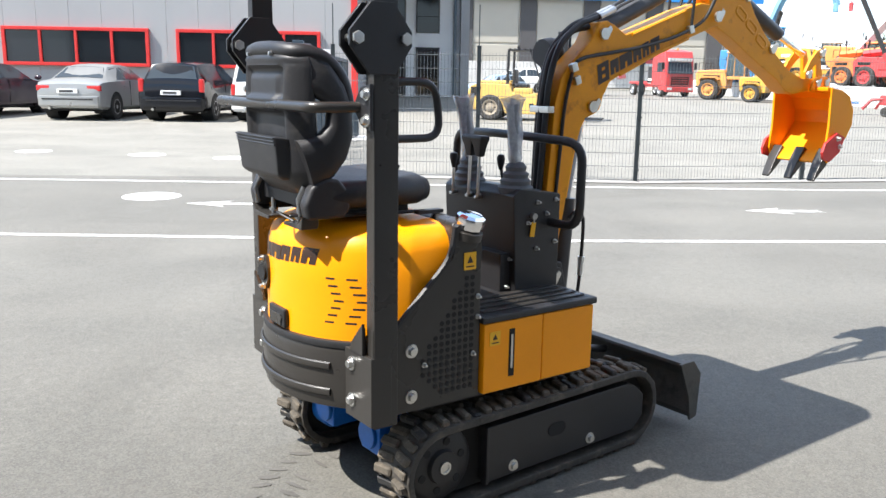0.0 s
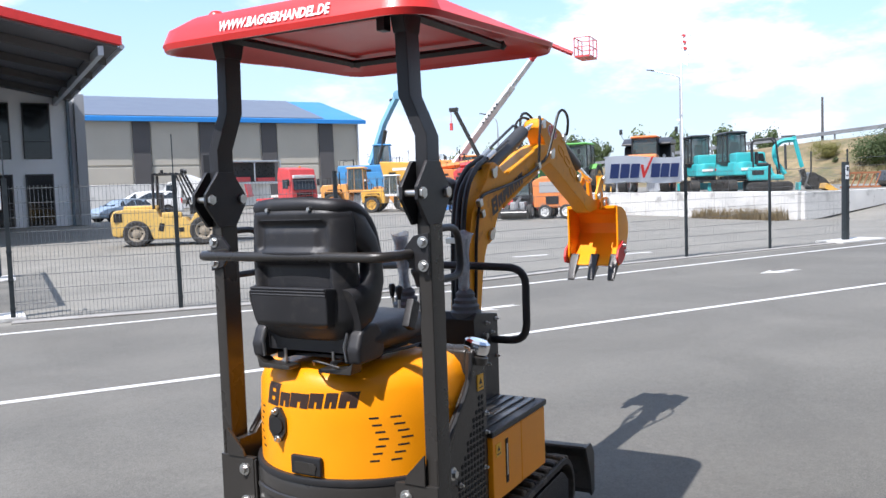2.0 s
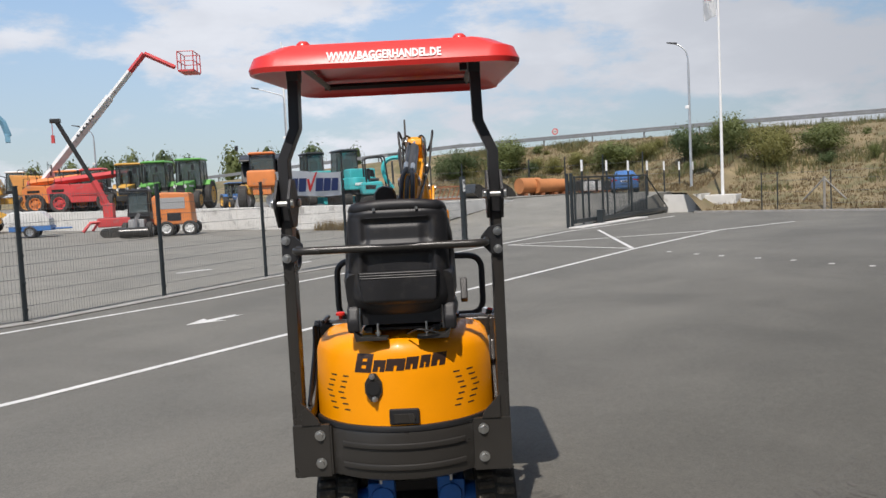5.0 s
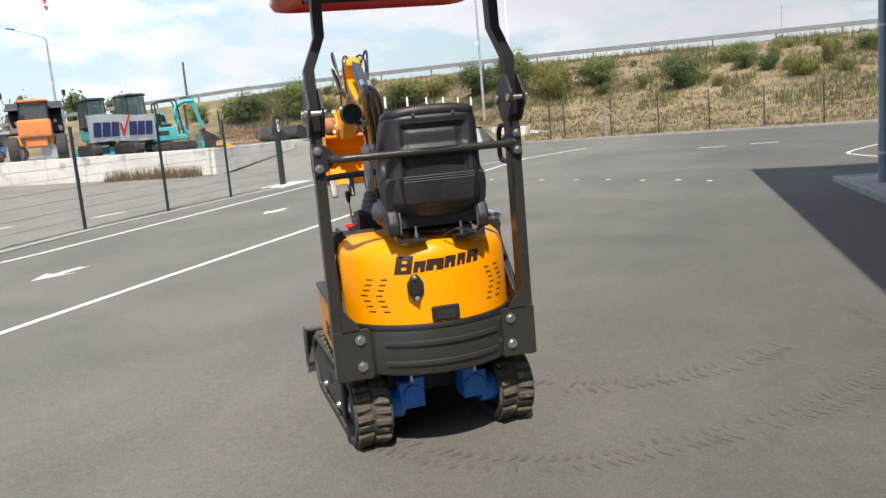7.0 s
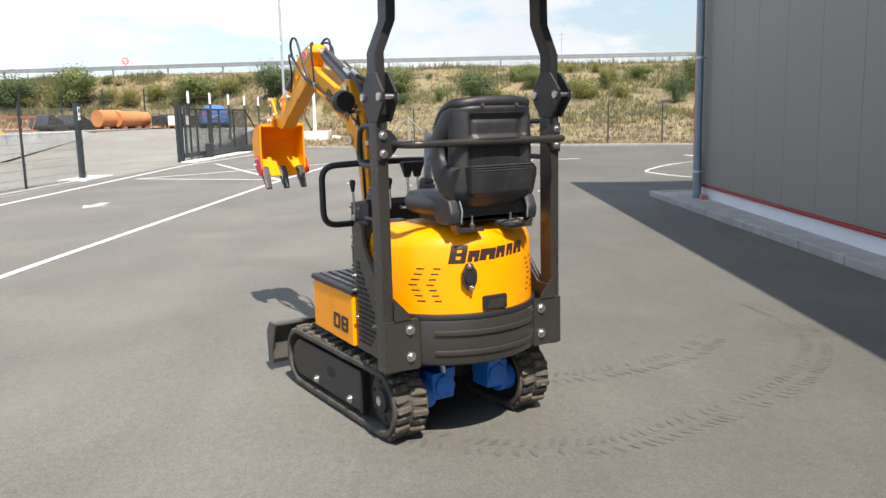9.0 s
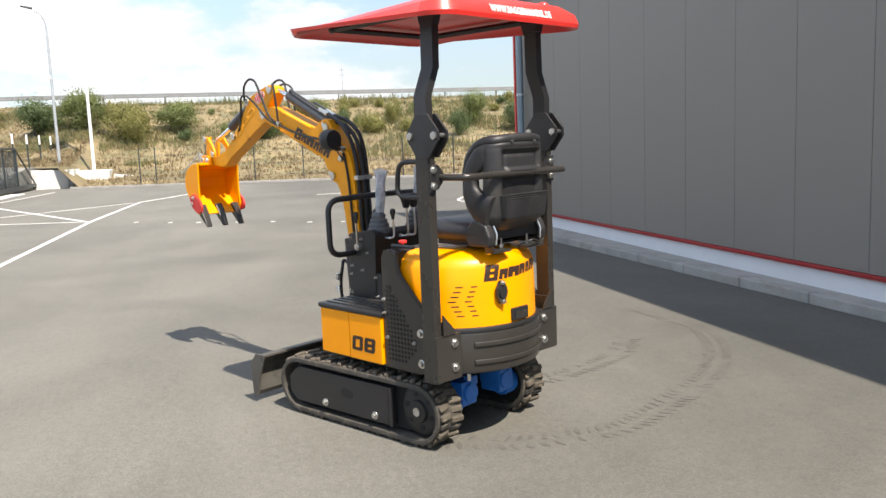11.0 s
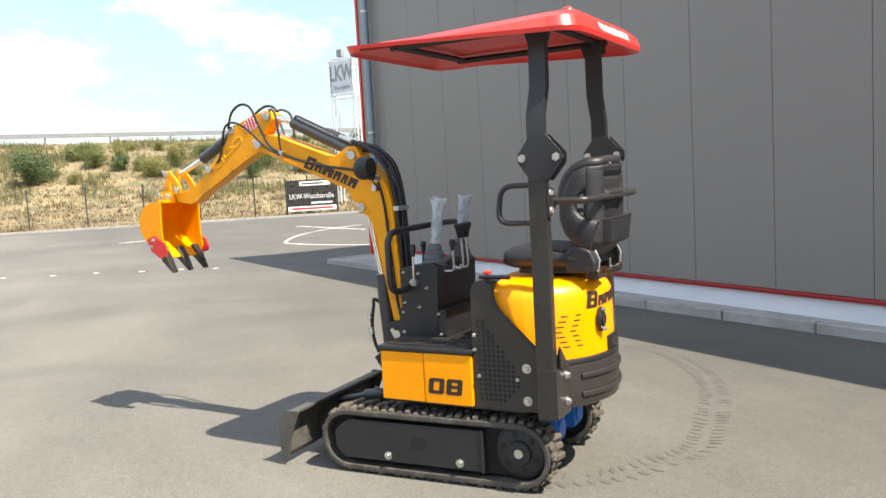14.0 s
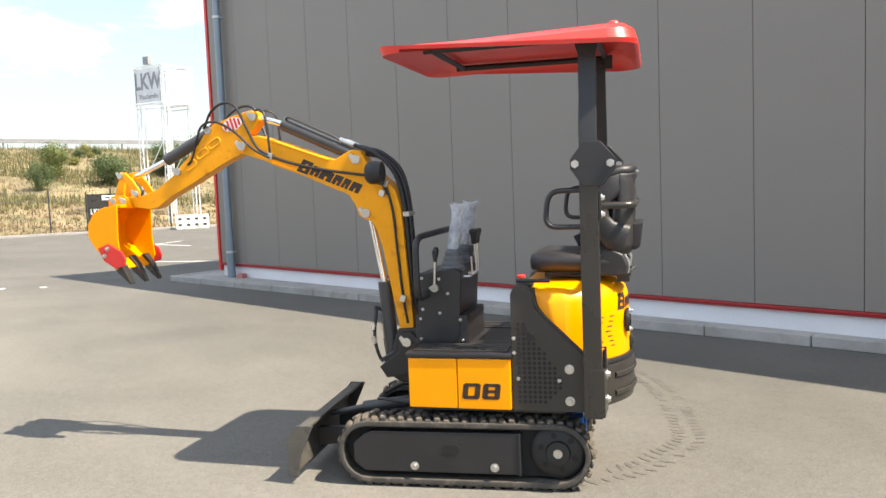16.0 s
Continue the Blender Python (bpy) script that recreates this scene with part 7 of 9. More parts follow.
# stations of a car body: place along it, underside, waist and top heights, half widths at sill, waist and top
SALOON = [(-2.22, 0.44, 0.66, 0.68, 0.70, 0.70, 0.64), (-2.19, 0.30, 0.86, 0.89, 0.80, 0.78, 0.68), (-2.06, 0.26, 0.93, 0.98, 0.85, 0.83, 0.70), (-1.62, 0.24, 0.96, 1.02, 0.87, 0.85, 0.70), (-1.08, 0.24, 0.97, 1.37, 0.87, 0.86, 0.54), (-0.55, 0.24, 0.97, 1.42, 0.87, 0.86, 0.56), (0.05, 0.24, 0.96, 1.41, 0.87, 0.86, 0.56), (0.36, 0.24, 0.95, 1.37, 0.87, 0.86, 0.54), (1.08, 0.24, 0.93, 0.99, 0.87, 0.85, 0.68), (1.70, 0.25, 0.86, 0.90, 0.86, 0.82, 0.62), (2.08, 0.28, 0.72, 0.76, 0.82, 0.76, 0.55), (2.22, 0.40, 0.56, 0.58, 0.66, 0.64, 0.45)]
ESTATE = [(-2.25, 0.44, 0.62, 0.64, 0.72, 0.72, 0.66), (-2.23, 0.30, 0.86, 0.88, 0.82, 0.80, 0.72), (-2.20, 0.26, 0.98, 1.03, 0.86, 0.83, 0.72), (-1.92, 0.25, 1.00, 1.46, 0.88, 0.86, 0.58), (-1.30, 0.24, 1.00, 1.51, 0.88, 0.87, 0.58), (-0.55, 0.24, 0.99, 1.52, 0.88, 0.87, 0.58), (0.05, 0.24, 0.98, 1.50, 0.88, 0.87, 0.58), (0.40, 0.24, 0.97, 1.45, 0.88, 0.87, 0.56), (1.18, 0.24, 0.95, 1.01, 0.88, 0.85, 0.68), (1.78, 0.25, 0.88, 0.92, 0.86, 0.82, 0.62), (2.12, 0.28, 0.74, 0.78, 0.82, 0.76, 0.55), (2.25, 0.40, 0.58, 0.60, 0.66, 0.64, 0.45)]
VAN = [(-2.08, 0.44, 0.58, 0.60, 0.76, 0.76, 0.70), (-2.06, 0.30, 1.00, 1.04, 0.82, 0.82, 0.78), (-2.04, 0.28, 1.05, 1.12, 0.85, 0.84, 0.78), (-1.94, 0.28, 1.06, 1.74, 0.86, 0.85, 0.68), (-1.70, 0.27, 1.06, 1.81, 0.86, 0.86, 0.66), (-0.60, 0.27, 1.06, 1.83, 0.86, 0.86, 0.66), (0.10, 0.27, 1.05, 1.80, 0.86, 0.86, 0.64), (0.45, 0.27, 1.04, 1.70, 0.86, 0.86, 0.62), (1.20, 0.27, 1.00, 1.08, 0.86, 0.84, 0.68), (1.70, 0.28, 0.92, 0.97, 0.85, 0.81, 0.62), (1.98, 0.30, 0.76, 0.80, 0.80, 0.76, 0.55), (2.08, 0.40, 0.58, 0.60, 0.66, 0.64, 0.45)]


def body_ring(st):
    x, z0, zb, zr, h0, hb, hr = st
    half = [(h0 * 0.90, z0), (h0, z0 + 0.07), (h0 + 0.012, (z0 + zb) * 0.52), (hb, zb), (hr, zr - 0.035 * min(1, (zr - zb) * 4)), (hr * 0.72, zr), (hr * 0.35, zr + 0.012)]
    return [(x, -a, b) for a, b in half] + [(x, 0.0, half[-1][1] + 0.004)] + [(x, a, b) for a, b in reversed(half)]


def fittings(parent, x0, x1, w, z0, z1, tint, seed):
    """Small working parts of a machine: rails, steps, lamps, grilles, stripes, hoses."""
    r = random.Random(seed)
    for s in (1, -1):
        part("side_stripe", [box((x0 + x1) / 2, s * (w / 2 + 0.008), z0 + (z1 - z0) * 0.62, (x1 - x0) * 0.55, 0.012, (z1 - z0) * 0.16)], M_VINYL if r.random() < 0.5 else M_GREYBLACK, parent)
        part("side_grille", [box(x0 + (x1 - x0) * 0.22, s * (w / 2 + 0.010), z0 + (z1 - z0) * 0.30, (x1 - x0) * 0.20, 0.014, (z1 - z0) * 0.30)], M_DARK, parent)
        part("hand_rail", [tube(rounded([(x0 + 0.1, s * w * 0.46, z1), (x0 + 0.1, s * w * 0.46, z1 + 0.45), (x0 + (x1 - x0) * 0.35, s * w * 0.46, z1 + 0.45), (x0 + (x1 - x0) * 0.35, s * w * 0.46, z1)], 0.08), 0.02, 6)], M_GREYBLACK, parent)
        part("tail_lamp", [box(x0 - 0.02, s * w * 0.38, z0 + (z1 - z0) * 0.35, 0.04, 0.16, 0.10)], M_LAMP_RED, parent)
        part("front_lamp", [cyl((x1, s * w * 0.36, z0 + (z1 - z0) * 0.55), (x1 + 0.06, s * w * 0.36, z0 + (z1 - z0) * 0.55), 0.08, seg=12)], M_LAMP_CLEAR, parent)
        for k in range(2):
            part("step", [box(x0 + (x1 - x0) * 0.52, s * (w / 2 + 0.06), z0 - 0.05 - k * 0.26, 0.34, 0.14, 0.03)], M_GREYBLACK, parent)
        part("mirror", [tube([(x0 + (x1 - x0) * 0.70, s * w * 0.48, z1 + 0.1), (x0 + (x1 - x0) * 0.72, s * (w / 2 + 0.22), z1 + 0.65)], 0.014, 5), box(x0 + (x1 - x0) * 0.72, s * (w / 2 + 0.22), z1 + 0.78, 0.04, 0.16, 0.26)], M_BLACK, parent)
        part("hose", [tube(smooth_path([(x1 - 0.1, s * 0.2, z0 + 0.1), (x1 + 0.18, s * 0.25, z1 - 0.05), (x1 - 0.2, s * 0.3, z1 + 0.18)], 4), 0.022, 6)], M_HOSE, parent)
    part("exhaust_stack", [cyl((x0 + (x1 - x0) * 0.3, w * 0.22, z1 - 0.05), (x0 + (x1 - x0) * 0.3, w * 0.22, z1 + 0.55), 0.04, seg=10)], M_GREYBLACK, parent)
    part("tow_hitch", [box(x0 - 0.10, 0, z0 + 0.06, 0.22, 0.30, 0.14)], M_GREYBLACK, parent, bevel=0.02)


def car(m, label, body_paint, shape=SALOON, category="car", van=False):
    t = thing("car", m, label, category, "cars parked before the office")
    L = shape[-1][0] - shape[0][0]
    x0, x1 = shape[0][0], shape[-1][0]
    W = shape[5][4] * 2
    part("body", [loft([body_ring(s) for s in shape])], body_paint, t, sharp=34)

    def across(i, j, f, u):
        """A point on the slope between two stations, u from side to side."""
        a, b = body_ring(shape[i])[4:11], body_ring(shape[j])[4:11]
        k = min(5, int(u * 6))
        g = u * 6 - k
        pa = Vector(a[k]).lerp(Vector(a[k + 1]), g)
        pb = Vector(b[k]).lerp(Vector(b[k + 1]), g)
        return pa.lerp(pb, f)

    def slope_pane(name, i, j, u0, u1, f0, f1):
        nrm = Vector((-1 if shape[i][0] < 0 else 1, 0, 0.6)).normalized()
        low = [across(i, j, f0, u0 + (u1 - u0) * k / 8) for k in range(9)]
        high = [across(i, j, f1, u0 + 0.02 + (u1 - u0 - 0.04) * k / 8) for k in range(9)]
        ring = low + high[::-1]
        part(name, [loft([[tuple(p - nrm * 0.01) for p in ring], [tuple(p + nrm * 0.006) for p in ring]])], M_CARGLASS, t)
    if van:
        slope_pane("rear_window", 2, 3, 0.06, 0.47, 0.06, 0.84)
        slope_pane("rear_window", 2, 3, 0.53, 0.94, 0.06, 0.84)
        part("door_gap", [box(x0 - 0.004, 0, 0.86, 0.03, 0.014, 0.62)], M_DARK, t)
        part("rear_handle", [box(x0 - 0.01, 0.07, 0.95, 0.04, 0.10, 0.05)], M_BLACK, t, bevel=0.008)
    else:
        slope_pane("rear_window", 3 if shape is SALOON else 2, 4 if shape is SALOON else 3, 0.04, 0.96, 0.10, 0.90)
    slope_pane("windscreen", 8, 7, 0.03, 0.97, 0.06, 0.92)

    def side_pane(ids, cut0, cut1, s):
        low, high = [], []
        for n, i in enumerate(ids):
            st = shape[i]
            zr = st[3] - 0.035
            lo, hi = Vector((st[0], s * st[5], st[2])), Vector((st[0], s * st[6], zr))
            low.append(lo.lerp(hi, 0.10))
            high.append(lo.lerp(hi, 0.88))
        low[0], high[0] = low[0].lerp(low[1], cut0), high[0].lerp(high[1], cut0)
        low[-1], high[-1] = low[-1].lerp(low[-2], cut1), high[-1].lerp(high[-2], cut1)
        ring = low + high[::-1]
        off = Vector((0, s, 0.35)).normalized()
        part("side_window", [loft([[tuple(p - off * 0.01) for p in ring], [tuple(p + off * 0.006) for p in ring]])], M_CARGLASS, t)
    first = 3 if shape is SALOON else 4 if van else 3
    for s in (1, -1):
        if van:
            side_pane([6, 7, 8], 0.05, 0.35, s)
        else:
            side_pane([first, 4, 5], 0.35 if shape is SALOON else 0.08, 0.06, s)
            side_pane([5, 6, 7, 8], 0.04, 0.30, s)
            part("door_handle", [box(-0.75, s * (W / 2 + 0.005), shape[5][2] - 0.12, 0.16, 0.03, 0.03)], body_paint, t, bevel=0.008)
        part("door_gap", [box(-0.42, s * (W / 2 + 0.002), 0.66, 0.012, 0.02, 0.66)], M_DARK, t)
        part("mirror", [ball((0.92, s * (W / 2 + 0.10), shape[7][2] + 0.08), 0.09, 0.7, 1.15, 0.8)], body_paint, t)
        if van or shape is ESTATE:
            part("tail_lamp", [box(x0 + 0.05, s * (W / 2 - 0.09), 0.90 if not van else 0.92, 0.10, 0.14, 0.34)], M_LAMP_RED, t, bevel=0.03)
        else:
            part("tail_lamp", [box(x0 + 0.07, s * (W / 2 - 0.22), 0.79, 0.11, 0.36, 0.15)], M_LAMP_RED, t, bevel=0.03)
        part("headlamp", [box(x1 - 0.16, s * (W / 2 - 0.26), 0.66, 0.14, 0.34, 0.14)], M_LAMP_CLEAR, t, bevel=0.03)
    part("bumper", [loft([[(x0 - 0.02, -W / 2 + 0.10, z), (x0 - 0.05, -W / 2 + 0.25, z), (x0 - 0.06, 0, z), (x0 - 0.05, W / 2 - 0.25, z), (x0 - 0.02, W / 2 - 0.10, z), (x0 + 0.30, W / 2 + 0.01, z), (x0 + 0.30, -W / 2 - 0.01, z)] for z in (0.34, 0.40, 0.54, 0.60)])], body_paint, t, bevel=0.02)
    part("bumper_strip", [box(x0 - 0.056, 0, 0.52, 0.014, W - 0.42, 0.035)], M_BLACK, t, bevel=0.004)
    part("underside", [box(0, 0, 0.27, L - 0.5, W - 0.2, 0.12)], M_DARK, t)
    part("number_plate", [box(x0 - 0.030 if not van else x0 - 0.02, 0, 0.72, 0.05, 0.52, 0.115)], M_WHITE, t, bevel=0.004)
    part("plate_bar", [box(x0 - 0.058 if not van else x0 - 0.048, 0.02, 0.72, 0.004, 0.36, 0.06)], M_CYL, t)
    part("exhaust_pipe", [cyl((x0 + 0.02, W / 2 - 0.40, 0.30), (x0 - 0.08, W / 2 - 0.40, 0.29), 0.035)], M_STEEL, t)
    for x in (x0 + 0.86, x1 - 0.85):
        for s in (1, -1):
            # near-black cylinder drawn for the shaded hollow of the arch
            part("wheel_arch", [cyl((x, s * (W / 2 - 0.30), 0.34), (x, s * (W / 2 + 0.016), 0.34), 0.37, seg=24)], M_DARK, t)
            wheel(t, x, s * (W / 2 - 0.075), 0.315, 0.20)
    return t


car(pose(-8.88, 27.6, 0, 0, 0, 84) @ Matrix.Scale(1.14, 4), "silver four-door saloon parked facing the office", P_SILVER)
car(pose(-5.95, 27.6, 0, 0, 0, 84) @ Matrix.Scale(1.13, 4), "black estate car parked facing the office", P_CARBLACK, ESTATE)
car(pose(-12.6, 27.8, 0, 0, 0, 83) @ Matrix.Scale(1.14, 4), "dark plum saloon parked facing the office", P_PLUM)
car(pose(-3.35, 27.35, 0, 0, 0, 79), "white panel van with glazed rear doors parked facing the office", P_WHITE, VAN, "van", True)
car(pose(8.85, 56.1, 0.15, 0, 0, 172) @ Matrix.Scale(1.08, 4), "white estate car with dark windows parked behind the forklift", P_WHITE, ESTATE)
car(pose(7.4, 54.9, 0, 0, 0, -150) @ Matrix.Scale(0.9, 4), "pale blue car parked beside the white estate car", P_ICE, ESTATE)


def forklift(m):
    t = thing("forklift", m, "large weathered yellow counterbalance forklift", "forklift")
    part("chassis", [prism('y', [(-1.50, 0.30), (-1.58, 0.45), (-1.58, 1.12), (-1.42, 1.22), (-0.42, 1.18), (-0.30, 0.92), (0.45, 0.90), (0.60, 0.72), (0.78, 1.02), (1.10, 1.06), (1.25, 0.90), (1.30, 0.35), (0.62, 0.22), (-0.55, 0.22), (-0.70, 0.60), (-1.05, 0.82), (-1.40, 0.60)], -0.72, 0.72)], P_FORK, t, bevel=0.04, seg=2)
    part("counterweight", [prism('y', [(-1.52, 0.30), (-1.80, 0.36), (-1.84, 0.95), (-1.72, 1.16), (-1.52, 1.20)], -0.70, 0.70)], P_FORK, t, bevel=0.06)
    part("rear_grille", [box(-1.60, -0.725, 0.95, 0.26, 0.012, 0.28)], M_GREYBLACK, t)
    part("hood_cover", [box(-0.92, 0, 1.24, 1.05, 1.10, 0.14)], P_FORK, t, bevel=0.05)
    part("side_tank", [box(0.05, -0.60, 0.98, 0.62, 0.26, 0.18)], P_FORK, t, bevel=0.04)
    part("seat", [box(-0.10, 0, 1.12, 0.48, 0.5, 0.16), box(-0.34, 0, 1.42, 0.14, 0.48, 0.52)], M_SEAT, t, bevel=0.05)
    part("dash", [box(0.72, 0, 1.14, 0.26, 0.8, 0.32)], M_BLACK, t, bevel=0.04)
    part("steering_wheel", [tube([(0.50 + 0.06 * math.sin(a * 0.5236), 0.17 * math.cos(a * 0.5236), 1.40 + 0.15 * math.sin(a * 0.5236)) for a in range(13)], 0.016, 6)], M_BLACK, t)
    for s in (1, -1):
        part("guard_post", [tube([(0.98, s * 0.55, 1.05), (0.42, s * 0.52, 2.28)], 0.04, 6)], M_BLACK, t)
        part("guard_brace", [tube([(0.72, s * 0.55, 1.0), (0.22, s * 0.52, 2.28)], 0.028, 6)], M_BLACK, t)
        part("guard_post", [tube([(-0.52, s * 0.55, 1.15), (-0.50, s * 0.52, 2.28)], 0.045, 6)], M_BLACK, t)
        part("mast_rail", [box(1.27, s * 0.40, 1.62, 0.34, 0.10, 2.55)], M_BLACK, t, bevel=0.01)
        part("fork", [box(2.10, s * 0.32, 0.10, 1.1, 0.12, 0.05), box(1.58, s * 0.32, 0.42, 0.06, 0.12, 0.62)], M_BLACK, t, bevel=0.01)
        part("working_lamp", [cyl((0.36, s * 0.45, 2.40), (0.47, s * 0.45, 2.40), 0.07)], M_BLACK, t)
        part("side_mark", [box(-0.28, s * 0.724, 0.60, 0.16, 0.006, 0.26, 0, 12, 0)], M_BLACK, t)
        part("side_vent", [box(0.34, s * 0.724, 0.50, 0.16, 0.006, 0.14)], M_BLACK, t)
        wheel(t, 1.05, s * 0.70, 0.46, 0.36, rim=M_HUB)
        wheel(t, -1.05, s * 0.66, 0.42, 0.30, rim=M_HUB)
    part("guard_roof", [box(-0.05, 0, 2.30, 0.98, 1.12, 0.03)], M_BLACK, t)
    for k in range(6):
        part("roof_bar", [box(-0.46 + k * 0.17, 0, 2.33, 0.05, 1.1, 0.04)], M_BLACK, t)
    for z in (0.45, 1.2, 2.2, 2.85):
        part("mast_tie", [box(1.27, 0, z, 0.10, 0.86, 0.12)], M_BLACK, t, bevel=0.01)
    for y in (-0.26, -0.13, 0.13, 0.26):
        part("mast_chain", [box(1.24, y, 1.55, 0.06, 0.06, 2.4)], M_GREYBLACK, t)
    part("lift_ram", [cyl((1.27, 0, 0.4), (1.27, 0, 2.4), 0.06)], M_CYL, t)
    part("carriage", [box(1.52, 0, 0.42, 0.08, 1.2, 0.62)], M_BLACK, t, bevel=0.01)
    part("beacon", [cyl((-0.3, 0.2, 2.34), (-0.3, 0.2, 2.46), 0.05)], M_BLACK, t)
    return t


forklift(pose(4.75, 28.35, 0, 0, 0, -19))


def wheel_loader(m, body_paint, label, s_=1.0, white_cab=False):
    t = thing("wheel_loader", m @ Matrix.Scale(s_, 4), label, "wheel loader")
    part("rear_body", [prism('y', [(-2.6, 0.9), (-2.7, 1.7), (-2.5, 1.95), (-0.75, 2.0), (-0.55, 1.2), (-0.6, 0.75), (-2.2, 0.7)], -0.75, 0.75)], body_paint, t, bevel=0.07)
    part("grille", [box(-2.69, 0, 1.4, 0.04, 0.9, 0.6)], M_BLACK, t)
    cab(t, -0.75, 0.55, 1.25, 1.35, 3.1, P_WHITE if white_cab else body_paint, P_WHITE if white_cab else body_paint)
    part("front_frame", [prism('y', [(0.5, 0.6), (0.5, 1.3), (1.3, 1.7), (1.7, 1.5), (2.0, 0.8), (1.6, 0.55)], -0.45, 0.45)], body_paint, t, bevel=0.04)
    for s in (1, -1):
        part("lift_arm", [prism('y', [(1.2, 1.7), (1.5, 1.75), (2.2, 1.45), (2.9, 0.75), (2.9, 0.5), (2.65, 0.5), (2.05, 1.15), (1.2, 1.4)], s * 0.5 - 0.06, s * 0.5 + 0.06)], body_paint, t, bevel=0.02)
        part("arm_ram", [cyl((0.9, s * 0.35, 0.95), (2.1, s * 0.35, 1.25), 0.06)], M_CYL, t)
        part("fender", [prism('y', [(-2.35, 1.35), (-2.2, 1.55), (-1.2, 1.55), (-1.0, 1.35), (-1.05, 1.30), (-1.25, 1.45), (-2.15, 1.45), (-2.3, 1.30)], s * 0.95 - 0.25, s * 0.95 + 0.25)], body_paint, t)
        part("lamp", [cyl((0.55, s * 0.5, 2.2), (0.66, s * 0.5, 2.2), 0.08)], M_LAMP_CLEAR, t)
        wheel(t, 1.25, s * 0.92, 0.68, 0.46, rim=body_paint)
        wheel(t, -1.70, s * 0.92, 0.68, 0.46, rim=body_paint)
    part("bucket", [prism('y', [(2.75, 0.95), (2.85, 1.0), (3.0, 0.85), (3.05, 0.35), (3.75, 0.12), (3.75, 0.07), (2.95, 0.07), (2.75, 0.35)], -1.15, 1.15)], M_GREYBLACK, t, bevel=0.02)
    for s in (1, -1):
        part("bucket_side", [prism('y', [(2.78, 0.95), (2.75, 0.35), (2.95, 0.08), (3.75, 0.08), (3.4, 0.6), (2.95, 0.98)], s * 1.15 - 0.02, s * 1.15 + 0.02)], M_GREYBLACK, t)
    part("exhaust", [cyl((-1.5, 0.3, 1.95), (-1.5, 0.3, 2.7), 0.05)], M_BLACK, t)
    fittings(t, -2.6, -0.6, 1.5, 0.8, 1.98, body_paint, 3)
    return t


wheel_loader(pose(22.75, 53.0, 0, 0, 0, -38), P_LORANGE, "faded orange wheel loader with tall tyres", 0.96)
wheel_loader(pose(23.2, 48.6, 0, 0, 0, -40), P_YELLOW, "small yellow wheel loader with white cab and steel bucket", 0.76, True)


def truck(m):
    t = thing("truck", m, "red articulated truck tractor unit without trailer", "truck")
    part("cab_shell", [prism('y', [(1.0, 0.75), (1.0, 3.1), (1.25, 3.65), (2.9, 3.45), (3.15, 2.6), (3.3, 1.4), (3.3, 0.45), (2.3, 0.45), (2.0, 0.75)], -1.22, 1.22)], P_RED, t, bevel=0.09, seg=3)
    part("windscreen", [loft([[(3.34, -1.05, 1.75), (3.31, -1.05, 1.75), (3.31, 1.05, 1.75), (3.34, 1.05, 1.75)], [(3.17, -0.98, 2.65), (3.13, -0.98, 2.65), (3.13, 0.98, 2.65), (3.17, 0.98, 2.65)]])], M_CARGLASS, t)
    part("sun_visor", [box(3.18, 0, 2.82, 0.25, 2.0, 0.28)], P_WHITE, t, bevel=0.05)
    part("grille", [box(3.32, 0, 1.15, 0.05, 1.5, 0.75)], M_DARK, t)
    for k in range(4):
        part("grille_bar", [box(3.35, 0, 0.88 + k * 0.18, 0.03, 1.4, 0.04)], P_RED, t)
    part("bumper", [box(3.28, 0, 0.55, 0.25, 2.4, 0.42)], P_RED, t, bevel=0.06)
    part("chassis", [box(-1.2, 0.35, 0.85, 4.8, 0.12, 0.28), box(-1.2, -0.35, 0.85, 4.8, 0.12, 0.28)], P_RED, t)
    part("fifth_wheel", [cyl((-1.6, 0, 1.05), (-1.6, 0, 1.2), 0.55)], M_BLACK, t)
    part("tank", [cyl((0.1, 0.95, 0.75), (1.0, 0.95, 0.75), 0.32)], M_GALV, t)
    for s in (1, -1):
        part("side_window", [box(2.3, s * 1.215, 2.25, 0.9, 0.03, 0.75)], M_CARGLASS, t, bevel=0.01)
        part("mirror", [box(3.1, s * 1.42, 2.35, 0.12, 0.22, 0.55)], M_BLACK, t, bevel=0.03)
        part("headlamp", [box(3.38, s * 0.9, 0.6, 0.06, 0.4, 0.2)], M_LAMP_CLEAR, t, bevel=0.02)
        part("mudguard", [prism('y', [(-2.9, 0.95), (-2.7, 1.15), (-0.6, 1.15), (-0.4, 0.95)], s * 1.0 - 0.25, s * 1.0 + 0.25)], P_RED, t, bevel=0.03)
        for x in (2.35, -1.0, -2.3):
            wheel(t, x, s * 1.05, 0.50, 0.32)
    part("beacon", [cyl((1.8, 0.5, 3.6), (1.8, 0.5, 3.75), 0.09)], P_LORANGE, t)
    return t


truck(pose(19.95, 60.3, 0, 0, 0, -80) @ Matrix.Scale(0.89, 4))


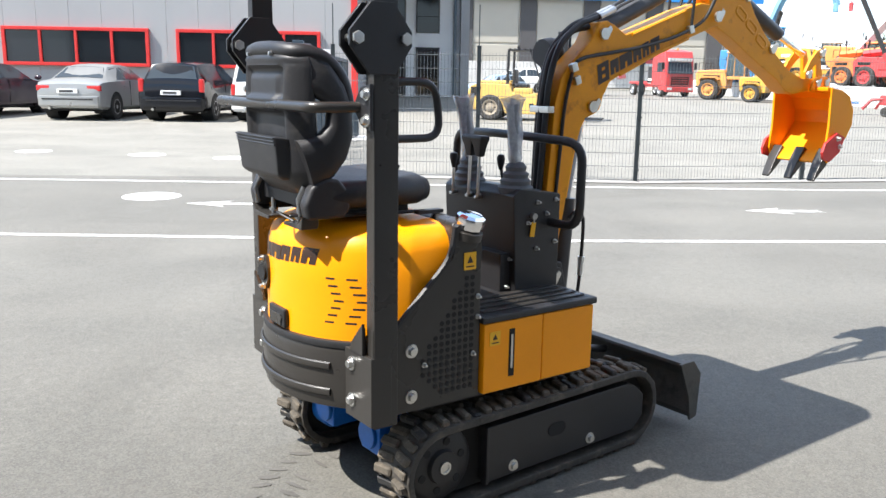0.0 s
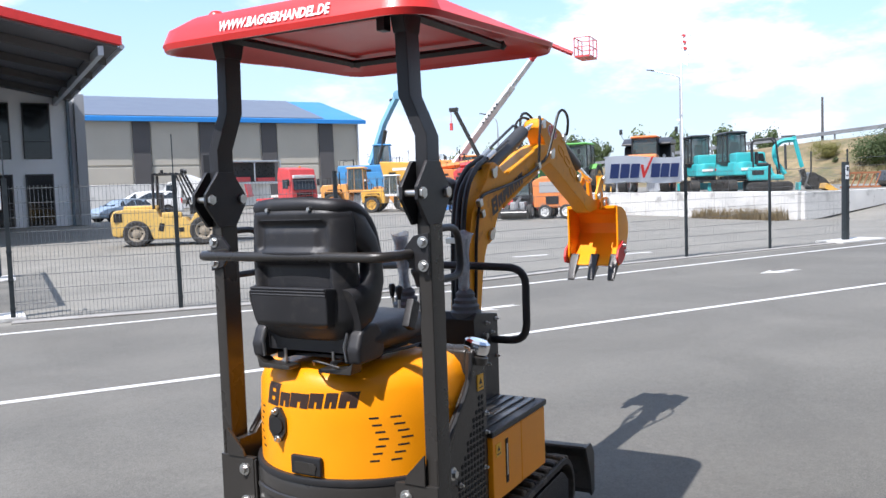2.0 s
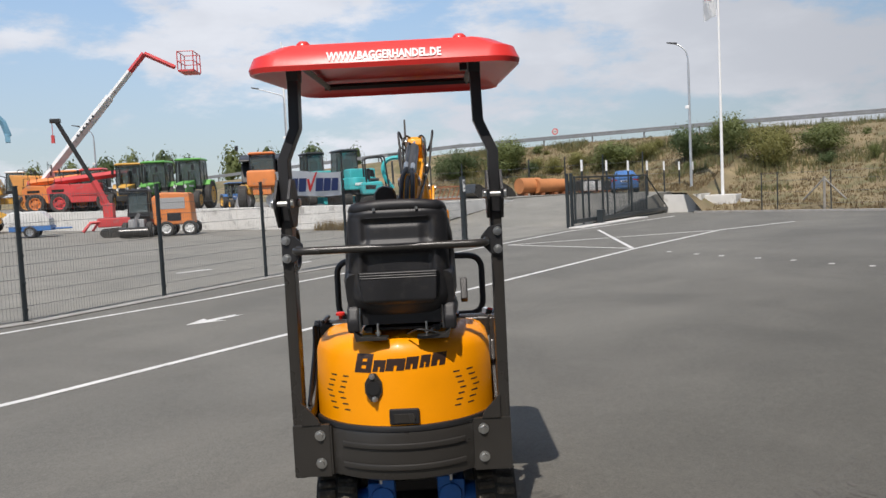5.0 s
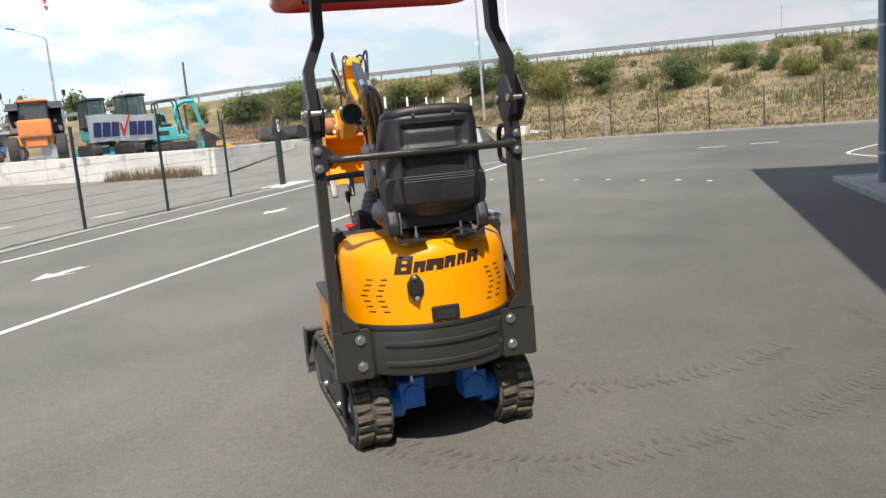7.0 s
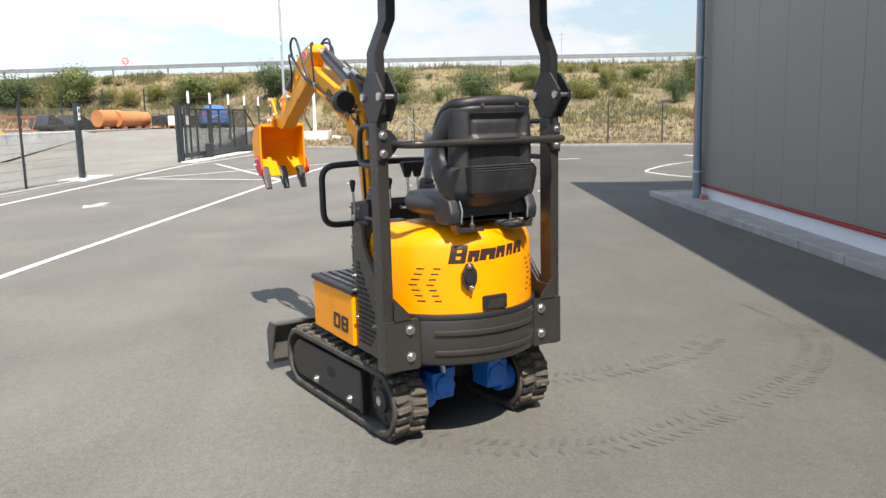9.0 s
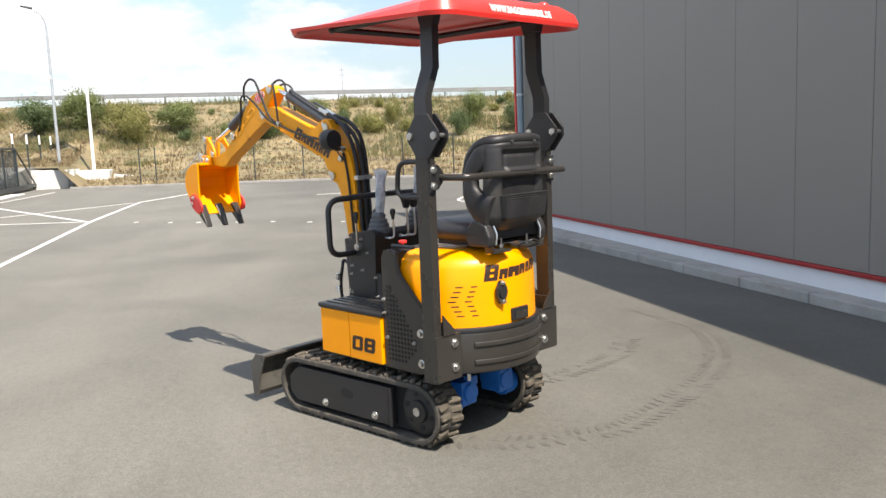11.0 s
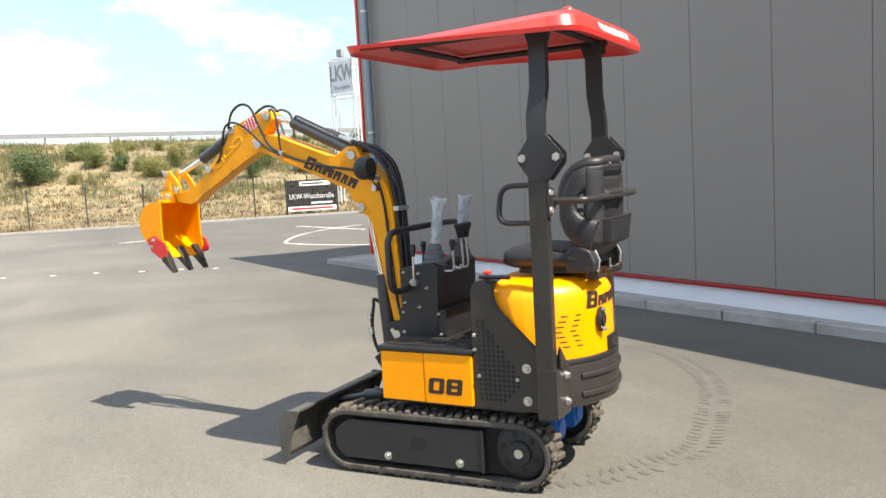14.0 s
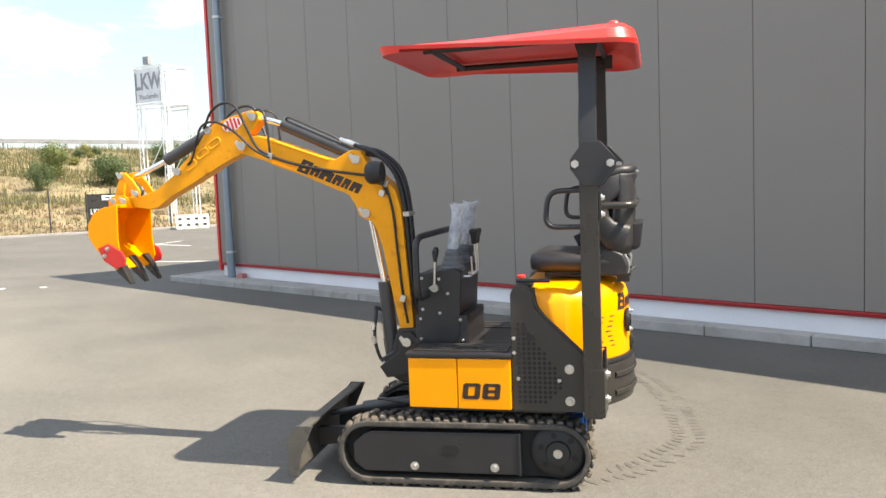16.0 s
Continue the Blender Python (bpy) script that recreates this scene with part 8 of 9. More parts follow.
def tractor(m, body_paint, label, tall=1.0):
    t = thing("tractor", m, label, "tractor", "tractors on the terrace")
    part("bonnet", [loft([[(0.3, -0.38, 0.9), (0.3, 0.38, 0.9), (0.3, 0.40, 1.6), (0.3, -0.40, 1.6)], [(1.9, -0.33, 0.85), (1.9, 0.33, 0.85), (1.9, 0.34, 1.42), (1.9, -0.34, 1.42)]])], body_paint, t, bevel=0.07)
    part("grille", [box(1.9, 0, 1.12, 0.04, 0.5, 0.4)], M_BLACK, t)
    part("front_weight", [box(2.15, 0, 0.72, 0.35, 0.6, 0.3)], M_GREYBLACK, t, bevel=0.04)
    cab(t, -1.15, 0.35, 1.45, 1.1, 2.75, M_BLACK, body_paint)
    part("axle", [box(0.2, 0, 0.75, 3.0, 0.4, 0.4)], M_GREYBLACK, t)
    for s in (1, -1):
        part("mudguard", [prism('y', [(-1.45, 1.3), (-1.2, 1.62), (-0.4, 1.62), (-0.15, 1.35), (-0.2, 1.30), (-0.45, 1.55), (-1.15, 1.55), (-1.4, 1.25)], s * 0.85 - 0.2, s * 0.85 + 0.2)], body_paint, t, bevel=0.02)
        part("headlamp", [box(1.91, s * 0.24, 1.30, 0.04, 0.14, 0.1)], M_LAMP_CLEAR, t)
        wheel(t, -0.75, s * 0.85, 0.78, 0.48, rim=P_YELLOW)
        wheel(t, 1.35, s * 0.78, 0.50, 0.34, rim=P_YELLOW)
    part("exhaust", [cyl((0.45, -0.42, 1.5), (0.45, -0.42, 2.5), 0.045)], M_BLACK, t)
    fittings(t, 0.3, 1.88, 0.76, 0.92, 1.5, body_paint, 9)
    return t


tractor(pose(29.4, 40.3, TERR, 0, 0, -150), P_GREEN, "bright green tractor with glazed cab on the terrace")
tractor(pose(29.2, 37.2, TERR, 0, 0, -148), P_GREEN, "bright green tractor beside its twin on the terrace")
tractor(pose(29.6, 42.9, TERR, 0, 0, -140), P_YELLOW, "yellow tractor with black cab on the terrace")


def telehandler(m, body_paint, label, lift=8):
    t = thing("telehandler", m, label, "telehandler", "machines on the terrace")
    part("chassis", [prism('y', [(-2.2, 0.6), (-2.3, 1.5), (-1.9, 1.75), (-0.9, 1.7), (-0.6, 1.05), (1.6, 1.0), (1.9, 0.6)], -0.95, 0.95)], body_paint, t, bevel=0.07)
    c = cab(t, -0.7, 0.7, 0.9, 1.0, 2.55, M_BLACK, body_paint)
    c.location = (0, 0.5, 0)
    part("boom", [tube([(-2.0, -0.35, 1.9), (2.6, -0.35, 1.9 - 0.1 + lift * 0.06)], 0.21, 4)], body_paint, t, bevel=0.02)
    part("engine_cover", [box(0.1, -0.75, 1.35, 1.8, 0.5, 0.7)], body_paint, t, bevel=0.06)
    part("rear_disc", [lathe([(0.0, -0.02), (0.55, 0.0), (0.5, 0.1), (0.0, 0.12)], (-2.25, 0, 1.3), 'x', 20)], M_GREYBLACK, t)
    for s in (1, -1):
        wheel(t, 1.35, s * 0.95, 0.6, 0.42, rim=body_paint)
        wheel(t, -1.45, s * 0.95, 0.6, 0.42, rim=body_paint)
        part("mudguard", [prism('y', [(0.75, 1.2), (0.95, 1.32), (1.75, 1.32), (1.95, 1.2)], s * 0.95 - 0.22, s * 0.95 + 0.22)], M_BLACK, t)
    part("fork_carriage", [box(2.7, -0.35, 1.9 + lift * 0.06 - 0.5, 0.1, 1.1, 0.9)], M_BLACK, t, bevel=0.02)
    fittings(t, -2.25, -0.9, 1.9, 0.75, 1.72, body_paint, 5)
    return t


telehandler(pose(28.6, 45.2, TERR, 0, 0, -60), P_RED, "red telescopic handler with dark wheels on the terrace")
telehandler(pose(28.8, 48.0, TERR, 0, 0, -55), P_ORANGE, "orange-red telescopic handler on the terrace")


def dump_truck(m, body_paint, label, hooded=False):
    t = thing("dump_truck", m, label, "dumper", "machines on the terrace")
    part("frame", [box(0, 0, 0.85, 4.6, 0.9, 0.4)], body_paint, t, bevel=0.05)
    part("skip", [prism('y', [(-2.6, 1.3), (-2.9, 2.5), (-0.2, 2.35), (0.2, 1.3), (-0.4, 1.0), (-2.2, 1.0)], -1.15, 1.15)], M_BLACK if hooded else body_paint, t, bevel=0.08)
    if hooded:
        part("skip_roof", [prism('y', [(-3.0, 2.45), (-2.8, 2.7), (-0.5, 2.75), (0.6, 2.45), (0.6, 2.35)], -1.2, 1.2)], M_BLACK, t, bevel=0.05)
    part("bonnet", [box(1.9, 0, 1.45, 1.1, 1.4, 0.8)], body_paint, t, bevel=0.12)
    cab(t, 0.3, 1.4, 1.3, 1.3, 2.7, M_BLACK, P_WHITE if not hooded else body_paint)
    for s in (1, -1):
        for x in (1.7, -0.9, -2.0):
            wheel(t, x, s * 0.98, 0.58, 0.44, rim=body_paint)
    fittings(t, -2.5, 0.1, 2.3, 1.15, 2.35, body_paint, 7)
    return t


dump_truck(pose(28.4, 54.2, TERR, 0, 0, -40), P_YELLOW, "yellow articulated dump truck with white cab roof on the terrace")
dump_truck(pose(30.6, 51.2, TERR, 0, 0, -35), P_LORANGE, "faded orange dump truck on the terrace")
dump_truck(pose(28.6, 31.0, TERR, 0, 0, -140), P_ORANGE, "orange dumper with black covered skip on the terrace", True)


def roller(m):
    t = thing("road_roller", m, "yellow tandem road roller on the terrace", "road roller")
    part("body", [box(0, 0, 0.95, 1.9, 0.8, 0.5)], P_YELLOW, t, bevel=0.08)
    part("guard", [tube(rounded([(-0.3, 0.35, 1.2), (-0.3, 0.35, 2.1), (-0.3, -0.35, 2.1), (-0.3, -0.35, 1.2)], 0.1), 0.03, 8)], M_BLACK, t)
    for x in (0.75, -0.75):
        part("drum", [cyl((x, -0.45, 0.38), (x, 0.45, 0.38), 0.38, seg=24)], M_GALV, t, bevel=0.02)
        part("yoke", [box(x, 0, 0.80, 0.35, 0.98, 0.12)], P_YELLOW, t, bevel=0.02)
    part("seat", [box(-0.1, 0, 1.3, 0.4, 0.4, 0.2)], M_SEAT, t, bevel=0.04)
    return t


roller(pose(27.4, 30.2, TERR, 0, 0, -60))
tractor(pose(28.1, 32.6, TERR, 0, 0, -120) @ Matrix.Diagonal((0.6, 0.6, 0.48, 1)), P_BLUE, "small blue compact tractor on the terrace")


def mini_digger(m, label):
    t = thing("excavator", m, label, "excavator", "teal excavators on the terrace")
    for s in (1, -1):
        part("track", [prism('y', stadium(-1.15, 1.15, 0.0, 0.58), s * 0.75 - 0.2, s * 0.75 + 0.2)], M_RUBBER, t, bevel=0.03)
        part("track_frame", [prism('y', stadium(-0.95, 0.95, 0.14, 0.44), s * 0.96 - 0.02, s * 0.96 + 0.02)], M_GREYBLACK, t)
    part("turntable", [cyl((0, 0, 0.5), (0, 0, 0.75), 0.5)], M_BLACK, t)
    part("body", [prism('z', [(-1.15, -0.75), (-1.35, -0.4), (-1.35, 0.4), (-1.15, 0.75), (0.75, 0.85), (0.85, -0.85)], 0.75, 1.35)], P_TEAL, t, bevel=0.08)
    part("engine_cover", [box(-0.75, 0, 1.45, 0.95, 1.35, 0.62)], P_TEAL, t, bevel=0.10)
    part("vent", [prism('x', [(-0.60, 1.42), (-0.52, 1.26), (-0.28, 1.26), (-0.20, 1.42), (-0.28, 1.68), (-0.52, 1.68)], -1.262, -1.22)], M_BLACK, t, bevel=0.006)
    part("rear_plate", [box(-1.352, 0.25, 1.02, 0.02, 0.50, 0.12)], M_WHITE, t, bevel=0.004)
    part("tail_lamp", [box(-1.352, -0.12, 1.05, 0.02, 0.09, 0.12)], M_LAMP_RED, t)
    c = cab(t, -0.55, 0.85, 0.95, 1.2, 2.65, M_BLACK, M_BLACK)
    c.location = (0, 0.35, 0)
    part("boom", [tube(smooth_path([(0.75, -0.35, 1.2), (1.1, -0.35, 2.0), (1.6, -0.35, 2.55), (2.3, -0.35, 2.35)], 5), 0.17, 4)], P_TEAL, t, bevel=0.02)
    part("dipper", [tube([(2.35, -0.35, 2.45), (2.65, -0.35, 1.2), (2.60, -0.35, 0.75)], 0.12, 4)], P_TEAL, t, bevel=0.02)
    part("boom_ram", [cyl((0.95, -0.35, 1.0), (1.55, -0.35, 2.2), 0.06)], M_CYL, t)
    part("dipper_ram", [cyl((1.5, -0.35, 2.75), (2.3, -0.35, 2.62), 0.05)], M_CYL, t)
    part("bucket", [prism('y', [(2.45, 0.75), (2.75, 0.75), (2.85, 0.35), (2.55, 0.08), (2.2, 0.18), (2.5, 0.4)], -0.65, -0.05)], M_GREYBLACK, t, bevel=0.02)
    part("blade", [prism('y', [(1.5, 0.08), (1.6, 0.10), (1.65, 0.45), (1.55, 0.45)], -0.95, 0.95)], P_TEAL, t, bevel=0.01)
    return t


def canopy_digger(m):
    t = thing("excavator", m, "small teal excavator with an open black canopy frame on the terrace", "excavator", "teal excavators on the terrace")
    for s in (1, -1):
        part("track", [prism('y', stadium(-0.85, 0.85, 0.0, 0.42), s * 0.55 - 0.14, s * 0.55 + 0.14)], M_RUBBER, t, bevel=0.03)
        part("track_frame", [prism('y', stadium(-0.66, 0.66, 0.10, 0.32), s * 0.70 - 0.02, s * 0.70 + 0.02)], M_GREYBLACK, t)
    part("body", [prism('y', [(-0.80, 0.48), (-0.86, 0.75), (-0.80, 1.02), (0.05, 1.05), (0.15, 0.72), (0.50, 0.68), (0.55, 0.48)], -0.58, 0.58)], P_TEAL, t, bevel=0.07)
    part("vent", [box(-0.45, -0.585, 0.80, 0.45, 0.02, 0.18)], M_BLACK, t)
    part("seat", [box(-0.25, 0, 1.12, 0.44, 0.46, 0.14), box(-0.48, 0, 1.38, 0.14, 0.44, 0.50)], M_SEAT, t, bevel=0.05)
    for s in (1, -1):
        part("canopy_post", [tube(rounded([(-0.62, s * 0.52, 1.0), (-0.66, s * 0.52, 2.1), (0.20, s * 0.52, 2.15), (0.36, s * 0.52, 0.72)], 0.18), 0.035, 8)], M_BLACK, t)
    part("canopy_bar", [tube([(-0.60, -0.52, 2.02), (-0.60, 0.52, 2.02)], 0.03, 6)], M_BLACK, t)
    part("boom", [tube(smooth_path([(0.60, 0, 0.70), (0.25, 0, 1.25), (0.22, 0, 1.75), (0.50, 0, 2.02), (1.02, 0, 2.06)], 5), 0.10, 4)], P_TEAL, t, bevel=0.015)
    part("dipper", [tube([(0.92, 0, 2.20), (1.06, 0, 1.6), (1.22, 0, 0.95)], 0.085, 4)], P_TEAL, t, bevel=0.012)
    part("boom_ram", [cyl((0.62, 0, 0.9), (0.60, 0, 1.9), 0.045)], M_CYL, t)
    part("dipper_ram", [cyl((0.45, 0, 2.2), (0.98, 0, 2.22), 0.035)], M_CYL, t)
    part("bucket", [prism('y', [(1.10, 0.85), (1.30, 0.90), (1.38, 0.55), (1.28, 0.25), (1.05, 0.22), (1.2, 0.5)], -0.24, 0.24)], M_GREYBLACK, t, bevel=0.02)
    part("blade", [prism('y', [(1.02, 0.06), (1.10, 0.06), (1.12, 0.36), (1.04, 0.36)], -0.68, 0.68)], P_TEAL, t, bevel=0.01)
    return t


mini_digger(pose(28.55, 25.25, TERR, 0, 0, 62) @ Matrix.Scale(0.97, 4), "teal tracked excavator with black cab on the terrace")
mini_digger(pose(29.1, 27.75, TERR, 0, 0, 58) @ Matrix.Scale(0.97, 4), "teal tracked excavator with black cab behind the banner")
canopy_digger(pose(28.0, 23.3, TERR, 0, 0, -48) @ Matrix.Scale(1.04, 4))


def material_handler(m):
    t = thing("material_handler", m, "tall blue material handler with raised curved boom", "crane")
    part("undercarriage", [box(0, 0, 0.9, 4.2, 2.4, 0.7)], P_AZURE, t, bevel=0.08)
    part("upper", [box(-0.6, 0, 2.2, 3.6, 2.3, 1.2)], P_AZURE, t, bevel=0.12)
    cab(t, 0.4, 1.9, 1.1, 2.6, 4.4, P_AZURE, P_AZURE)
    part("boom", [tube([(0.2, 0, 2.9), (1.4, 0, 6.2), (2.55, 0, 8.35)], 0.30, 4)], P_SKY, t, bevel=0.03)
    part("knuckle", [cyl((2.6, -0.30, 8.4), (2.6, 0.30, 8.4), 0.36)], P_SKY, t, bevel=0.04)
    part("dipper", [tube([(2.5, 0, 8.5), (3.3, 0, 8.6), (3.7, 0, 8.3), (4.9, 0, 6.9), (5.2, 0, 5.9)], 0.24, 4)], P_SKY, t, bevel=0.03)
    part("boom_ram", [cyl((0.9, 0.45, 2.9), (1.5, 0.45, 5.6), 0.12), cyl((0.9, -0.45, 2.9), (1.5, -0.45, 5.6), 0.12)], M_GREYBLACK, t)
    part("dipper_ram", [cyl((1.9, 0, 8.0), (3.6, 0, 8.75), 0.10)], M_GREYBLACK, t)
    part("claw_mount", [box(5.12, 0, 5.75, 0.34, 0.4, 0.6)], P_SKY, t, bevel=0.05)
    for k in range(5):
        part("service_line", [tube([(0.35 + k * 0.05, 0.33, 3.2), (1.35 + k * 0.04, 0.33, 6.0), (2.4, 0.33, 8.0)], 0.02, 5)], M_HOSE, t)
    part("cabin_mount", [box(0.6, 0.9, 2.8, 1.2, 0.5, 1.6)], M_GREYBLACK, t, bevel=0.05)
    for x in (1.5, -1.5):
        for s in (1, -1):
            wheel(t, x, s * 1.05, 0.55, 0.4, rim=P_AZURE)
    fittings(t, -2.3, 1.1, 2.3, 1.65, 2.8, P_AZURE, 11)
    return t


material_handler(pose(27.8, 62.0, 0.6, 0, 0, -32))
# skip shape added in place of an azure machine's body
blue_skip = thing("skip_container", pose(26.3, 59.5, TERR, 0, 0, -35) @ Matrix.Scale(0.8, 4), "blue steel skip standing in for an azure machine", "container")
part("tub", [prism('y', [(-2.2, 0.6), (-2.6, 2.2), (2.6, 2.2), (2.2, 0.6)], -1.1, 1.1)], P_AZURE, blue_skip, bevel=0.04)
for x in (-1.6, 1.6):
    part("leg", [box(x, 0, 0.3, 0.2, 1.8, 0.6)], P_AZURE, blue_skip)


def boom_lift(m, reach):
    t = thing("boom_lift", m, "white and red telescopic boom lift raised high", "boom lift")
    part("chassis", [box(0, 0, 0.8, 3.4, 2.2, 0.6)], P_RED, t, bevel=0.08)
    part("turret", [box(-0.5, 0, 1.6, 2.4, 1.8, 1.0)], P_RED, t, bevel=0.12)
    e = Vector(reach)
    a = Vector((-1.0, 0, 2.0))
    part("boom", [tube([a, a + (e - a) * 0.66], 0.30, 4)], P_WHITE, t, bevel=0.02)
    part("inner_boom", [tube([a + (e - a) * 0.62, a + (e - a) * 0.86], 0.22, 4)], P_WHITE, t, bevel=0.02)
    part("tip_boom", [tube([a + (e - a) * 0.84, e], 0.20, 4)], P_RED, t, bevel=0.02)
    for k in range(6):
        p = a + (e - a) * (0.36 + k * 0.030)
        for s in (1, -1):
            part("name_bar", [box(p.x, s * 0.305, p.z, 0.13, 0.01, 0.17, 0, -math.degrees(math.atan2(e.z - a.z, e.x - a.x)), 0)], M_CYL, t)
    j = e + Vector((1.9, 0, -0.95))
    part("jib", [tube([e, j], 0.16, 4)], P_RED, t, bevel=0.02)
    basket = part("basket", [box(j.x + 0.9, 0, j.z - 0.35, 1.0, 1.8, 0.12)], P_RED, t, "red work platform basket")
    for x in (0.4, 1.4):
        for y in (-0.9, 0, 0.9):
            part("basket_post", [cyl((j.x + x, y, j.z - 0.3), (j.x + x, y, j.z + 0.85), 0.035, seg=6)], P_RED, basket)
    for z in (0.25, 0.85):
        part("basket_rail", [tube([(j.x + 0.4, -0.9, j.z + z), (j.x + 1.4, -0.9, j.z + z), (j.x + 1.4, 0.9, j.z + z), (j.x + 0.4, 0.9, j.z + z), (j.x + 0.4, -0.9, j.z + z)], 0.03, 6)], P_RED, basket)
    for x in (1.2, -1.2):
        for s in (1, -1):
            wheel(t, x, s * 1.0, 0.5, 0.36, rim=P_WHITE)
    fittings(t, -1.7, 0.7, 1.8, 1.15, 2.1, P_RED, 13)
    return t


boom_lift(pose(29.75, 50.0, TERR, 0, 0, -56), (6.0, 0, 9.9))


def mini_crane(m):
    t = thing("mini_crane", m, "red crawler mini crane with a long thin jib", "crane")
    for s in (1, -1):
        part("track", [prism('y', stadium(-0.8, 0.8, 0.0, 0.42), s * 0.5 - 0.14, s * 0.5 + 0.14)], M_RUBBER, t, bevel=0.02)
        part("outrigger", [tube([(0.6, s * 0.3, 0.75), (1.4, s * 0.6, 0.8), (1.9, s * 0.7, 0.3)], 0.07, 4)], P_RED, t)
        part("outrigger", [tube([(-0.6, s * 0.3, 0.75), (-1.2, s * 0.6, 0.7), (-1.5, s * 0.7, 0.3)], 0.07, 4)], P_RED, t)
    part("body", [box(0, 0, 0.68, 1.9, 0.9, 0.42)], P_RED, t, bevel=0.06)
    part("column", [box(-0.5, 0, 1.15, 0.45, 0.5, 0.8)], P_RED, t, bevel=0.04)
    part("jib_base", [tube([(-0.5, 0, 1.3), (-1.08, 0, 2.6)], 0.16, 4)], P_RED, t, bevel=0.02)
    part("jib", [tube([(-1.0, 0, 2.4), (-2.5, 0, 5.35)], 0.10, 4)], M_GREYBLACK, t)
    part("jib_head", [box(-2.55, 0, 5.37, 0.45, 0.2, 0.2)], M_GREYBLACK, t, bevel=0.03)
    part("hook", [cyl((-2.7, 0, 5.3), (-2.7, 0, 4.7), 0.015, seg=6), box(-2.7, 0, 4.55, 0.14, 0.1, 0.35)], P_RED, t)
    return t


mini_crane(pose(21.5, 33.25, 0, 0, 0, -52))


def sweeper(m):
    t = thing("compact_sweeper", m, "orange compact sweeper with grey hopper", "sweeper")
    part("hopper", [prism('y', [(-1.1, 0.5), (-1.15, 1.75), (-0.7, 1.95), (0.5, 1.9), (0.6, 0.5)], -0.6, 0.6)], P_ORANGE, t, bevel=0.1)
    part("hopper_panel", [box(-0.25, -0.605, 1.45, 1.1, 0.02, 0.5), box(-0.25, 0.605, 1.45, 1.1, 0.02, 0.5)], M_LGREY, t, bevel=0.005)
    part("grille", [box(-0.2, -0.61, 0.85, 0.6, 0.02, 0.35)], M_BLACK, t)
    for s in (1, -1):
        wheel(t, -0.55, s * 0.55, 0.33, 0.22, rim=P_WHITE)
        wheel(t, 0.45, s * 0.55, 0.33, 0.22, rim=P_WHITE)
    return t


sweeper(pose(22.6, 30.5, 0, 0, 0, -52))


def small_loader(m):
    t = thing("skid_loader", m, "small grey articulated loader with open cab", "loader")
    part("body", [box(-0.4, 0, 0.75, 1.2, 0.9, 0.6)], P_GREY, t, bevel=0.08)
    cab(t, -0.6, 0.5, 0.95, 0.9, 2.05, M_BLACK, M_BLACK)
    part("front", [box(0.8, 0, 0.6, 0.6, 0.7, 0.4)], M_LGREY, t, bevel=0.06)
    part("lift_arm", [tube([(0.5, 0, 1.0), (1.2, 0, 0.75), (1.5, 0, 0.3)], 0.09, 4)], P_GREY, t)
    part("brush", [cyl((1.6, -0.6, 0.25), (1.6, 0.6, 0.25), 0.22)], M_GREYBLACK, t)
    for s in (1, -1):
        wheel(t, 0.75, s * 0.52, 0.34, 0.24, rim=P_WHITE)
        wheel(t, -0.65, s * 0.52, 0.34, 0.24, rim=P_WHITE)
    return t


small_loader(pose(21.6, 32.0, 0, 0, 0, -140))
trailer = thing("compressor_trailer", pose(20.8, 39.2, 0, 0, 0, -45), "white compressor hood on a blue trailer", "trailer")
part("hood", [prism('y', [(-1.0, 0.55), (-1.1, 1.0), (-0.7, 1.28), (0.6, 1.28), (1.0, 0.9), (1.0, 0.55)], -0.6, 0.6)], P_WHITE, trailer, bevel=0.08)
part("tub", [box(0.1, 0, 0.45, 1.9, 1.15, 0.25), tube([(1.0, 0, 0.4), (1.9, 0, 0.4)], 0.05, 6)], P_BLUE, trailer, bevel=0.04)
for s in (1, -1):
    wheel(trailer, 0.1, s * 0.62, 0.28, 0.18)

flatbed = thing("flatbed_truck", pose(13.7, 59.5, 0.35, 0, 0, 150), "white flatbed truck with loading ramp", "truck")
part("cab_shell", [prism('y', [(1.3, 0.5), (1.3, 1.9), (1.6, 2.1), (2.2, 2.05), (2.7, 1.4), (2.9, 1.2), (2.9, 0.5)], -0.95, 0.95)], P_WHITE, flatbed, bevel=0.08)
for y in (-0.955, 0.955):
    part("side_window", [box(2.0, y, 1.6, 0.7, 0.02, 0.5)], M_CARGLASS, flatbed)
part("bed", [box(-0.9, 0, 0.85, 4.4, 1.9, 0.14)], M_GALV, flatbed, bevel=0.02)
part("load", [prism('y', [(-2.8, 0.95), (1.1, 2.55), (1.25, 2.45), (1.2, 0.95)], -0.8, 0.8)], P_WHITE, flatbed, bevel=0.03)
part("ramp", [box(-3.2, 0, 1.3, 0.10, 1.7, 0.9, 0, 12, 0)], P_RED, flatbed, bevel=0.01)
for s in (1, -1):
    wheel(flatbed, 2.2, s * 0.82, 0.34, 0.22)
    wheel(flatbed, -1.6, s * 0.82, 0.34, 0.22)

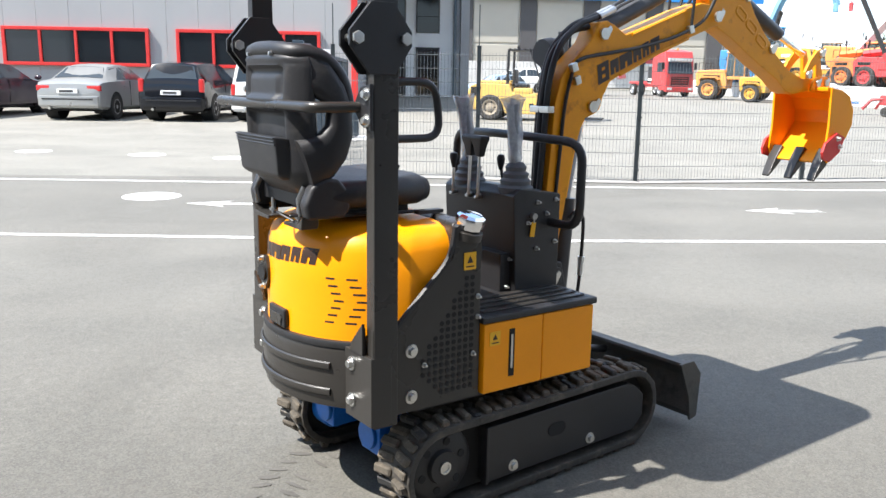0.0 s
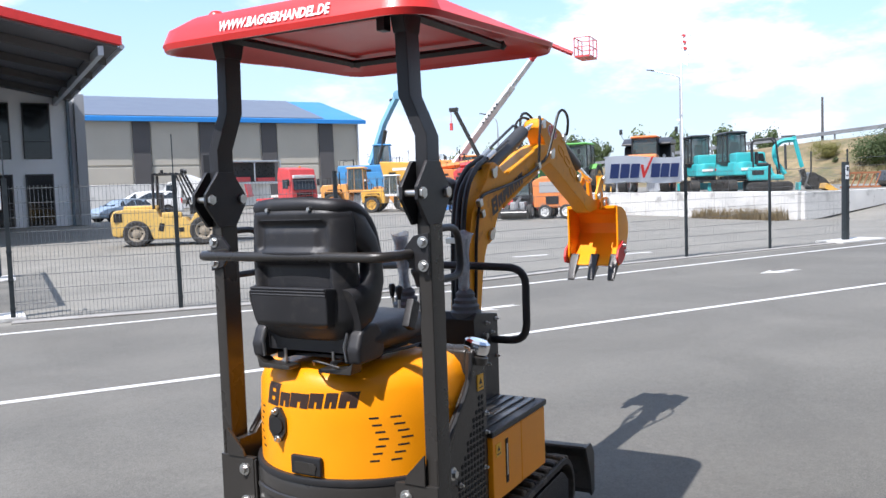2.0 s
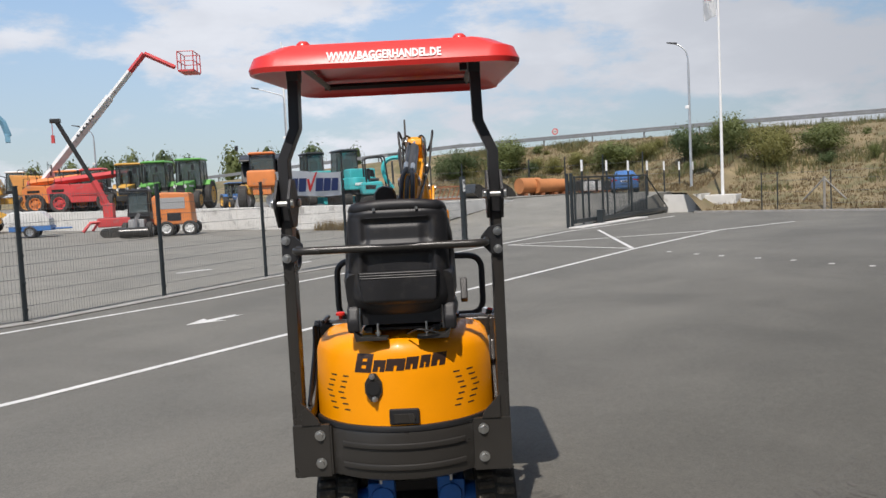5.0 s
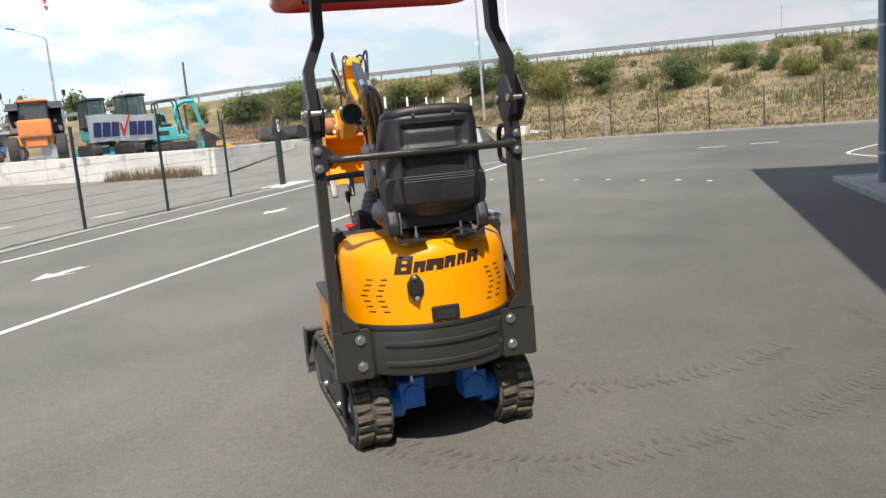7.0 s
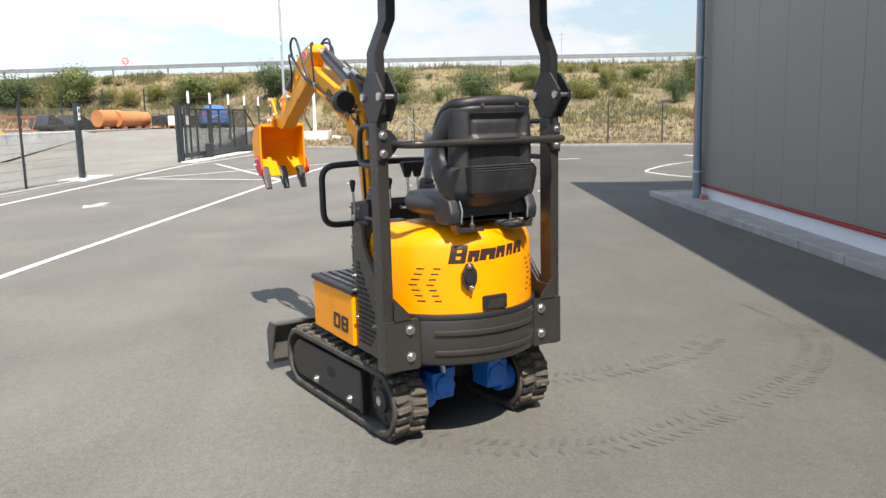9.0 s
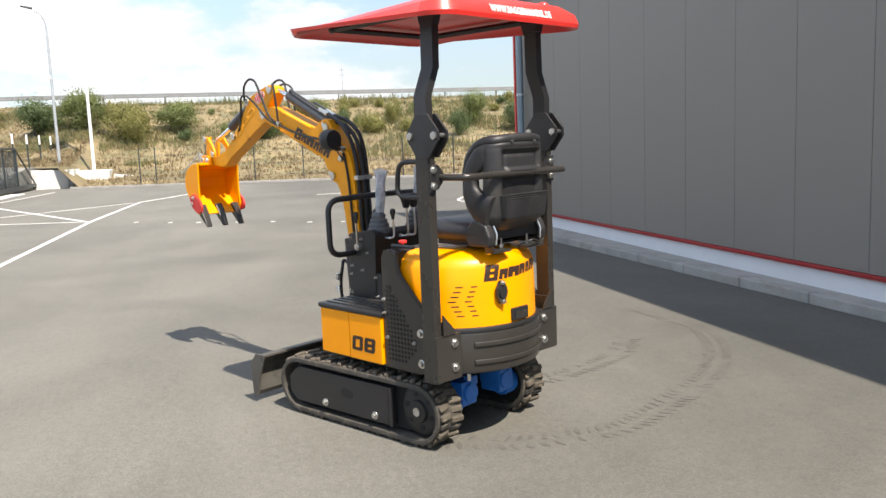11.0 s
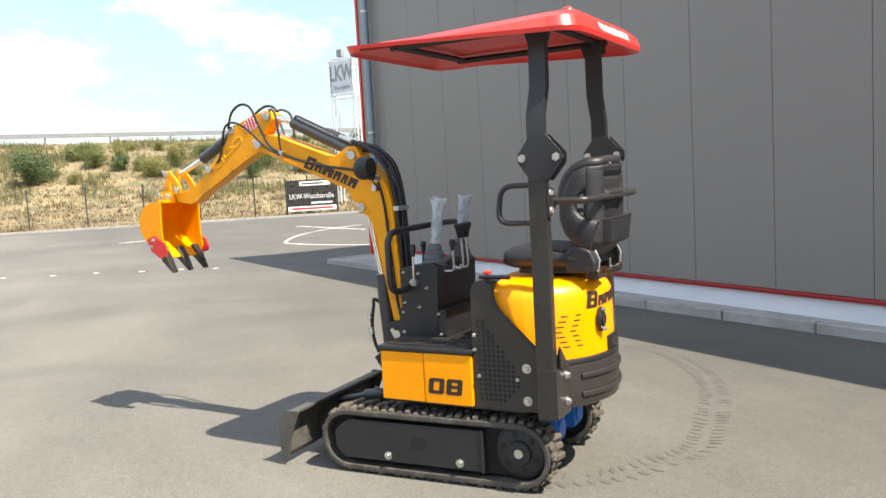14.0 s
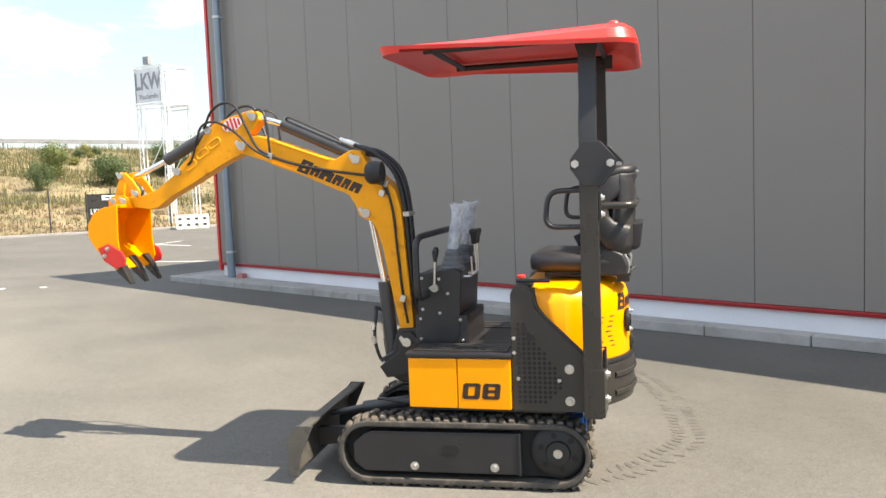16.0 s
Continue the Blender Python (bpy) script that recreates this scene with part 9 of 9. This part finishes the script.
shelf_box = thing("open_container", pose(22.4, 76.0, 2.2, 0, 0, 0) @ Matrix.Scale(0.84, 4), "open-sided steel container on the block wall", "container")
part("floor", [box(0, 0, 0.12, 6.0, 2.2, 0.24)], M_GALV, shelf_box, bevel=0.02)
part("roof", [box(0, 0, 2.5, 6.0, 2.2, 0.16)], M_GALV, shelf_box, bevel=0.02)
part("back", [box(0, 1.05, 1.3, 6.0, 0.1, 2.3)], M_GREYBLACK, shelf_box)
for x in (-2.95, 0, 2.95):
    part("upright", [box(x, -1.05, 1.3, 0.12, 0.1, 2.3)], M_GALV, shelf_box)
part("load", [box(-1.4, 0.2, 0.5, 2.2, 1.2, 0.6), box(1.5, 0.2, 0.45, 2.0, 1.2, 0.5)], P_RED, shelf_box, bevel=0.05)

# ---- stored things on the terrace ----
M_RUST = mat("rusty_steel", (0.32, 0.13, 0.06), 0.8, 0.1, 0.3, 2, 30, 0.3, spots=(0.14, 0.07, 0.04), spot_amount=0.2)
M_PIPE_OR = mat("rust_orange_pipe", (0.48, 0.19, 0.07), 0.7, 0, 0.2, 1.5, 30, 0.2)
for x, y, r in ((41.75, 22.3, 0.46), (42.5, 21.55, 0.42), (43.4, 21.4, 0.40)):
    t = thing("steel_pipe", pose(x, y, TERR + r + 0.12, 0, 0, -25), "large rust-orange steel pipe on the ground", "pipe", "stored pipes")
    part("pipe_wall", [lathe([(r - 0.03, -0.75), (r, -0.75), (r, 0.75), (r - 0.03, 0.75)], (0, 0, 0), 'x', 24)], M_PIPE_OR, t)
    part("chock", [box(-0.5, 0, -r - 0.05, 0.12, 0.9, 0.14), box(0.5, 0, -r - 0.05, 0.12, 0.9, 0.14)], M_RUST, t)
for x, y, a in ((37.3, 23.4, -35), (39.7, 23.1, -35), (33.0, 24.6, -45), (46.0, 20.0, -30), (47.2, 18.0, -30)):
    t = thing("digging_bucket", pose(x, y, TERR, 0, 0, a), "black loader bucket set down on the terrace", "bucket", "stored buckets")
    part("shell", [prism('y', [(-0.5, 0.75), (-0.45, 0.80), (-0.2, 0.15), (0.5, 0.05), (0.5, 0.0), (-0.35, 0.0), (-0.6, 0.3)], -0.95, 0.95)], M_GREYBLACK, t, bevel=0.02)
    for s in (1, -1):
        part("cheek", [prism('y', [(-0.5, 0.75), (-0.6, 0.3), (-0.35, 0.0), (0.5, 0.0), (0.2, 0.45), (-0.3, 0.78)], s * 0.95 - 0.02, s * 0.95 + 0.02)], M_GREYBLACK, t)
rack = thing("steel_rack", pose(35.0, 23.8, TERR, 0, 0, -40), "rusty steel lattice rack on the ground", "rack")
part("beam", [box(0, 0.3, 0.7, 1.6, 0.06, 0.08), box(0, -0.3, 0.7, 1.6, 0.06, 0.08), box(0, 0.3, 0.05, 1.6, 0.06, 0.08), box(0, -0.3, 0.05, 1.6, 0.06, 0.08)], M_RUST, rack)
for k in range(6):
    part("lattice", [tube([(-0.75 + k * 0.26, -0.3, 0.05), (-0.5 + k * 0.26, -0.3, 0.7)], 0.03, 4)], M_RUST, rack)
yb = thing("digging_bucket", pose(30.9, 22.6, TERR, 0, 0, -40), "small yellow bucket at the terrace edge", "bucket")
part("shell", [prism('y', [(-0.2, 0.30), (-0.25, 0.1), (-0.1, 0.0), (0.3, 0.0), (0.3, 0.04), (-0.05, 0.06), (-0.15, 0.32)], -0.45, 0.45)], P_YELLOW, yb, bevel=0.015)
for y in (0.44, -0.47):
    part("cheek", [prism('y', [(-0.2, 0.30), (-0.25, 0.1), (-0.1, 0.0), (0.3, 0.0), (-0.05, 0.25)], y, y + 0.03)], P_YELLOW, yb)
for x, y, c_ in ((43.9, 20.3, M_GREYBLACK), (44.6, 18.4, M_GREYBLACK), (44.0, 19.4, P_WHITE), (45.0, 18.8, P_WHITE), (43.2, 17.0, P_LORANGE)):
    t = thing("pallet_load", pose(x, y, TERR, 0, 0, 20), "goods on a wooden pallet behind the gate", "pallet", "pallets behind the gate")
    part("pallet", [box(0, 0, 0.12, 1.2, 0.8, 0.03), box(0, 0.35, 0.06, 1.2, 0.1, 0.1), box(0, -0.35, 0.06, 1.2, 0.1, 0.1), box(0, 0, 0.06, 1.2, 0.1, 0.1)], M_RUST, t)
    part("load", [box(0, 0, 0.42, 1.1, 0.75, 0.55)], c_, t, bevel=0.03)
# car shape stands in for a half-hidden blue tractor
car(pose(42.6, 16.7, TERR, 0, 0, 20) @ Matrix.Scale(0.86, 4), "dark blue car standing in for a half-hidden blue tractor behind the gate", P_BLUE)

# ---- plants ----
def leaf_mat(name, col):
    m = mat(name, col, 0.65, 0, 0.35, 1.5, 14, 0.0)
    bs = m.node_tree.nodes["Principled BSDF"]
    nt = m.node_tree
    tr = nt.nodes.new("ShaderNodeBsdfTranslucent")
    src = bs.inputs["Base Color"].links[0].from_socket
    nt.links.new(src, tr.inputs["Color"])
    mx = nt.nodes.new("ShaderNodeMixShader")
    mx.inputs[0].default_value = 0.42
    out = [n for n in nt.nodes if n.bl_idname == "ShaderNodeOutputMaterial"][0]
    nt.links.new(bs.outputs[0], mx.inputs[1])
    nt.links.new(tr.outputs[0], mx.inputs[2])
    nt.links.new(mx.outputs[0], out.inputs[0])
    return m


M_LEAF = [leaf_mat("leaf_green", (0.165, 0.195, 0.066)), leaf_mat("leaf_dark_green", (0.100, 0.138, 0.054)), leaf_mat("leaf_yellow_green", (0.235, 0.225, 0.072))]
M_BARK = mat("bark", (0.10, 0.075, 0.05), 0.9, 0, 0.3, 6, 40, 0.5)
M_STRAW = leaf_mat("dry_straw", (0.255, 0.196, 0.105))


def leaf_cloud(seed, n, size, clumps, leaf=0.14):
    """Leaves round uneven clump centres, with gaps."""
    rnd = random.Random(seed)
    cs = []
    for _ in range(clumps):
        a = rnd.uniform(0, 6.283)
        r = rnd.uniform(0.0, 0.42) * size
        cs.append((r * math.cos(a), r * math.sin(a), rnd.uniform(0.18, 0.62) * size, rnd.uniform(0.16, 0.30) * size))

    def op(bm):
        for _ in range(n):
            cx, cy, cz, cr = rnd.choice(cs)
            d = Vector((rnd.gauss(0, 1), rnd.gauss(0, 1), rnd.gauss(0, 0.85))).normalized()
            p = Vector((cx, cy, cz)) + d * cr * (rnd.uniform(0.45, 1.1) if rnd.random() < 0.75 else rnd.uniform(1.0, 1.55))
            if p.z < 0.02:
                p.z = rnd.uniform(0.02, 0.2)
            u = d.cross(Vector((rnd.gauss(0, 1), rnd.gauss(0, 1), rnd.gauss(0, 1)))).normalized()
            v = (d + u * rnd.uniform(-0.8, 0.8)).cross(u).normalized()
            l, w = leaf * rnd.uniform(0.6, 1.3), leaf * rnd.uniform(0.35, 0.7)
            q = [p - u * l, p + v * w, p + u * l, p - v * w]
            bm.faces.new([bm.verts.new(x) for x in q])
    return op


bush_meshes = []
for k in range(5):
    bush_meshes.append(mesh_of("foliage", [leaf_cloud(11 + k, 5200, 1.0, 16 + k, 0.024)], M_LEAF[(0, 1, 2, 0, 1)[k]], sharp=180))
stem_mesh = mesh_of("stem", [tube(smooth_path([(0, 0, -0.05), (0.03, 0.02, 0.2), (0.10, 0.05, 0.45)], 3), 0.02, 5), tube(smooth_path([(0, 0, -0.05), (-0.05, 0.03, 0.2), (-0.14, 0.1, 0.4)], 3), 0.018, 5), tube(smooth_path([(0, 0, -0.05), (0.0, -0.07, 0.22), (0.05, -0.16, 0.42)], 3), 0.016, 5)], M_BARK)
# place on the bank, width, height, kind of leaf
BUSHES = [(44.2, 8.9, 1.6, 1.9, 2), (46.3, 6.6, 3.0, 1.7, 0), (42.7, 2.2, 2.3, 1.9, 1), (45.4, -1.3, 1.6, 1.1, 0), (44.5, -2.6, 1.3, 1.0, 1), (42.0, -3.7, 1.8, 1.1, 2), (44.0, -5.4, 1.0, 1.5, 2), (46.1, -7.5, 1.7, 0.9, 0),
          (39.9, -8.2, 1.2, 1.5, 1), (43.9, 4.1, 0.6, 0.8, 0), (41.8, -5.8, 1.0, 0.8, 2), (45.5, 9.3, 2.9, 2.1, 2), (44.1, 6.2, 1.0, 0.7, 1), (42.2, -9.8, 1.9, 1.8, 0), (39.7, -11.5, 2.4, 1.7, 1), (50.3, 32.2, 3.5, 2.3, 1),
          (50.9, 28.3, 3.7, 2.3, 0), (50.5, 24.5, 1.7, 1.2, 2), (50.8, 20.5, 3.7, 1.7, 0), (47.5, 14.5, 3.0, 2.1, 1), (51.6, 37.1, 2.0, 1.3, 2), (51.5, 18.1, 1.8, 1.2, 2), (46.5, 11.6, 2.8, 2.2, 0), (51.2, 23.0, 1.8, 1.1, 2),
          (47.5, -1.0, 2.0, 1.1, 0), (41.0, -15.5, 3.0, 2.0, 1), (42.0, -19.0, 3.2, 2.2, 0), (44.0, -23.0, 3.4, 2.4, 1)]
rb = random.Random(5)
for _ in range(46):
    y = rb.uniform(-24, 36)
    f = rb.uniform(0.34, 0.86)
    w = rb.uniform(0.45, 1.15)
    BUSHES.append((bank_foot(y) * (1 - f) + 56.0 * f, y, w, w * rb.uniform(0.55, 0.9), rb.choice((0, 2, 2, 1))))
for x, y, w, h, kind in BUSHES:
    k = rb.choice(((0, 3), (1, 4), (2, 2))[kind])
    t = thing("bush", pose(x, y, bank_z(x, y) - 0.05, 0, 0, rb.uniform(0, 360)) @ Matrix.Diagonal((w * 1.02, w * 1.02, h * 1.28, 1)), ("leafy green bush on the dry embankment", "dark green bush on the dry embankment", "yellow-green bush on the dry embankment")[kind], "bush", "bushes on the embankment")
    for nm, me in (("foliage", bush_meshes[k]), ("stem", stem_mesh)):
        o = new(nm, me)
        o.parent = t

# far trees on the skyline
tree_meshes = [mesh_of("crown", [leaf_cloud(40 + k, 900, 4.2, 8, 0.26)], M_LEAF[1 if k else 0], sharp=180) for k in range(3)]
trunk_mesh = mesh_of("trunk", [loft([[(0.13 * math.cos(a), 0.13 * math.sin(a), -0.3) for a in [k * math.pi / 4 for k in range(8)]], [(0.06 * math.cos(a), 0.06 * math.sin(a), 3.2) for a in [k * math.pi / 4 for k in range(8)]]]), tube([(0, 0, 1.8), (0.7, 0.2, 3.0)], 0.04, 5), tube([(0, 0, 2.0), (-0.6, -0.4, 3.2)], 0.04, 5)], M_BARK)
for i, (px_, py_, s_) in enumerate([(77.0, 103.2, 1.05), (80.3, 100.5, 1.1), (83.8, 97.5, 0.95), (87.8, 93.8, 1.1), (91.4, 90.0, 1.1), (95.7, 85.3, 1.1), (70.6, 107.9, 0.9), (73.8, 105.6, 1.0), (99.5, 80.5, 1.0), (66.5, 110.5, 0.85)]):
    t = thing("tree", pose(px_, py_, 1.6, 0, 0, rb.uniform(0, 360)) @ Matrix.Diagonal((s_, s_, s_ * 1.5, 1)), "young dark green tree on the skyline", "tree", "trees on the skyline")
    o = new("trunk", trunk_mesh)
    o.parent = t
    o = new("crown", tree_meshes[i % 3])
    o.parent = t
    o.location = (0, 0, 1.7)


# dry grass on the bank and weeds at the retaining wall
def grass_blades(seed, n, area, h0, h1, base):
    rnd = random.Random(seed)

    def op(bm):
        for _ in range(n):
            x, y = area(rnd)
            z = base(x, y)
            for _k in range(3):
                h = rnd.uniform(h0, h1)
                a = rnd.uniform(0, 6.283)
                dx, dy = math.cos(a), math.sin(a)
                w = rnd.uniform(0.012, 0.035)
                lean = rnd.uniform(0.05, 0.45) * h
                ox, oy = x + rnd.uniform(-0.08, 0.08), y + rnd.uniform(-0.08, 0.08)
                bm.faces.new([bm.verts.new((ox - dy * w, oy + dx * w, z - 0.03)), bm.verts.new((ox + dy * w, oy - dx * w, z - 0.03)), bm.verts.new((ox + dx * lean, oy + dy * lean, z + h))])
    return op


def on_bank(rnd):
    y = rnd.uniform(-32, 34)
    return bank_foot(y) + 0.2 + (55.4 - bank_foot(y)) * rnd.random() ** 1.25, y


def foot_strip(rnd):
    y = rnd.uniform(-32, 34)
    return bank_foot(y) + 0.2 + 9.0 * rnd.random(), y


M_STALK = leaf_mat("brown_stalk", (0.150, 0.095, 0.050))
M_STRAW3 = leaf_mat("grey_green_weed", (0.165, 0.168, 0.080))


def patchy(rnd):
    while True:
        y = rnd.uniform(-32, 34)
        x = bank_foot(y) + (56.0 - bank_foot(y)) * rnd.uniform(0.22, 0.97)
        if noise.noise(Vector((x * 0.28, y * 0.28, 7.0))) > 0.0:
            return x, y


M_STRAW2 = leaf_mat("faded_green_grass", (0.205, 0.190, 0.080))
tagged(part("dry_grass", [grass_blades(3, 28000, on_bank, 0.05, 0.18, bank_z)], M_STRAW, None), "dry yellow grass stalks covering the embankment", "grass", kind="stuff")
tagged(part("green_weeds", [grass_blades(4, 15000, patchy, 0.08, 0.28, bank_z)], M_STRAW2, None), "faded green weeds among the dry grass", "weeds", kind="stuff")
tagged(part("wall_weeds", [grass_blades(6, 500, lambda r: (25.65 - r.random() * 0.5, r.uniform(20.6, 25.0)), 0.2, 0.65, lambda x, y: 0.0)], M_STRAW, None), "dry weeds at the foot of the retaining wall", "weeds", kind="stuff")

tagged(part("brown_stalks", [grass_blades(9, 6000, foot_strip, 0.05, 0.18, bank_z)], M_STALK, None), "tall brown dead stalks at the foot of the bank", "weeds", kind="stuff")
tagged(part("tall_weeds", [grass_blades(12, 5200, patchy, 0.22, 0.62, bank_z)], M_STRAW3, None), "tall grey-green weeds in patches on the bank", "weeds", kind="stuff")

# scrub on the far side of the road
for x, y, w in [(78, 26, 3.2), (80, 21, 2.4), (79, 15, 3.0), (82, 12, 2.2), (80, 6, 3.4), (81, 1.5, 2.4), (79, -4, 2.6), (82, -8, 3.0), (80, -13, 2.2), (83, 31, 3.6), (81, 37, 3.0)]:
    t = thing("bush", pose(x, y, bank_z(x, y) - 0.1, 0, 0, rb.uniform(0, 360)) @ Matrix.Diagonal((w, w, w * rb.uniform(0.8, 1.15), 1)), "grey-green scrub bush beyond the road", "bush", "scrub beyond the road")
    for nm, me in (("foliage", bush_meshes[1]), ("stem", stem_mesh)):
        o = new(nm, me)
        o.parent = t

# ---- truck wash sign, banner, lattice tower ----
sgn = thing("advertising_banner", pose(29.45, -7.48, 0, 0, 0, -111) @ Matrix.Scale(0.743, 4), "black advertising banner with white lettering on posts", "banner")
part("sheet", [box(0, 0, 1.15, 2.75, 0.03, 1.75)], M_GREYBLACK, sgn, bevel=0.005)
part("strip", [box(0, -0.02, 0.42, 2.7, 0.012, 0.26)], M_VINYL, sgn)
part("strip_bar", [box(0, -0.03, 0.42, 2.3, 0.006, 0.10)], M_RED, sgn)
part("top_patch", [box(0.2, -0.02, 1.82, 1.7, 0.012, 0.24)], M_VINYL, sgn)
part("patch_bar", [box(0.1, -0.03, 1.82, 1.2, 0.006, 0.08)], M_CYL, sgn)
text_part("lettering", "LKW-Waschstraße", 0.40, pose(0, -0.025, 1.10, 90, 0, 0), M_WHITE, sgn, 0.004, 0.80)
part("small_bar", [box(0.55, -0.025, 0.72, 1.2, 0.008, 0.10)], M_WHITE, sgn)
for x in (-1.42, 1.42):
    part("post", [cyl((x, 0.04, 0), (x, 0.04, 2.15), 0.04)], M_FENCE, sgn)

tower = thing("lattice_sign_tower", pose(30.8, -9.77, 0, 0, 0, -164) @ Matrix.Diagonal((0.72, 0.72, 0.82, 1)), "white lattice tower carrying a pale sign board", "sign tower")
for x in (-1.0, 1.0):
    for y in (0.0, 2.0):
        leg = part("leg", [box(x, y, 4.12, 0.04, 0.04, 8.25)], M_WHITE, tower)
        for dx, dy in ((0.28, 0), (0.28, 0.28), (0, 0.28)):
            part("chord", [cyl((x + dx, y + dy, 0), (x + dx, y + dy, 8.25), 0.03, seg=6)], M_WHITE, leg)
        for k in range(13):
            z = k * 0.63
            part("lacing", [tube([(x, y, z), (x + 0.28, y, z + 0.31), (x, y, z + 0.63)], 0.014, 4), tube([(x, y, z), (x, y + 0.28, z + 0.31), (x, y, z + 0.63)], 0.014, 4)], M_WHITE, leg)
        part("foot_plate", [box(x + 0.14, y + 0.14, 0.02, 0.5, 0.5, 0.04)], M_GALV, leg)
for y in (0.0, 2.0):
    for z in (6.30, 8.20):
        part("cross_beam", [box(0.14, y, z, 2.4, 0.12, 0.10), box(0.14, y, z - 0.22, 2.3, 0.06, 0.06)], M_WHITE, tower)
    part("brace", [tube([(-0.9, y, 2.2), (1.0, y, 4.4)], 0.03, 6)], M_WHITE, tower)
for x in (-1.0, 1.28):
    for z in (7.95, 8.20, 6.30):
        part("tie_beam", [box(x, 1.0, z, 0.06, 2.2, 0.06)], M_WHITE, tower)
M_PALE_LETTER = mat("faded_grey_letters", (0.26, 0.27, 0.28), 0.7, 0, 0.15, 3, 60, 0.05)
M_BOARD = mat("faded_sign_board", (0.66, 0.67, 0.68), 0.7, 0, 0.15, 2, 40, 0.05)
board = part("sign_board", [box(0.14, -0.08, 7.25, 2.0, 0.05, 1.7)], M_BOARD, tower, "weathered pale sign board")
text_part("lettering", "LKW", 1.15, pose(0.14, -0.115, 7.42, 90, 0, 0), M_PALE_LETTER, board, 0.004, 0.86, 0.0, 0.03)
text_part("lettering", "Waschstraße", 0.36, pose(0.14, -0.115, 6.68, 90, 0, 0), M_PALE_LETTER, board, 0.004, 0.80)
for x in (-0.88, 1.16):
    part("board_edge", [box(x, -0.12, 7.25, 0.05, 0.03, 1.75)], M_PALE_LETTER, board)
part("sign_board", [box(1.34, 1.15, 7.25, 0.05, 1.7, 1.5)], M_BOARD, tower)
part("lamp_box", [box(0.1, 0, 8.50, 0.45, 0.3, 0.40)], M_PALE_LETTER, tower, bevel=0.03)
ballast = thing("ballast_block", pose(27.6, -9.3, 0, 0, 0, -117) @ Matrix.Scale(0.62, 4), "pale perforated concrete ballast block under the tower", "concrete block")
part("block", [box(0.6, 0, 0.45, 2.0, 0.7, 0.9)], M_CONCRETE, ballast, bevel=0.03)
for k in range(4):
    part("socket", [box(-0.15 + k * 0.5, -0.352, 0.65, 0.2, 0.01, 0.14)], M_CYL, ballast)
    part("socket", [box(-0.15 + k * 0.5, -0.352, 0.28, 0.2, 0.01, 0.14)], M_CYL, ballast)

# second flagpole and pylons behind the terrace
fp = thing("flagpole", pose(40.5, 40.0, 0), "tall white flagpole with a limp flag on the terrace", "flagpole")
part("pole", [cyl((0, 0, 0.9), (0, 0, 12.0), 0.08, 0.05)], M_WHITE, fp)
part("flag", [loft([[(0.02, 0.08, 11.8), (0.04, -0.9, 11.6), (0.06, -0.9, 11.6), (0.05, 0.08, 11.8)], [(0.10, 0.08, 10.6), (0.02, -0.7, 10.2), (0.04, -0.7, 10.2), (0.13, 0.08, 10.6)], [(0.0, 0.08, 9.4), (0.06, -0.5, 9.0), (0.08, -0.5, 9.0), (0.03, 0.08, 9.4)]])], M_VINYL, fp, bevel=0.002)
for k in range(3):
    part("flag_mark", [box(0.06, -0.28 - 0.04 * k, 11.0 - 0.42 * k, 0.15, 0.26, 0.16, 24, 0, 0)], P_RED, fp)
pole_dark = thing("utility_pole", pose(56.8, 41.1, 3.0), "dark wooden utility pole on the embankment", "pole")
part("pole", [cyl((0, 0, 0), (0, 0, 4.9), 0.11, 0.08)], M_HALL_DARK, pole_dark)
road_sign = thing("road_sign", pose(57.2, 27.23, crest(27.2)), "round road sign with a red ring on a thin post", "road sign")
part("post", [cyl((0, 0, -0.2), (0, 0, 1.3), 0.03)], M_GALV, road_sign)
plate = part("disc", [cyl((-0.03, 0, 1.10), (-0.05, 0, 1.10), 0.25, seg=20)], M_RED, road_sign, "red ringed disc")
part("face", [cyl((-0.05, 0, 1.10), (-0.056, 0, 1.10), 0.18, seg=20)], P_WHITE, plate)
part("symbol", [box(-0.058, 0.05, 1.10, 0.004, 0.09, 0.08), box(-0.058, -0.06, 1.10, 0.004, 0.09, 0.08)], M_CYL, plate)
mast = thing("utility_pole", pose(58.0, -4.5, crest(-4.5)), "thin grey mast with small cross arms beside the road", "pole")
part("pole", [cyl((0, 0, -0.2), (0, 0, 2.45), 0.03, 0.02, seg=8)], M_GALV, mast)
for z in (1.9, 2.25):
    part("cross_arm", [box(0, 0, z, 0.04, 0.42, 0.04)], M_GALV, mast)
